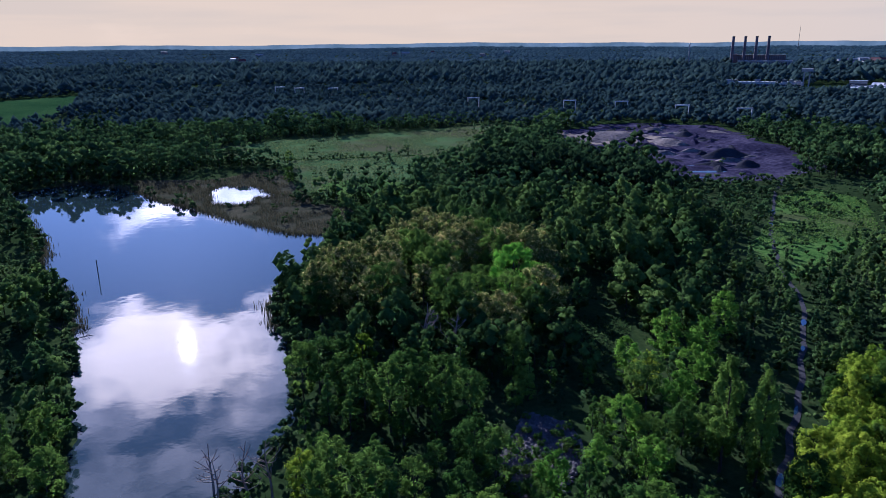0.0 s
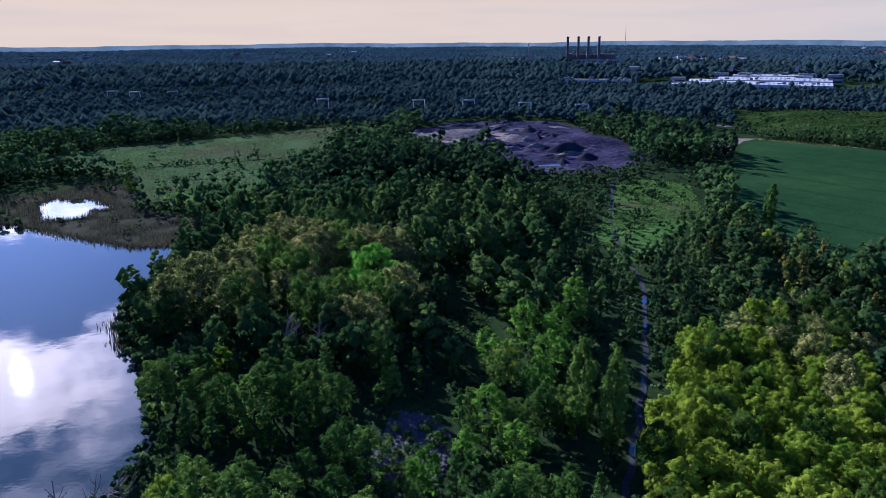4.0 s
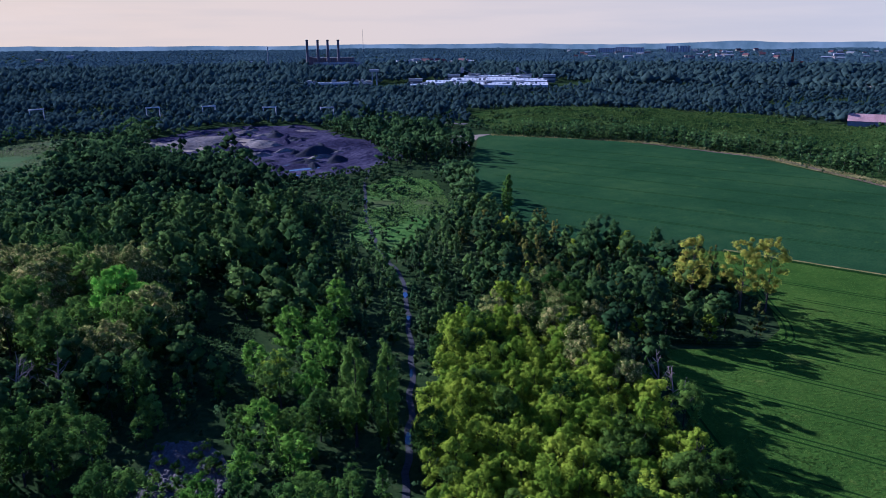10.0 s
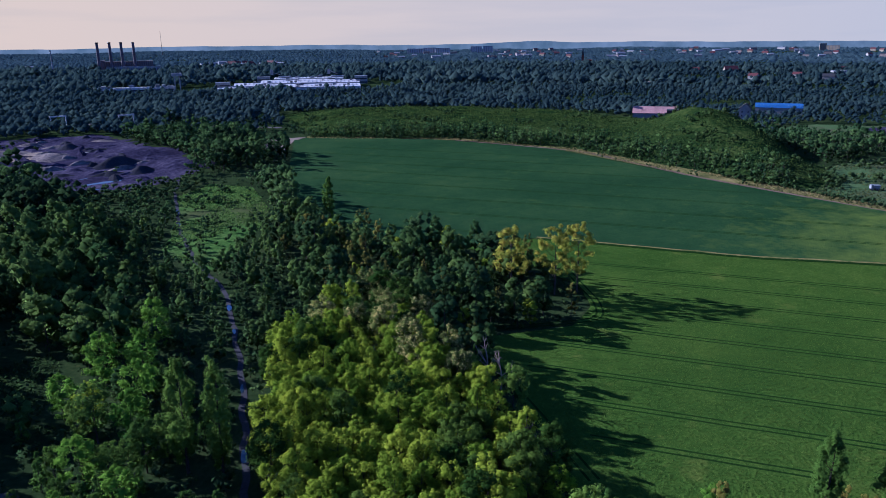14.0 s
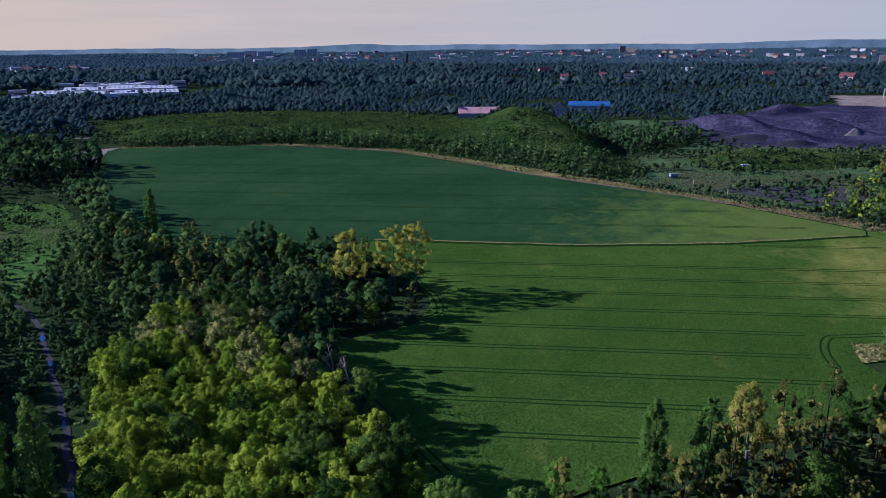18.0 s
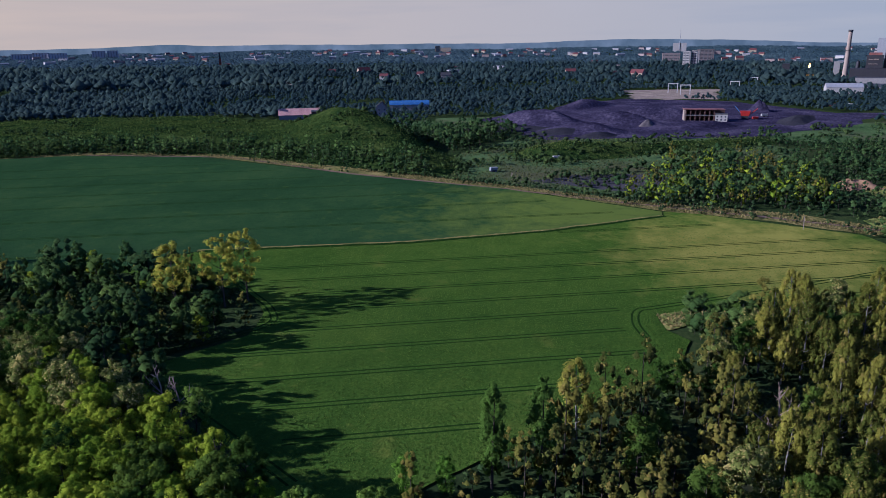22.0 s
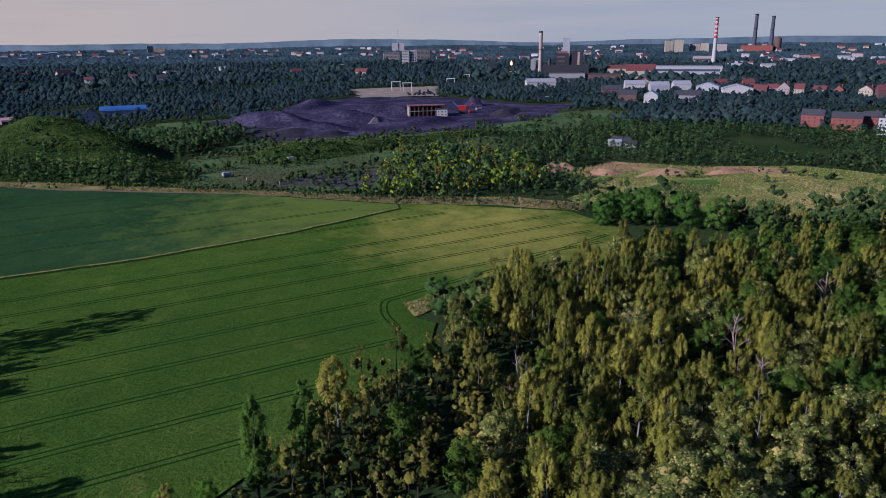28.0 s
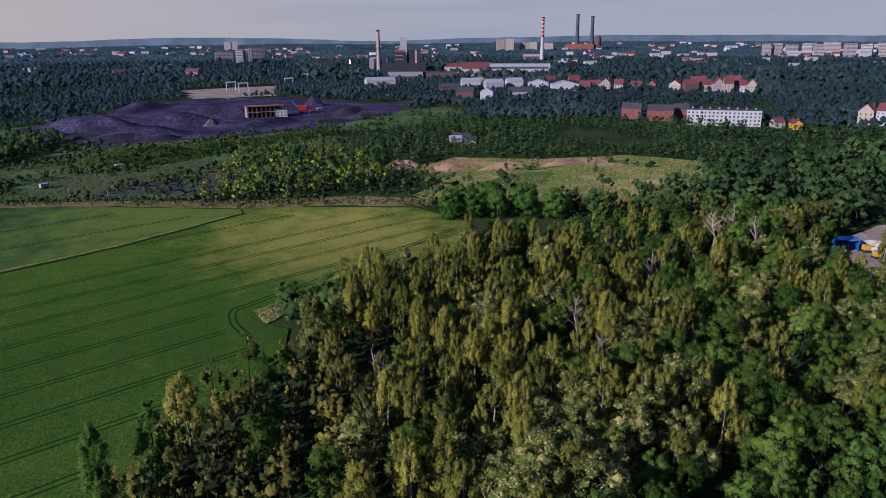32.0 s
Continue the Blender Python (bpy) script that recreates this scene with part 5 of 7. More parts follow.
# undergrowth under the near wood
ux, uy = spots(4.8, 78, 240, -42, 150, 44, 0.5)
ur = np.random.default_rng(45)
wx, wy = spots(8.0, 240, 520, -42, 150, 46, 0.5)
ux, uy = np.concatenate([ux, wx]), np.concatenate([uy, wy])
low = [mid_template(95 + k, "bush", 4, 4, 0.8) for k in range(3)]
many("undergrowth", low, ux, uy, np.zeros(len(ux)), ur.uniform(0.4, 1.0, len(ux)), ur.uniform(0, 1, len(ux)), M_WOODS, "dark undergrowth below the trees", "shrubs", ur)


# ---------------------------------------------------------------- field: wheel tracks, ditch, crop
def clipped_lines(step, first, last, spacing, headland):
    """Parallel lines over the field, cut off at the headland."""
    u, n = np.array([0.39, -0.921]), np.array([0.921, 0.39])
    for c in np.arange(first, last, spacing):
        s = np.arange(-260, 420, step)
        p = c * n + s[:, None] * u
        ok = inside(FIELD, p[:, 0], p[:, 1]) & (edge_gap(FIELD, p[:, 0], p[:, 1]) > headland) & (edge_gap(DITCH, p[:, 0], p[:, 1], False) > 4)
        run = []
        for q, o in zip(p, ok):
            if o:
                run.append(tuple(q))
            elif run:
                if len(run) > 5:
                    yield run
                run = []
        if len(run) > 5:
            yield run


DITCH = [(236, 165), (244, 145), (267, 86), (296, 35), (335, -15)]
LOOPS = [[(104, 58), (118, 82), (132, 105), (144.6, 119.4), (153.4, 114.2), (167.3, 103.9), (176.3, 100.3), (186.7, 107.2), (196, 118), (208, 132)],
         [(275, -98), (258, -74), (240, -49.2), (214.6, -11), (209.6, -4.2), (199, -3.6), (188, -7)]]


def wheel_tracks(line, seed):
    a = np.asarray(line)
    d = np.gradient(a, axis=0)
    d /= np.linalg.norm(d, axis=1)[:, None]
    s = np.column_stack([-d[:, 1], d[:, 0]])
    root = tagged(new("wheel_tracks"), "pair of dark wheel tracks through the wheat", "track", group="wheel tracks in the field", kind="structure")
    for side in (-0.95, 0.95):
        ob = ribbon("wheel_track", (a + s * side).tolist(), 0.6, 0.37, M_TRACK, "", "", 4.0, 0.12, seed)
        for key in ("category", "kind", "label"):
            if key in ob:
                del ob[key]
        ob.parent = root


track_lines = list(clipped_lines(4.0, 133.2, 268, 15.0, 9.0))
for k, run in enumerate(track_lines):
    wheel_tracks(run, k)
far_lines = [q for q in clipped_lines(6.0, 283.2, 520, 30.0, 12.0)]
for k, run in enumerate(far_lines):
    wheel_tracks(run, 40 + k)
for k, run in enumerate(LOOPS):
    fine = []
    for (x0, y0), (x1, y1), (x2, y2), (x3, y3) in zip([run[0]] + run[:-2], run[:-1], run[1:], run[2:] + [run[-1]]):
        for f in np.linspace(0, 1, 6, endpoint=False):
            h = [-0.5 * f ** 3 + f ** 2 - 0.5 * f, 1.5 * f ** 3 - 2.5 * f ** 2 + 1, -1.5 * f ** 3 + 2 * f ** 2 + 0.5 * f, 0.5 * f ** 3 - 0.5 * f ** 2]
            fine.append((h[0] * x0 + h[1] * x1 + h[2] * x2 + h[3] * x3, h[0] * y0 + h[1] * y1 + h[2] * y2 + h[3] * y3))
    wheel_tracks(fine, 90 + k)

ribbon("ditch_grass", DITCH, 3.6, 0.42, M_VERGE, "strip of dry grass along the field ditch", "ground", 4, 0.8)
# flat strip; the ditch's shaded side is put into its dark colour
ribbon("ditch_shadow_side", [(x - 0.9, y - 0.6) for x, y in DITCH], 2.5, 0.44, M_TRACK, "dark strip for the shaded side of the field ditch", "ditch", 4, 0.5)

# crop blades over the nearer part of the field, left out on the tracks
cr = np.random.default_rng(71)
cx, cy = cr.uniform(95, 320, 330000), cr.uniform(-110, 190, 330000)
ok = inside(NEARFIELD, cx, cy) & (np.hypot(cx, cy) < 310) & (cr.uniform(size=len(cx)) < np.clip(190 / np.hypot(cx, cy), 0, 1) ** 1.5)
cx, cy = cx[ok], cy[ok]
for line in track_lines + LOOPS:
    near = edge_gap(line, cx, cy, False)
    ok = (near < 0.35) | (near > 1.75)
    cx, cy = cx[ok], cy[ok]
k = len(cx)
ang, hgt, wid = cr.uniform(0, np.pi, k), cr.uniform(0.06, 0.2, k), cr.uniform(0.2, 0.5, k)
ex, ey = np.cos(ang) * wid / 2, np.sin(ang) * wid / 2
lx, ly = cr.normal(0, 0.12, k), cr.normal(0, 0.12, k)
v = np.stack([np.stack([cx - ex, cy - ey, np.full(k, 0.34)], -1), np.stack([cx + ex, cy + ey, np.full(k, 0.34)], -1), np.stack([cx + lx, cy + ly, 0.36 + hgt], -1)], 1).reshape(-1, 3)
M_BLADE = foliage("wheat_blades", (0.036, 0.07, 0.011), (0.085, 0.12, 0.02), joined=True, glow=0.72)
tagged(new("wheat", mesh_of("wheat", v, [np.arange(3 * k).reshape(-1, 3)], [M_BLADE], None, np.repeat(cr.uniform(0, 1, k), 3))), "standing green wheat of uneven height", "crop", kind="stuff")

# reeds along the shore
rr = np.random.default_rng(73)
rim = np.asarray(wavy(LAKE, 0.7, 2.2, 0))
rim = np.concatenate([rim[(rim[:, 1] > 190) & (rim[:, 0] > -215)], np.asarray(wavy(POND, 0.7, 1.5, 0))])
rim = np.repeat(rim, 10, 0) + rr.normal(0, 1.6, (len(rim) * 10, 2))
bx, by, _ = scatter(REEDS, 0.75, 74, 0.7, -0.15, 0.06)
dry = ~inside(POND, bx, by) & ~inside(LAKE, bx, by)
rim = np.concatenate([rim, np.column_stack([bx[dry], by[dry]])])
k = len(rim)
ang, hgt = rr.uniform(0, np.pi, k), rr.uniform(0.7, 2.2, k)
ex, ey = np.cos(ang) * 0.16, np.sin(ang) * 0.16
v = np.stack([np.column_stack([rim[:, 0] - ex, rim[:, 1] - ey, np.zeros(k)]), np.column_stack([rim[:, 0] + ex, rim[:, 1] + ey, np.zeros(k)]),
              np.column_stack([rim[:, 0] + rr.normal(0, 0.25, k), rim[:, 1] + rr.normal(0, 0.25, k), hgt])], 1).reshape(-1, 3)
M_REEDS = foliage("reed_blades", (0.024, 0.026, 0.014), (0.075, 0.066, 0.036), joined=True, glow=0.25)
tagged(new("reeds", mesh_of("reeds", v, [np.arange(3 * k).reshape(-1, 3)], [M_REEDS], None, np.repeat(rr.uniform(0, 1, k), 3))), "brown reeds along the lake shore", "reeds", kind="stuff")


# ---------------------------------------------------------------- heaps, puddles
def mound(name, x, y, rx, ry, h, material, label, turn=0.0, rough=0.18, flat=0.0, seed=0, category="heap"):
    """A heap of loose matter with an uneven outline."""
    rings, sides = 9, 28
    v = [(0, 0, h)]
    for i in range(1, rings + 1):
        f = i / rings
        for j in range(sides):
            a = 2 * math.pi * j / sides
            w = 1 + rough * (noise.noise(Vector((math.cos(a) * 1.4, math.sin(a) * 1.4, seed * 2.7))) + 0.5 * noise.noise(Vector((math.cos(a) * 4, math.sin(a) * 4, seed + 1.0))))
            z = h * (1 - smoothstep(flat, 1.0, f)) * (1 + rough * 0.8 * noise.noise(Vector((f * 3 * math.cos(a), f * 3 * math.sin(a), seed + 7.0))))
            v.append((rx * f * w * math.cos(a), ry * f * w * math.sin(a), z if i < rings else -0.3))
    t = [(0, 1 + j, 1 + (j + 1) % sides) for j in range(sides)]
    q = [(1 + i * sides + j, 1 + (i + 1) * sides + j, 1 + (i + 1) * sides + (j + 1) % sides, 1 + i * sides + (j + 1) % sides) for i in range(rings - 1) for j in range(sides)]
    ob = new(name, mesh_of(name, v, [np.array(t), np.array(q)], [material], smooth=True))
    ob.matrix_basis = pose(x, y, 0, 0, 0, turn)
    return tagged(ob, label, category)


M_SPOIL = surface("greyish_spoil", [(0.36, (0.05, 0.043, 0.045)), (0.5, (0.1, 0.085, 0.08)), (0.64, (0.17, 0.14, 0.12))], 0.06, 0.5, 0.95, 1.0, 0.8)
yr = np.random.default_rng(83)
x, y, _ = scatter(SLAG, 17.0, 84, 0.75)
for k, (a, b) in enumerate(zip(x, y)):
    if edge_gap(SLAG, np.array([a]), np.array([b]))[0] > 12:
        mound("slag_mound", a, b, yr.uniform(5, 15), yr.uniform(3, 8), yr.uniform(0.8, 2.6), (M_SLAG, M_COAL, M_SLAG, M_SPOIL)[k % 4], ("low violet-grey slag heap on the yard", "low black coal heap on the yard", "low violet-grey slag heap on the yard", "low greyish spoil heap on the yard")[k % 4], yr.uniform(0, 180), 0.5, 0.1, 120 + k)
x, y, r = scatter(SLAG, 9.0, 85, 0.5, 0.3, 0.04)
shrubs("yard_shrubs", x, y, np.zeros(len(x)), r.uniform(0.4, 1.0, len(x)), r, "green bushes growing on the slag yard", ("bush", "bush"))
for k, (x, y, rx, ry, h) in enumerate(((157, 519, 17, 11, 6), (204, 491, 24, 10, 6), (203, 452, 15, 8, 4), (214, 600, 14, 9, 4), (120, 520, 9, 6, 3))):
    mound("coal_mound", x, y, rx, ry, h, M_COAL, "black coal heap on the slag yard", 20 * k, seed=k)
mound("spoil_mound", 150, 600, 40, 26, 3.5, M_SPOIL, "flat pale spoil heap on the slag yard", 30, 0.3, 0.2, 9)
mound("spoil_mound", 185, 560, 24, 14, 2.8, M_SPOIL, "flat pale spoil heap on the slag yard", 80, 0.3, 0.2, 11)
mound("slag_bank", 235, 530, 30, 40, 4.5, M_SLAG, "long grey slag bank at the yard edge", 10, 0.3, 0.1, 12)
mound("slag_bank", 232, 460, 22, 30, 3.5, M_SLAG, "long grey slag bank at the yard edge", 25, 0.3, 0.1, 13)
M_PUDDLE = M_WATER
for k, (x, y, rx, ry) in enumerate(((170, 432, 12, 3.2), (158, 414, 4, 1.2), (103, 509, 5, 1.5), (155, 454, 3, 1), (167, 453.5, 2.5, 0.8), (215, 566, 5, 1.4))):
    sheet("puddle", [(x + rx * math.cos(a), y + ry * math.sin(a)) for a in np.linspace(0, 2 * np.pi, 10, endpoint=False)], 0.14, M_PUDDLE, "bright rain puddle on the slag yard", "puddle", 1.5, 0.8, seed=k)
for k, (t0, w, s) in enumerate(((0.17, 1.6, 4), (0.2, 1.0, 2), (0.5, 1.3, 3), (0.56, 0.9, 2), (0.68, 0.9, 2.5), (0.81, 1.0, 2.5))):
    a = np.asarray(PATH)
    f = t0 * (len(a) - 1)
    i = int(f)
    p, d = a[i] + (a[i + 1] - a[i]) * (f - i), (a[i + 1] - a[i]) / np.linalg.norm(a[i + 1] - a[i])
    c = [(p[0] + d[0] * s * math.cos(q) - d[1] * w * 0.5 * math.sin(q), p[1] + d[1] * s * math.cos(q) + d[0] * w * 0.5 * math.sin(q)) for q in np.linspace(0, 2 * np.pi, 10, endpoint=False)]
    sheet("puddle", c, 0.14, M_PUDDLE, "rain puddle in the ruts of the gravel path", "puddle", 1.0, 0.3, seed=k)

# heaps of the far slag works
for k, (x, y, rx, ry, h, m) in enumerate(((700, 92, 66, 40, 13, M_SLAG), (640, 42, 44, 28, 8, M_SLAG), (720, 20, 56, 36, 10, M_SLAG), (780, -20, 64, 30, 9, M_SLAG), (640, 110, 70, 14, 4, M_COAL),
                                          (625, 60, 40, 12, 5, M_COAL), (610, 30, 24, 9, 4, M_COAL), (690, -60, 50, 20, 5, M_SLAG), (847, -129, 14, 14, 12, M_SLAG), (880, 60, 60, 26, 8, M_SLAG), (760, -150, 60, 16, 4, M_COAL), (700, -10, 18, 8, 5, M_RUBBLE))):
    mound("slag_mound" if m is not M_COAL else "coal_mound", x, y, rx, ry, h, m, "large violet-grey slag heap in the works yard" if m is not M_COAL else "black coal heap at the works yard", 70 + 9 * k, 0.25, 0.05, 20 + k)
for k, (x, y, rx, ry, h) in enumerate(((425, -116, 9, 15, 3.6), (406, -138, 7, 14, 2.6), (400, -176, 5, 20, 2.8), (398, -212, 4, 18, 2.2))):
    mound("clay_bank", x, y, rx, ry, h, M_CLAY, "bare orange clay bank in dry grass", 6 * k, 0.6, 0.25, 50 + k, "bank")

# stones of the rubble patch
sr = np.random.default_rng(77)
x, y, _ = scatter(RUBBLE, 0.62, 78, 0.75)
base = np.array([(-1, -1, 0), (1, -1, 0), (1, 1, 0), (-1, 1, 0), (-0.6, -0.5, 1), (0.6, -0.6, 1), (0.5, 0.6, 1), (-0.5, 0.5, 1)], dtype=float)
quads = np.array([(4, 5, 6, 7), (0, 1, 5, 4), (1, 2, 6, 5), (2, 3, 7, 6), (3, 0, 4, 7)])
stone = [(base * np.array([0.5, 0.36, 0.4]) * sr.uniform(0.7, 1.2, (8, 1)), quads, np.zeros(5, int)) for k in range(4)]
many("rubble_stones", stone, x, y, np.full(len(x), 0.04), sr.uniform(0.35, 1.3, len(x)), sr.uniform(0, 1, len(x)), [M_RUBBLE], "loose grey stones among the bushes", "stones", sr)
x, y, _ = scatter(RUBBLE, 3.2, 79, 0.5)
for a, b in zip(x, y):
    plant("bush", a, b, sr.uniform(0.4, 0.9), 0, sr)


# ---------------------------------------------------------------- buildings
M_WHITE = plain("white_render", (0.19, 0.184, 0.178), 0.8)
M_PALE = plain("pale_sheet_metal", (0.15, 0.154, 0.165), 0.5)
M_GREY = plain("grey_concrete", (0.118, 0.114, 0.114), 0.85)
M_DARKSTEEL = plain("dark_sooty_steel", (0.018, 0.018, 0.022), 0.6, 0.3)
M_BRICK = plain("red_brick", (0.103, 0.033, 0.024), 0.9, 0, 0.3, 0.8)
M_DARKBRICK = plain("dark_brick", (0.051, 0.029, 0.026), 0.9, 0, 0.3, 0.8)
M_TILE = plain("red_roof_tiles", (0.064, 0.02, 0.02), 0.8, 0, 0.3, 0.8)
M_RUST = plain("rusty_red_sheet_roof", (0.1, 0.04, 0.034), 0.7, 0, 0.5, 0.12)
M_BLUE = plain("blue_sheet_roof", (0.028, 0.079, 0.197), 0.5)
M_BLUEWALL = plain("blue_painted_shed", (0.012, 0.063, 0.217), 0.5)
M_TAR = plain("dark_roofing_felt", (0.024, 0.024, 0.028), 0.9)
M_CREAM = plain("cream_render", (0.165, 0.142, 0.105), 0.85)
M_PINK = plain("pinkish_panel_wall", (0.15, 0.122, 0.114), 0.85)
M_YELLOW = plain("yellow_paint", (0.237, 0.138, 0.012), 0.5)
M_REDPAINT = plain("red_paint", (0.177, 0.012, 0.010), 0.5)
M_TAN = plain("tan_concrete_shaft", (0.166, 0.134, 0.110), 0.85)
M_ROOFWHITE = plain("white_roof_sheet", (0.3, 0.29, 0.285), 0.6)
M_SOOT = plain("blue_grey_sooty_shaft", (0.03, 0.034, 0.045), 0.85)
# dark brick, lightened to purple-grey to hold the haze of distance
M_STATION = plain("hazy_old_brick", (0.085, 0.066, 0.072), 0.9, 0, 0.3, 0.3)
M_PINKROOF = plain("faded_pink_sheet_roof", (0.3, 0.17, 0.15), 0.7, 0, 0.5, 0.12)
M_GLASS = plain("dark_window_glass", (0.03, 0.035, 0.045), 0.15, 0, 0.2)
M_FLAME, n, l, out = nodes_of("gas_flame")
e = n.new("ShaderNodeEmission")
e.inputs["Color"].default_value, e.inputs["Strength"].default_value = (1.0, 0.38, 0.06, 1), 5.0
l.new(e.outputs[0], out.inputs["Surface"])


def spot(bearing, distance):
    x, y = distance * math.sin(radians(bearing)), distance * math.cos(radians(bearing))
    return x, y, float(far_height(np.array(x), np.array(y)))


def add_box(bm, x, y, z, sx, sy, sz, taper=1.0):
    """A box on z, centred on x, y."""
    v = [bm.verts.new((x + a * sx / 2 * (taper if c else 1), y + b * sy / 2 * (taper if c else 1), z + c * sz)) for c in (0, 1) for a, b in ((-1, -1), (1, -1), (1, 1), (-1, 1))]
    for f in ((3, 2, 1, 0), (4, 5, 6, 7), (0, 1, 5, 4), (1, 2, 6, 5), (2, 3, 7, 6), (3, 0, 4, 7)):
        bm.faces.new([v[i] for i in f])


def box_part(name, mat, parent, *boxes, label=""):
    bm = bmesh.new()
    for b in boxes:
        add_box(bm, *b)
    return part(name, bm, mat, parent, label)


def gable_part(mat, parent, w, d, z, rise, over=0.4, name="roof", along="x", thick=0.35, x=0.0, y=0.0):
    """A pitched roof whose ridge runs along the wall, with thickness."""
    bm = bmesh.new()
    if along == "y":
        w, d = d, w
    sect = [(-d / 2 - over, 0), (0, rise), (d / 2 + over, 0), (d / 2 + over, thick), (0, rise + thick * 1.3), (-d / 2 - over, thick)]
    rows = []
    for e in (-1, 1):
        rows.append([bm.verts.new(((e * (w / 2 + over), a, z + b) if along == "x" else (a, e * (w / 2 + over), z + b))) for a, b in sect])
    for k in range(6):
        bm.faces.new((rows[0][k], rows[0][(k + 1) % 6], rows[1][(k + 1) % 6], rows[1][k]))
    for row in rows:
        bm.faces.new((row[0], row[1], row[4], row[5]))
        bm.faces.new((row[1], row[2], row[3], row[4]))
    bmesh.ops.recalc_face_normals(bm, faces=bm.faces)
    for v in bm.verts:
        v.co.x += x
        v.co.y += y
    return part(name, bm, mat, parent)


def gable_walls(mat, parent, w, d, h, rise, along="x", x=0.0, y=0.0):
    """Walls with pointed gable ends."""
    bm = bmesh.new()
    if along == "y":
        w, d = d, w
    sect = [(-d / 2, -0.4), (d / 2, -0.4), (d / 2, h), (0, h + rise), (-d / 2, h)]
    rows = []
    for e in (-1, 1):
        rows.append([bm.verts.new(((e * w / 2, a, b) if along == "x" else (a, e * w / 2, b))) for a, b in sect])
    for k in range(5):
        bm.faces.new((rows[0][k], rows[0][(k + 1) % 5], rows[1][(k + 1) % 5], rows[1][k]))
    for row in rows:
        bm.faces.new(row)
    bmesh.ops.recalc_face_normals(bm, faces=bm.faces)
    for v in bm.verts:
        v.co.x += x
        v.co.y += y
    return part("wall", bm, mat, parent)


WINDOW = {}


def add_windows(parent, w, h, y, cols, rows, ww=1.2, wh=1.5, z0=1.2, side=False):
    """Windows set 3 cm proud of a wall that faces the viewer's side; each its own part."""
    key = (round(ww, 2), round(wh, 2))
    if key not in WINDOW:
        bm = bmesh.new()
        add_box(bm, 0, 0, 0, ww, 0.06, wh)
        me = bpy.data.meshes.new("window")
        bm.to_mesh(me)
        bm.free()
        me.materials.append(M_GLASS)
        WINDOW[key] = me
    for i in range(cols):
        for j in range(rows):
            ob = new("window", WINDOW[key])
            ob.parent = parent
            px, pz = (i + 0.5) / cols * w - w / 2, z0 + j * (h - z0) / rows
            ob.matrix_basis = pose(px, y - 0.02, pz) if not side else pose(y, px, pz, 0, 0, 90)


def root_at(name, bearing, distance, label, category, turn=0.0, group=""):
    x, y, z = spot(bearing, distance)
    ob = tagged(new(name), label, category, group)
    ob.matrix_basis = pose(x, y, z, 0, 0, -bearing + turn)
    return ob


def house(bearing, distance, w, d, h, rise, wall, roof, label, turn=0.0, cols=5, rows=2, along="x", category="house", name="house", group="", chimney=True):
    o = root_at(name, bearing, distance, label, category, turn, group)
    gable_walls(wall, o, w, d, h, rise, along)
    top = gable_part(roof, o, w, d, h, rise, along=along)
    if cols:
        add_windows(o, w, h, -d / 2, cols, rows)
    if chimney:
        box_part("chimney", M_BRICK, top, (w * 0.25, d * 0.1, h + rise * 0.4, 0.9, 0.9, rise * 0.6 + 1.4))
    return o


def flat_block(name, bearing, distance, w, d, h, wall, roof, label, turn=0.0, cols=0, rows=0, category="building", group="", bands=0, ww=1.4, wh=1.5):
    o = root_at(name, bearing, distance, label, category, turn, group)
    box_part("wall", wall, o, (0, 0, -0.4, w, d, h + 0.4))
    box_part("roof", roof, o, (0, 0, h, w + 0.5, d + 0.5, 0.5))
    if cols:
        add_windows(o, w, h, -d / 2, cols, rows, ww, wh)
    for k in range(bands):
        box_part("window_band", M_GLASS, o, (0, -d / 2 - 0.03, 1.2 + k * (h - 1) / bands, w * 0.94, 0.1, (h - 1) / bands * 0.42))
    return o


def roof_of(o):
    return [c for c in o.children if c.name.startswith("roof")][0]


def lathe(name, mat, parent, profile, sides=16, label=""):
    """A turned body; profile: radius and height."""
    k = len(profile)
    a = np.linspace(0, 2 * np.pi, sides, endpoint=False)
    v = np.concatenate([np.column_stack([r * np.cos(a), r * np.sin(a), np.full(sides, z)]) for r, z in profile])
    q = [(i * sides + j, i * sides + (j + 1) % sides, (i + 1) * sides + (j + 1) % sides, (i + 1) * sides + j) for i in range(k - 1) for j in range(sides)]
    ob = new(name, mesh_of(name, v, [np.array(q)], [mat], smooth=True))
    ob.parent = parent
    if label:
        tagged(ob, label)
    return ob


def chimney(bearing, distance, h, r0, r1, mat, label, bands=(), group="", rim=M_DARKSTEEL):
    o = root_at("chimney", bearing, distance, label, "chimney", 0, group)
    shaft = lathe("shaft", mat, o, [(r0, -0.5), (r0 * 0.93, h * 0.15), (r1 * 1.1, h * 0.6), (r1, h - 3)])
    lathe("rim", rim, o, [(r1, h - 3.05), (r1 * 1.22, h - 2.6), (r1 * 1.22, h), (r1 * 0.8, h), (r1 * 0.8, h - 2)])
    for z0, z1 in bands:
        f = lambda z: np.interp(z, [0, h * 0.15, h * 0.6, h], [r0, r0 * 0.93, r1 * 1.1, r1]) + 0.05
        lathe("band", M_REDPAINT, shaft, [(f(z0), z0), (f(z1), z1)], label="red painted ring")
    lathe("platform", rim, shaft, [(r1 * 1.08, h * 0.62), (r1 * 1.6, h * 0.62), (r1 * 1.6, h * 0.62 + 0.5), (r1 * 1.08, h * 0.62 + 0.5)])
    return o


# power station
o = root_at("power_station", 24.4, 2093, "old dark brick power station with white lower hall", "power plant")
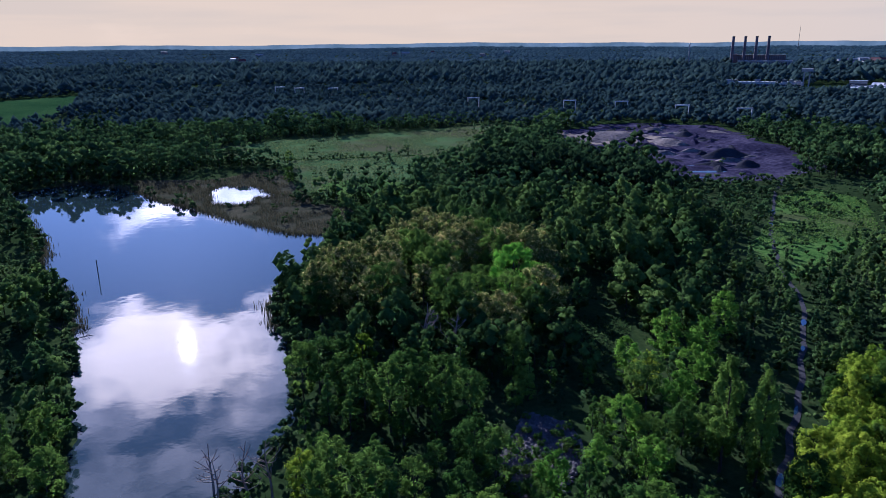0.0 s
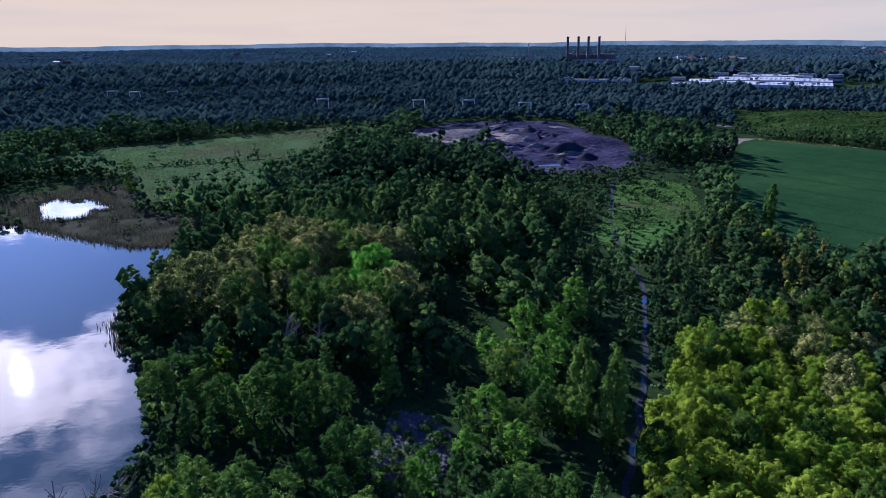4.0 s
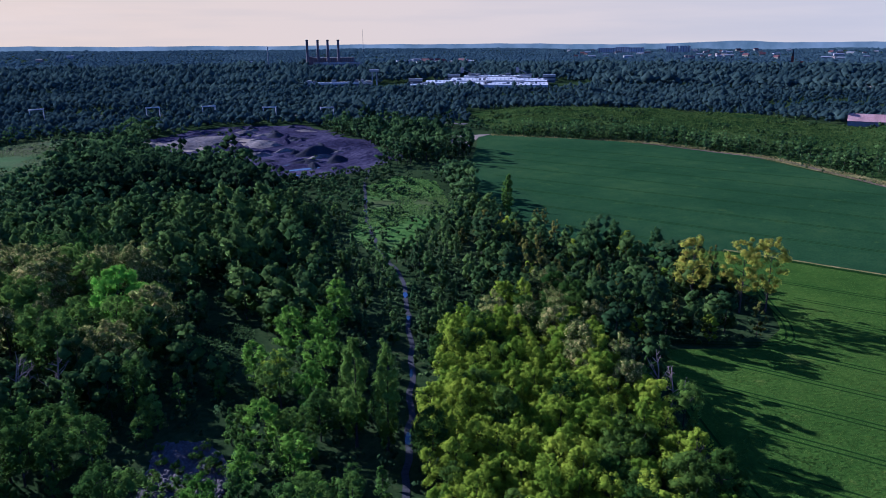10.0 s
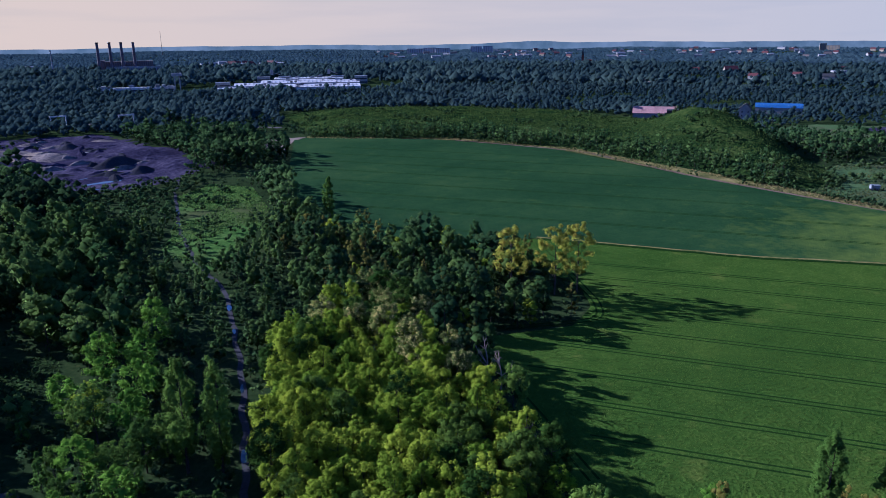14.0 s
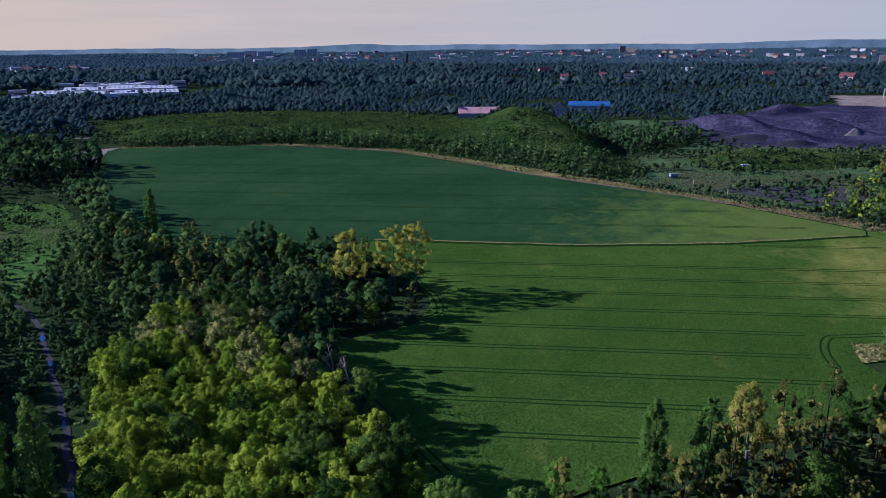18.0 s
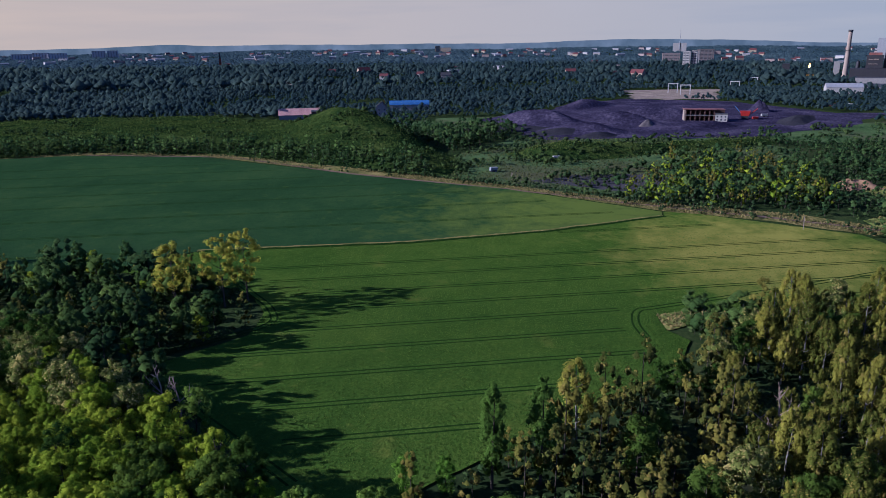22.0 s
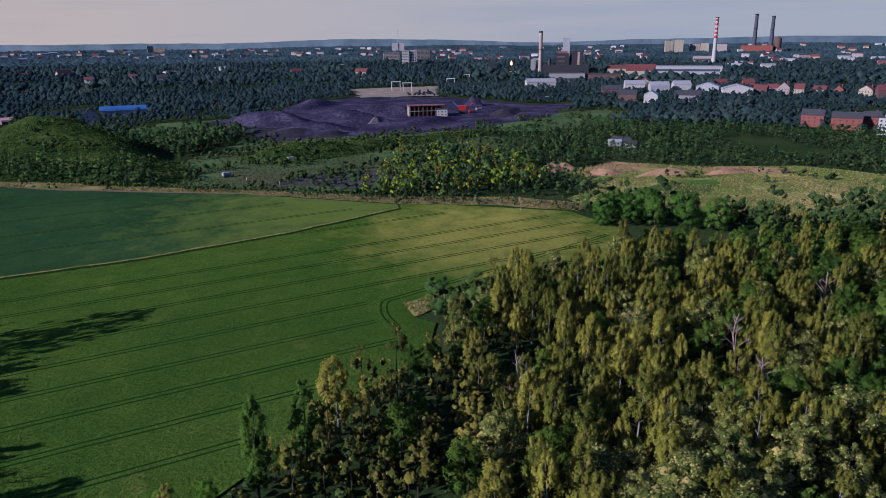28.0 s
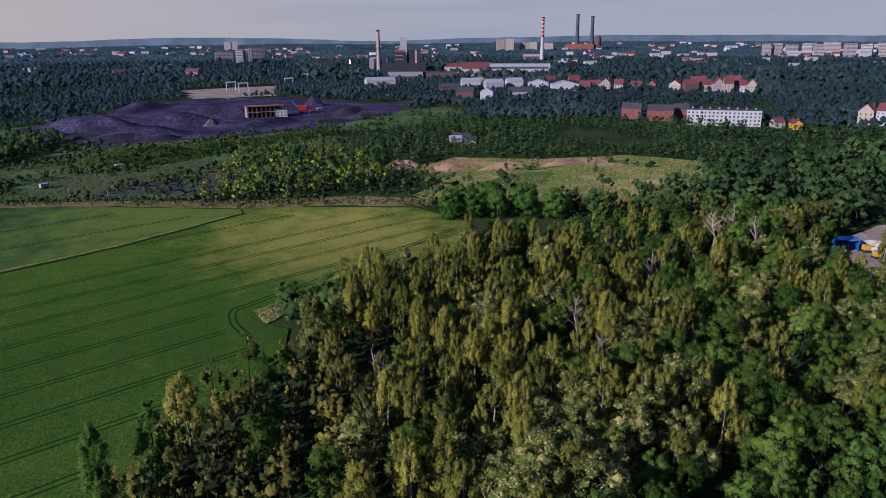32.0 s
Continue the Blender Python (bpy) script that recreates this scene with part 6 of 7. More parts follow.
box_part("main_hall", M_STATION, o, (-4, 20, -0.5, 118, 40, 33))
box_part("roof", M_TAR, o, (-4, 20, 32.5, 119, 41, 0.8))
box_part("end_tower", M_STATION, o, (-69, 12, -0.5, 14, 30, 36))
box_part("low_hall", M_WHITE, o, (6, -14, -0.5, 130, 24, 20))
box_part("low_roof", M_PALE, o, (6, -14, 19.5, 131, 25, 0.8))
for k in range(22):
    box_part("pilaster", M_TAN, o, (-60 + k * 5.3, -0.8, 20.3, 1.5, 1.6, 12))
    box_part("window_strip", M_GLASS, o, (-56 + k * 5.7, -26.05, 6, 2.6, 0.12, 10))
for b in (22.35, 23.15, 23.9, 24.7):
    chimney(b, 2080, 81, 4.4, 3.2, M_STATION, "tall dark brick power station chimney", group="power station chimneys")
flat_block("boiler_house", 17.9, 2291, 37, 18, 20, M_WHITE, M_PALE, "white box-shaped industrial building in far woods", bands=2)
chimney(19.4, 2278, 62, 2.2, 1.6, M_WHITE, "thin white chimney in far woods", rim=M_PALE)
chimney(19.05, 2229, 22, 2.6, 2.4, M_WHITE, "short white stack in far woods", rim=M_PALE)

# white factory: low halls side by side, with plant on their roofs
wr = np.random.default_rng(61)
for b, d, w, dep, h in ((24.4, 1330, 132, 14, 7), (31.2, 1235, 44, 40, 7), (32.6, 1300, 54, 90, 8), (34.7, 1228, 66, 80, 9), (34.9, 1345, 70, 100, 9.5), (37.4, 1222, 60, 76, 9), (37.6, 1345, 66, 110, 10), (39.7, 1228, 52, 80, 8.5), (39.9, 1340, 44, 90, 9), (37.0, 1440, 130, 50, 11)):
    o = flat_block("factory_hall", b, d, w, dep, h, M_ROOFWHITE, M_ROOFWHITE, "long low white factory hall with flat pale roof", bands=1, group="white factory halls")
    for k in range(int(w / 7)):
        box_part("roof_light", M_PALE, roof_of(o), (-w / 2 + 4 + k * 7, wr.uniform(-0.1, 0.1) * dep, h + 0.5, 2.2, dep * wr.uniform(0.3, 0.75), 0.5))
    for k in range(int(w / 14)):
        box_part("roof_plant", (M_GREY, M_WHITE, M_PALE)[k % 3], roof_of(o), (wr.uniform(-0.45, 0.45) * w, wr.uniform(-0.45, 0.45) * dep, h + 0.5, wr.uniform(3, 9), wr.uniform(3, 8), wr.uniform(1.5, 4)))
for b, d in ((33.6, 1440), (35.2, 1450), (39.2, 1440), (30.6, 1280), (41.0, 1420)):
    flat_block("factory_annex", b, d, 24, 14, 14, M_WHITE, M_PALE, "small pale annex on the factory yard", bands=2, group="factory annexes")
o = root_at("head_tower", 27.4, 1312, "white T-shaped hoist tower over the factory", "tower")
box_part("leg", M_WHITE, o, (-4, 0, -0.5, 2.2, 6, 26))
box_part("leg", M_WHITE, o, (4, 0, -0.5, 2.2, 6, 26))
box_part("head", M_WHITE, o, (0, 0, 25, 17, 9, 5))
for b, d, h in ((34.6, 1450, 22), (38.9, 1450, 24)):
    o = root_at("conveyor", b, d, "sloping white conveyor bridge on the factory roof", "conveyor")
    bm = bmesh.new()
    vs = [bm.verts.new((x, y, z)) for y in (-1.5, 1.5) for x, z in ((-9, h), (-7, h + 0.4), (9, 17), (6, 17))]
    bm.faces.new(vs[:4]), bm.faces.new(vs[4:][::-1])
    for k in range(4):
        bm.faces.new((vs[k], vs[4 + k], vs[4 + (k + 1) % 4], vs[(k + 1) % 4]))
    part("bridge", bm, M_WHITE, o)
    box_part("head", M_PALE, o, (-9, 0, 17, 6, 6, 10))

# signal gantries over the railway
for b, e in ((-19.68, 3.02), (-11.7, 3.63), (-10.22, 3.74), (-7.63, 3.79), (3.34, 4.69), (10.85, 4.89), (14.79, 4.93), (19.24, 5.14), (23.63, 5.27), (96.8, 3.4), (98.0, 3.1), (92.5, 3.6), (93.4, 3.7)):
    d = 70 / math.tan(radians(e))
    o = root_at("rail_gantry", b, d, "white steel signal gantry above the railway", "gantry", 10, "rail gantries")
    for x in (-6.5, 6.5):
        box_part("post", M_ROOFWHITE, o, (x, 0, -0.3, 0.9, 0.9, 13.5))
    box_part("beam", M_ROOFWHITE, o, (0, 0, 12.6, 14.8, 0.9, 1.2))
    box_part("lamp_arm", M_PALE, o, (5.5, 0, 13.8, 2.2, 0.3, 0.5))

# works sheds behind the heap
o = house(63.7, 765, 42, 16, 6, 6, M_PALE, M_PINKROOF, "long shed with rust-red and pink sheet roof", cols=0, name="works_shed", category="shed", chimney=False)
o = flat_block("brick_works", 65.2, 742, 15, 14, 11, M_DARKBRICK, M_TAR, "dark brick works building beside the rusty shed", cols=6, rows=3, ww=1.6, wh=2.2)
o = house(72.3, 852, 46, 16, 6.5, 4, M_WHITE, M_BLUE, "long works hall with bright blue sheet roof", cols=8, rows=1, name="blue_hall", category="hall", chimney=False)
for k in range(15):
    box_part("roof_rib", M_PALE, roof_of(o), (-21 + k * 3.0, -4.3, 8.9, 0.25, 7.0, 0.3))
house(70.1, 765, 11, 9, 12, 5, M_WHITE, M_TAR, "tall narrow pale gabled house by the heap", cols=2, rows=3, along="y")
house(75.2, 1416, 19, 12, 12, 5, M_WHITE, M_TAR, "white house among far dark trees", cols=4, rows=2)
mound("quarry_dump", *spot(63.4, 1441)[:2], 26, 105, 9, M_SPOIL, "pale quarry dump in far woods", -60, 0.4, 0.1, 60)
o = root_at("church", 58.3, 2317, "far church with thin pointed spire", "church")
box_part("nave", M_BRICK, o, (10, 0, -0.5, 26, 12, 16))
box_part("tower", M_BRICK, o, (-6, 0, -0.5, 7, 7, 30))
box_part("spire", M_TAR, o, (-6, 0, 29.4, 6.5, 6.5, 22, 0.05))

# ruined sorting plant
o = root_at("sorting_plant", 94.8, 752, "ruined open concrete sorting plant with rusty roof", "ruin", 8)
for k in range(7):
    for y in (-6, 6):
        box_part("column", M_DARKBRICK, o, (-19 + k * 5, y, -0.3, 1.1, 1.1, 17))
box_part("floor_slab", M_GREY, o, (-4, 0, 8, 33, 14, 0.8))
box_part("back_wall", M_DARKBRICK, o, (-4, 6.6, -0.3, 33, 0.5, 17))
box_part("side_wall", M_TAN, o, (-20, 0, -0.3, 2, 13, 16))
box_part("roof", M_RUST, o, (-4, 0, 17, 35, 15, 0.8))
box_part("annex", M_DARKBRICK, o, (16, 2, -0.3, 12, 12, 17))
box_part("annex_roof", M_RUST, o, (16, 2, 16.9, 13, 13, 0.6))
o.scale = (0.88, 0.88, 0.62)
flat_block("switch_house", 96.1, 745, 11, 8, 7, M_WHITE, M_TAR, "small white switch house beside the ruin", cols=3, rows=2)
o = root_at("crusher", 97.7, 773, "red and blue steel crusher with conveyor booms", "machine")
box_part("hopper", M_REDPAINT, o, (0, 0, 3, 7, 4, 5, 1.4))
box_part("frame", M_DARKSTEEL, o, (0, 0, -0.3, 6, 4, 3.4))
for x0, x1, z1, m in ((-2, -10, 12, M_BLUE), (3, 11, 10, M_REDPAINT), (-4, -8, 9, M_DARKSTEEL)):
    bm = bmesh.new()
    v = [bm.verts.new(p) for p in ((x0, -0.6, 3), (x1, -0.6, z1), (x1, 0.6, z1), (x0, 0.6, 3), (x0, -0.6, 4), (x1, -0.6, z1 + 0.9), (x1, 0.6, z1 + 0.9), (x0, 0.6, 4))]
    for f in ((3, 2, 1, 0), (4, 5, 6, 7), (0, 1, 5, 4), (1, 2, 6, 5), (2, 3, 7, 6), (3, 0, 4, 7)):
        bm.faces.new([v[i] for i in f])
    part("boom", bm, m, o)
for b, d, m, w in ((99.0, 800, M_WHITE, 7), (98.4, 770, M_REDPAINT, 6), (103.4, 945, M_REDPAINT, 12), (104.5, 955, M_WHITE, 10), (110.0, 545, M_PALE, 5), (84.0, 486, M_WHITE, 5), (79.0, 440, M_PALE, 5)):
    o = root_at("tipper_truck", b, d, "parked tipper truck on the works yard", "truck", 25)
    box_part("bed", m, o, (0.15 * w, 0, 1.2, w * 0.6, 2.5, 1.7, 1.08))
    box_part("cab", m, o, (-0.33 * w, 0, 0.8, w * 0.25, 2.4, 2.2, 0.92))
    box_part("chassis", M_DARKSTEEL, o, (0, 0, 0.6, w * 0.95, 1.2, 0.5))
    for x in (-0.32, 0.12, 0.32):
        for y in (-1, 1):
            wheel = lathe("wheel", M_TAR, o, [(0.02, -0.18), (0.5, -0.18), (0.5, 0.18), (0.02, 0.18)], 10)
            wheel.matrix_basis = pose(x * w, y, 0.5, 90)
            lathe("rim", M_PALE, wheel, [(0.02, -0.2), (0.26, -0.2), (0.26, 0.2), (0.02, 0.2)], 8)

# allotment sheds
for b, d, w, m in ((109.7, 545, 9, M_GREY), (110.3, 552, 12, M_PALE), (110.9, 540, 8, M_WHITE), (110.4, 560, 7, M_DARKBRICK), (109.9, 560, 8, M_BLUEWALL)):
    house(b, d, w, 6, 3.0, 1.6, m, M_PALE if m is M_GREY else M_TAR, "small patched shed with low pitched roof", (b * 71) % 40 - 20, 2, 1, name="garden_shed", category="shed", group="garden sheds", chimney=False)

# steelworks
chimney(103.75, 1392, 86, 4.6, 3.0, M_TAN, "tall pale brick chimney of the steelworks")
o = root_at("blast_furnace", 105.8, 1500, "dark sooty blast furnace with steel towers", "furnace")
box_part("casting_hall", M_DARKSTEEL, o, (-2, -18, -0.5, 88, 26, 22))
box_part("furnace_tower", M_DARKSTEEL, o, (-10, 0, -0.5, 26, 20, 44))
box_part("tower_top", M_RUST, o, (-10, 0, 43.5, 20, 15, 4))
box_part("stove_block", M_DARKSTEEL, o, (17, 4, -0.5, 26, 20, 48))
box_part("stove_stripe", M_TAN, o, (22, -6.1, 14, 4, 0.3, 32))
for x in (-16, -8):
    for z in (12, 20, 28, 36):
        box_part("gallery", M_TAN, o, (x, -10.4, z, 7, 0.8, 1.0))
    lathe("stove", M_DARKSTEEL, o, [(3.2, 0), (3.2, 30), (2.4, 33), (0.1, 34.5)]).matrix_basis = pose(x * 2.2, -6, 0)
o = root_at("ore_hoist", 103.2, 1500, "grey skip hoist tower of the steelworks", "tower")
box_part("shaft", M_GREY, o, (0, 0, -0.5, 10, 9, 33))
o = root_at("coke_bridge", 100.9, 1460, "low dark coke loading bridge with yellow beam", "bridge")
box_part("beam", M_YELLOW, o, (0, 0, 9, 60, 2, 1.6))
for k in range(6):
    box_part("pier", M_DARKSTEEL, o, (-27 + k * 11, 0, -0.3, 2, 3, 9.5))
box_part("tower", M_DARKSTEEL, o, (-22, 2, -0.3, 12, 10, 30))
lathe("flare_stack", M_DARKSTEEL, o, [(0.6, 0), (0.5, 22)], 8).matrix_basis = pose(16, 0, 0)
lathe("flame", M_FLAME, o, [(0.3, 22), (1.7, 24), (1.3, 27), (0.1, 31)], 8, label="small orange gas flame").matrix_basis = pose(16, 0, 0)
flat_block("water_tower", 105.7, 2650, 24, 20, 66, M_PALE, M_PALE, "tall pale twin-tower block on the skyline", category="tower")
house(103.8, 1150, 46, 18, 9, 5, M_WHITE, M_PALE, "pale arched warehouse by the steelworks", cols=0, name="warehouse", category="warehouse", chimney=False, turn=12)
flat_block("rolling_hall", 105.8, 1296, 62, 26, 15, M_GREY, M_TAR, "long dark rolling hall", bands=1, category="hall")
flat_block("rolling_hall", 108.3, 1300, 70, 26, 13, M_DARKBRICK, M_TAR, "long dark rolling hall", bands=1, category="hall")
house(111.3, 1407, 52, 24, 14, 11, M_CREAM, M_TILE, "large hall with steep red roof", cols=0, name="red_hall", category="hall", chimney=False)
house(109.6, 1494, 40, 20, 14, 6, M_CREAM, M_TILE, "cream hall with low red roof", cols=0, name="red_hall", category="hall", chimney=False)
flat_block("long_hall", 114.6, 1467, 125, 26, 20, M_PALE, M_GREY, "very long pale works hall", bands=2, category="hall")
for b, d, w, h, m in ((110.9, 1090, 28, 10, M_WHITE), (112.7, 1064, 26, 10, M_PALE), (114.3, 1090, 24, 10, M_WHITE), (118.2, 1045, 38, 9, M_WHITE), (116.2, 1075, 30, 9, M_PALE), (112.2, 911, 16, 9, M_WHITE), (109.2, 1010, 26, 8, M_DARKBRICK), (114.8, 930, 30, 8, M_GREY), (110.5, 930, 22, 8, M_DARKBRICK)):
    house(b, d, w, 17, h, 5, m, M_PALE if m in (M_WHITE, M_PALE) else M_TAR, "pale metal warehouse with low pitched roof" if m is not M_DARKBRICK else "dark brick workshop with felt roof", turn=(b * 37) % 30 - 15, cols=int(w / 5), rows=1, name="warehouse", category="warehouse", group="warehouses by the steelworks", chimney=False, along="y" if int(d) % 2 else "x")
chimney(116.4, 1973, 117, 6.0, 3.6, M_WHITE, "tall white chimney with red rings", [(67 + 10 * k, 72 + 10 * k) for k in range(5)])
flat_block("boiler_hall", 115.6, 1985, 44, 24, 24, M_PINK, M_TAR, "pinkish boiler hall at the chimney's foot", bands=2)
for b, h in ((119.0, 149), (120.1, 140)):
    chimney(b, 3300, h, 9.5, 6.6, M_SOOT, "massive dark chimney on the skyline", group="twin dark chimneys")
lathe("cooling_drum", M_DARKBRICK, root_at("cooling_tower", 120.55, 3300, "dark squat cooling tower on the skyline", "tower"), [(17, 0), (13, 30), (14, 50), (9, 58), (0.2, 60)])
flat_block("chimney_house", 119.2, 3280, 120, 40, 26, M_BRICK, M_TILE, "red brick boiler house below dark chimneys")

# flats
FLATS = [(92.2, 2205, 48, 33, M_PINK), (93.3, 2011, 16, 42, M_WHITE), (93.85, 2015, 14, 43, M_WHITE), (94.6, 2455, 48, 38, M_PINK), (113.2, 3300, 34, 48, M_CREAM), (113.9, 3250, 36, 52, M_CREAM), (115.0, 3300, 40, 34, M_CREAM),
         (115.7, 3300, 34, 36, M_CREAM), (116.9, 3300, 40, 32, M_PINK), (132.4, 2500, 26, 40, M_PINK), (133.1, 2520, 26, 41, M_PINK), (134.0, 2500, 34, 37, M_PINK), (135.0, 2520, 28, 40, M_WHITE), (135.7, 2500, 30, 38, M_PINK),
         (136.5, 2700, 50, 42, M_CREAM), (134.6, 2350, 70, 22, M_WHITE), (137.6, 2500, 34, 40, M_PINK), (138.6, 2480, 30, 38, M_WHITE), (139.6, 2520, 36, 42, M_CREAM), (140.6, 2450, 50, 24, M_PINK), (141.5, 2500, 34, 40, M_PINK),
         (50.0, 3900, 60, 34, M_ROOFWHITE), (50.9, 3900, 50, 35, M_ROOFWHITE), (45.3, 3900, 90, 27, M_ROOFWHITE), (46.4, 3950, 70, 30, M_ROOFWHITE), (47.4, 3900, 80, 28, M_ROOFWHITE), (74.6, 3900, 28, 36, M_CREAM), (75.2, 3950, 60, 26, M_CREAM)]
for b, d, w, h, m in FLATS:
    o = flat_block("apartment_block", b, d, w, 14, h, m, M_TAR, "tall panel-built apartment block far off in trees", turn=(b * 53) % 24 - 12, bands=max(4, int(h / 4)) if d < 3000 else 0, group="far apartment blocks")
    for k in range(max(2, int(w / 12))):
        box_part("stairwell", M_GREY, o, (-w / 2 + 6 + k * 12, -7.1, 0, 2.4, 0.5, h))

# houses by the wood's edge
o = flat_block("slab_block", 130.0, 678, 61, 11, 13.5, M_WHITE, M_TAR, "long white four-storey block with dark flat roof", cols=18, rows=4, category="apartment block", turn=4)
for k in range(8):
    box_part("vent", M_GREY, roof_of(o), (-26 + k * 7.4, 1, 14, 1.4, 1.4, 1.6))
for b, d, w, t in ((127.0, 712, 13, 6), (125.5, 698, 23, 3), (123.4, 712, 18, -6)):
    house(b, d, w, 11, 10, 4.5, M_BRICK, M_TAR, "red brick tenement house with dark roof", t, max(3, int(w / 4)), 3, group="brick tenements")
HOMES = [(126.5, 1050, 20, 12, 7, M_CREAM), (127.5, 1040, 22, 13, 8, M_DARKBRICK), (128.5, 1056, 20, 12, 8, M_CREAM), (129.4, 1040, 16, 15, 9, M_PINK), (130.1, 1025, 14, 17, 10, M_CREAM), (130.9, 1040, 18, 13, 8, M_WHITE), (131.7, 1030, 15, 15, 9, M_CREAM),
         (128.0, 1100, 24, 13, 9, M_PINK), (130.5, 1100, 22, 15, 9, M_BRICK), (121.3, 1045, 16, 14, 8, M_PINK), (122.3, 1040, 14, 12, 8, M_CREAM), (123.6, 1060, 18, 10, 6, M_CREAM), (124.8, 1075, 12, 10, 6, M_BRICK), (119.8, 1060, 20, 10, 6, M_DARKBRICK), (120.6, 1075, 18, 10, 6, M_PINK),
         (139.3, 735, 15, 14, 8, M_CREAM), (140.3, 728, 12, 16, 8, M_WHITE), (133.7, 676, 10, 6, 4, M_CREAM), (134.9, 670, 9, 6, 4, M_YELLOW), (117.0, 1180, 22, 10, 6, M_BRICK), (118.9, 1190, 20, 10, 6, M_BRICK), (111.6, 1180, 20, 10, 6, M_CREAM)]
for k, (b, d, w, h, rise, m) in enumerate(HOMES):
    house(b, d, w * 0.85, 11, h * 0.8, rise * 0.8, m, M_TILE, "town house with steep red tiled roof", (k * 47) % 50 - 25, max(2, int(w / 4)), max(2, int(h / 4)), "x" if k % 3 else "y", group="red-roofed houses")

# far town roofs
tr = np.random.default_rng(91)
TOWN = []
for a0, a1, d0, d1, count in ((29, 35, 2350, 2700, 30), (42, 58, 3000, 4300, 40), (60, 92, 3000, 4300, 84), (94, 112, 2300, 4200, 44), (117, 145, 1700, 4200, 90), (84, 90, 1400, 2200, 7), (66, 82, 1300, 2200, 7), (-20, 8, 2400, 4000, 10)):
    for _ in range(count):
        TOWN.append((tr.uniform(a0, a1), tr.uniform(d0, d1)))
protos = []
for k, (wall, roof, w, h, rise) in enumerate(((M_WHITE, M_TILE, 18, 9, 5), (M_CREAM, M_TILE, 24, 11, 6), (M_PINK, M_TAR, 30, 14, 2), (M_WHITE, M_PALE, 36, 9, 3), (M_WHITE, M_PALE, 26, 12, 2))):
    b, d = TOWN.pop()
    protos.append(house(b, d, w, 13, h, rise, wall, roof, ("small far house with red roof", "far cream tenement with red roof", "far pinkish block with dark roof", "far white hall with pale roof", "far pale block with light roof")[k], 0, 0, 0, name="town_house", group="far town houses"))
for b, d in TOWN:
    x, y, z = spot(b, d)
    copy_thing(protos[int(tr.integers(0, 5))], pose(x, y, z, 0, 0, -b + tr.uniform(-40, 40)) @ Matrix.Scale(tr.uniform(0.7, 1.15), 4))
o = root_at("radio_mast", 92.75, 3600, "thin far radio mast on the skyline", "mast")
lathe("pole", M_PALE, o, [(1.6, 0), (0.9, 60), (0.4, 105)], 8)
flat_block("mast_house", 92.75, 3610, 60, 18, 42, M_WHITE, M_PALE, "white block below the radio mast")
o = root_at("radio_mast", 26.6, 3900, "thin far radio mast on the skyline", "mast")
lathe("pole", M_DARKSTEEL, o, [(1.6, 0), (0.9, 60), (0.4, 118)], 8)
o = root_at("lattice_pylon", -16.4, 2100, "grey lattice power pylon in far woods", "pylon")
for sx in (-1, 1):
    for sy in (-1, 1):
        v, q = tube([(sx * 6, sy * 6, 0), (sx * 1.2, sy * 1.2, 34), (sx * 0.4, sy * 0.4, 52)], [0.5, 0.4, 0.3], 4)
        leg = new("leg", mesh_of("leg", v, [q], [M_DARKSTEEL]))
        leg.parent = o
for z, w in ((36, 20), (43, 15)):
    box_part("cross_arm", M_DARKSTEEL, o, (0, 0, z, w, 1, 1))

# building site in the clearing
o = root_at("site_shed", 139.2, 300, "bright blue open-fronted steel shed", "shed", 15)
box_part("back_wall", M_BLUEWALL, o, (0, 2.4, -0.1, 8, 0.2, 4.4))
box_part("side_wall", M_BLUEWALL, o, (-3.9, 0, -0.1, 0.2, 5, 4.4))
box_part("side_wall", M_BLUEWALL, o, (3.9, 0, -0.1, 0.2, 5, 4.4))
box_part("roof", M_BLUE, o, (0, 0, 4.3, 8.6, 5.8, 0.25))
for b, d, m in ((140.6, 300, M_YELLOW), (141.3, 293, M_YELLOW)):
    o = root_at("excavator", b, d, "yellow excavator parked on the sandy site", "excavator", 30)
    box_part("cab", m, o, (-0.4, 0, 1.1, 2.6, 2.2, 1.8, 0.9))
    box_part("crawler", M_DARKSTEEL, o, (0, -0.95, 0, 3.4, 0.6, 1.0))
    box_part("crawler", M_DARKSTEEL, o, (0, 0.95, 0, 3.4, 0.6, 1.0))
    v, q = tube([(1.0, 0, 2.0), (3.2, 0, 4.2), (5.2, 0, 2.6), (5.4, 0, 0.8)], [0.35, 0.28, 0.22, 0.15], 6)
    arm = new("arm", mesh_of("arm", v, [q], [m]))
    arm.parent = o
o = root_at("container", 138.8, 290, "grey site container on pale sand", "container", 20)
box_part("body", M_PALE, o, (0, 0, 0.1, 5, 2.4, 2.5))
box_part("door", M_GREY, o, (1.2, -1.22, 0.2, 0.9, 0.06, 2.0))
o = root_at("ring_tank", 140.9, 305, "low white ring-shaped concrete tank", "tank")
lathe("wall", M_WHITE, o, [(5.5, -0.2), (5.5, 2.4), (5.0, 2.4), (5.0, -0.2)], 24)
o = root_at("foundation_slab", 140.2, 266, "pinkish concrete foundation slab with beams", "foundation", 20)
box_part("slab", M_PINK, o, (0, 0, -0.1, 22, 12, 0.35))
for k in range(4):
    box_part("beam", M_TAR, o, (-8 + k * 5.4, 0, 0.26, 0.5, 12, 0.3))


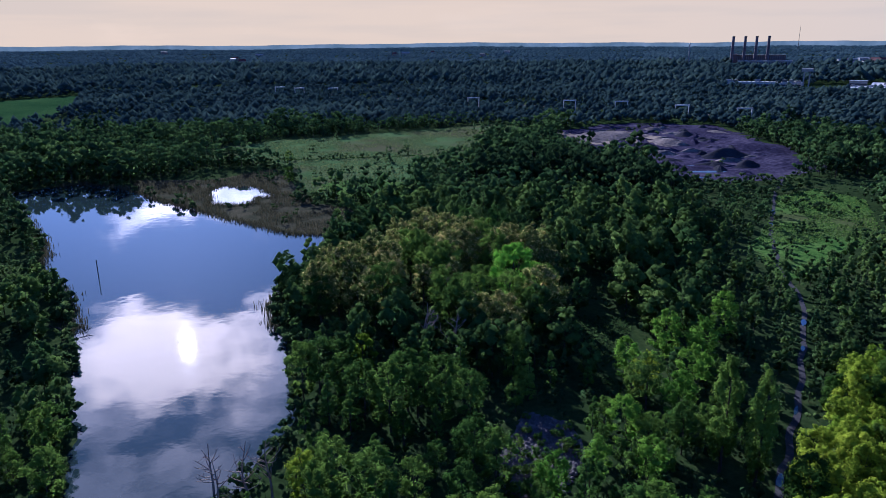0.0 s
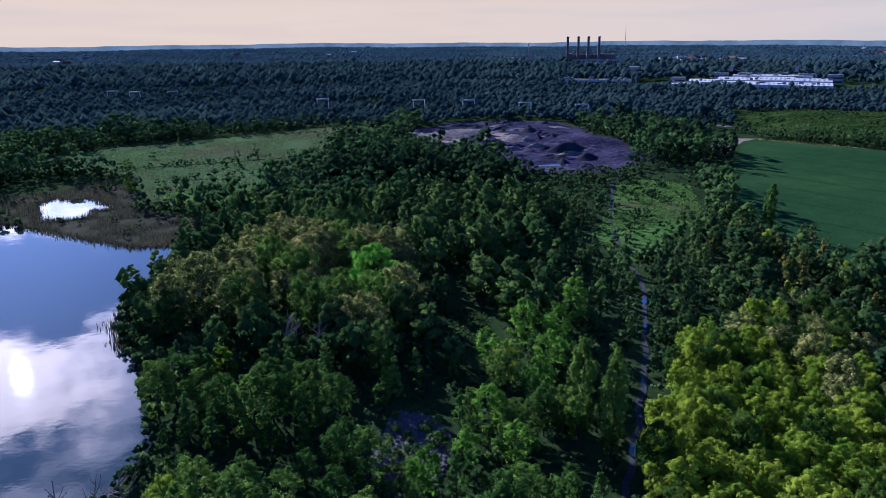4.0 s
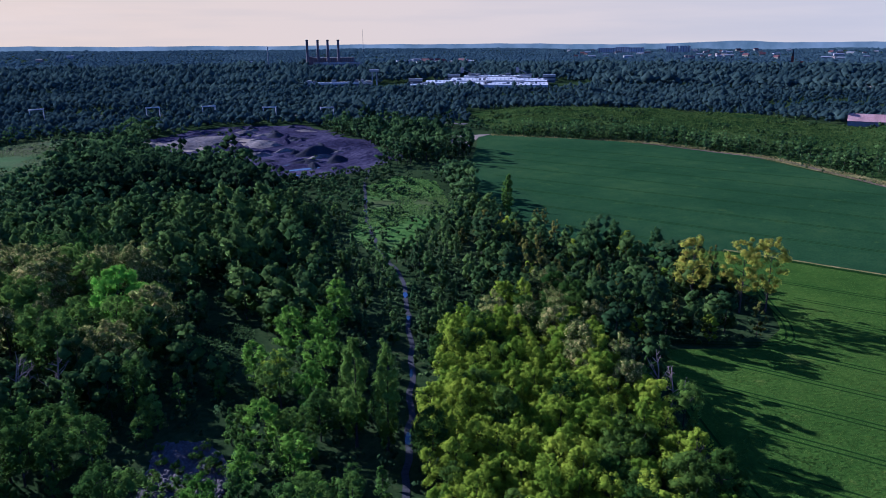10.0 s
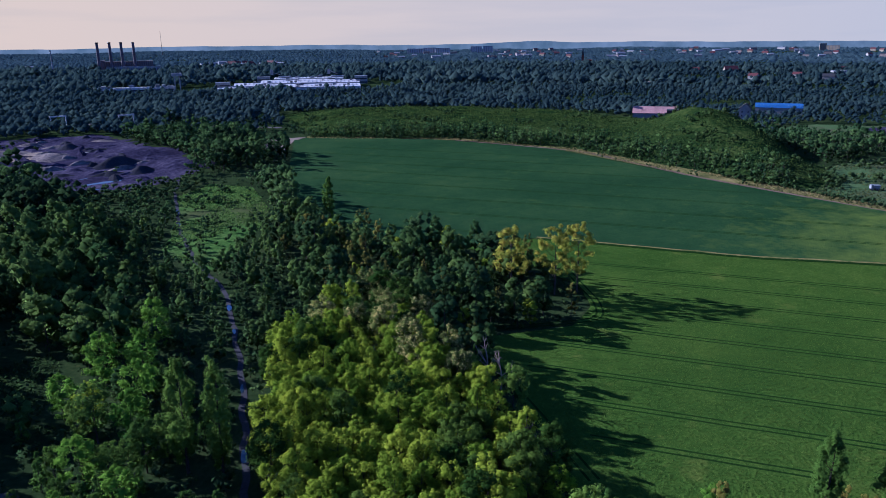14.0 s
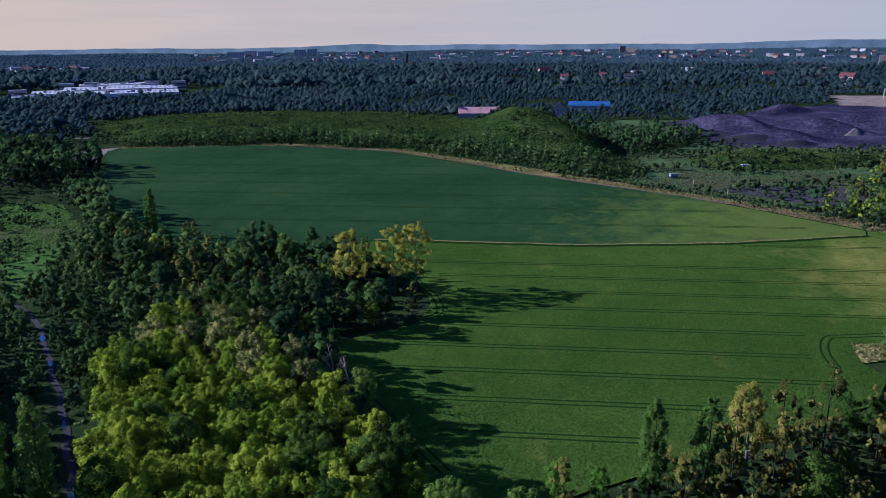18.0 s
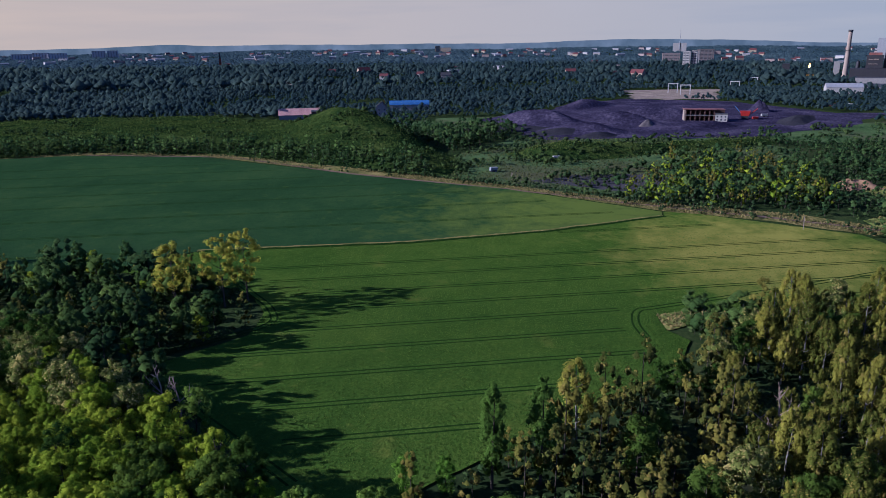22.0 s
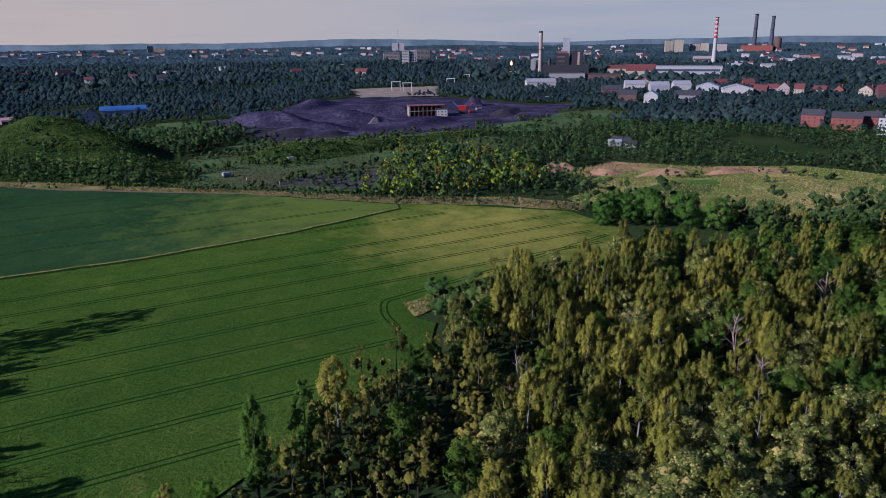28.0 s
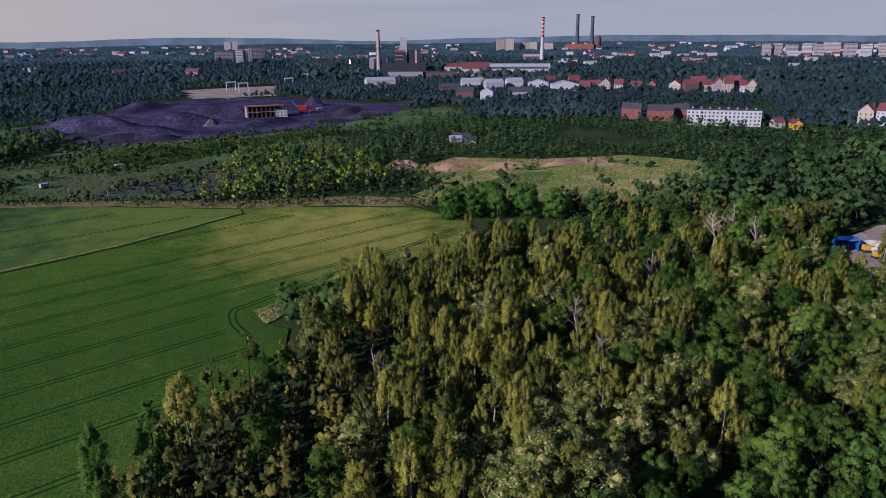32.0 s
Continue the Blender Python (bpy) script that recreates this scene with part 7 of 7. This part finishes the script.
# ---------------------------------------------------------------- dead trees, branches, posts
def dead_tree(x, y, h, seed, label="bare dead tree with bleached branches", lean=(0, 0), spread=0.45, mat=M_DEADWOOD, z=0.0):
    r = np.random.default_rng(seed)
    o = tagged(new("dead_tree"), label, "tree", "dead trees")
    o.matrix_basis = pose(x, y, z, lean[0], lean[1], r.uniform(0, 360))
    zz = np.linspace(-0.3, h, 7)
    line = np.column_stack([0.03 * h * np.sin(zz * 0.5 + seed), 0.03 * h * np.cos(zz * 0.4), zz])
    v, q = tube(line, np.linspace(0.024 * h, 0.004 * h, 7), 7)
    t = new("trunk", mesh_of("trunk", v, [q], [mat], smooth=True))
    t.parent = o
    for k in range(11):
        f = r.uniform(0.3, 0.92)
        b = np.array([np.interp(f * h, zz, line[:, 0]), np.interp(f * h, zz, line[:, 1]), f * h])
        a, ln = r.uniform(0, 6.3), spread * h * (1.1 - f) * r.uniform(0.6, 1.2)
        e = b + np.array([math.cos(a) * ln, math.sin(a) * ln, ln * r.uniform(0.5, 1.1)])
        m = (b + e) / 2 + r.normal(0, 0.05 * ln, 3)
        pieces = [tube([b, m, e], [0.009 * h, 0.006 * h, 0.0018 * h], 5)]
        for _ in range(3):
            s = m + (e - m) * r.uniform(0, 0.8)
            pieces.append(tube([s, s + r.normal(0, 0.16 * ln, 3) + np.array([0, 0, 0.18 * ln])], [0.004 * h, 0.0015 * h], 4))
        v, q = merged(pieces)
        c = new("branch", mesh_of("branch", v, [q], [mat]))
        c.parent = t
    return o


for k, (x, y, h) in enumerate(((149, -86, 16), (199, -168, 20), (204, -180, 21), (190, -178, 19), (175, -126, 16), (118, 96, 14), (116, 90, 13), (98, 70, 12), (-33, 108, 14), (-37, 104, 13), (-30, 112, 12), (-40, 111, 12), (-2, 172, 15), (6, 170, 14), (-86, 120, 12), (136, -30, 16), (160, -66, 15), (126, -80, 16))):
    dead_tree(x, y, h, 200 + k)
for k, (x, y, a) in enumerate(((-105, 190, 80), (-103, 184, 82), (-92, 164, 84), (-41, 182, 82), (-96, 176, 80))):
    dead_tree(x, y, 9, 300 + k, "fallen bare branch lying in the lake", (a, 20 * k), 0.4, M_BARK, 0.3)
o = tagged(new("mooring_post"), "dark wooden post standing in the water", "post")
o.matrix_basis = pose(-118, 240, 0)
lathe("pole", M_BARK, o, [(0.18, -0.3), (0.15, 6.5), (0.01, 6.6)], 8)
for b, d, h in ((83.0, 393, 4.5), (102.5, 330, 6), (80.5, 410, 5)):
    o = root_at("field_post", b, d, "weathered wooden post beside the dirt track", "post")
    lathe("pole", M_TAN, o, [(0.16, -0.2), (0.12, h), (0.01, h + 0.05)], 8)
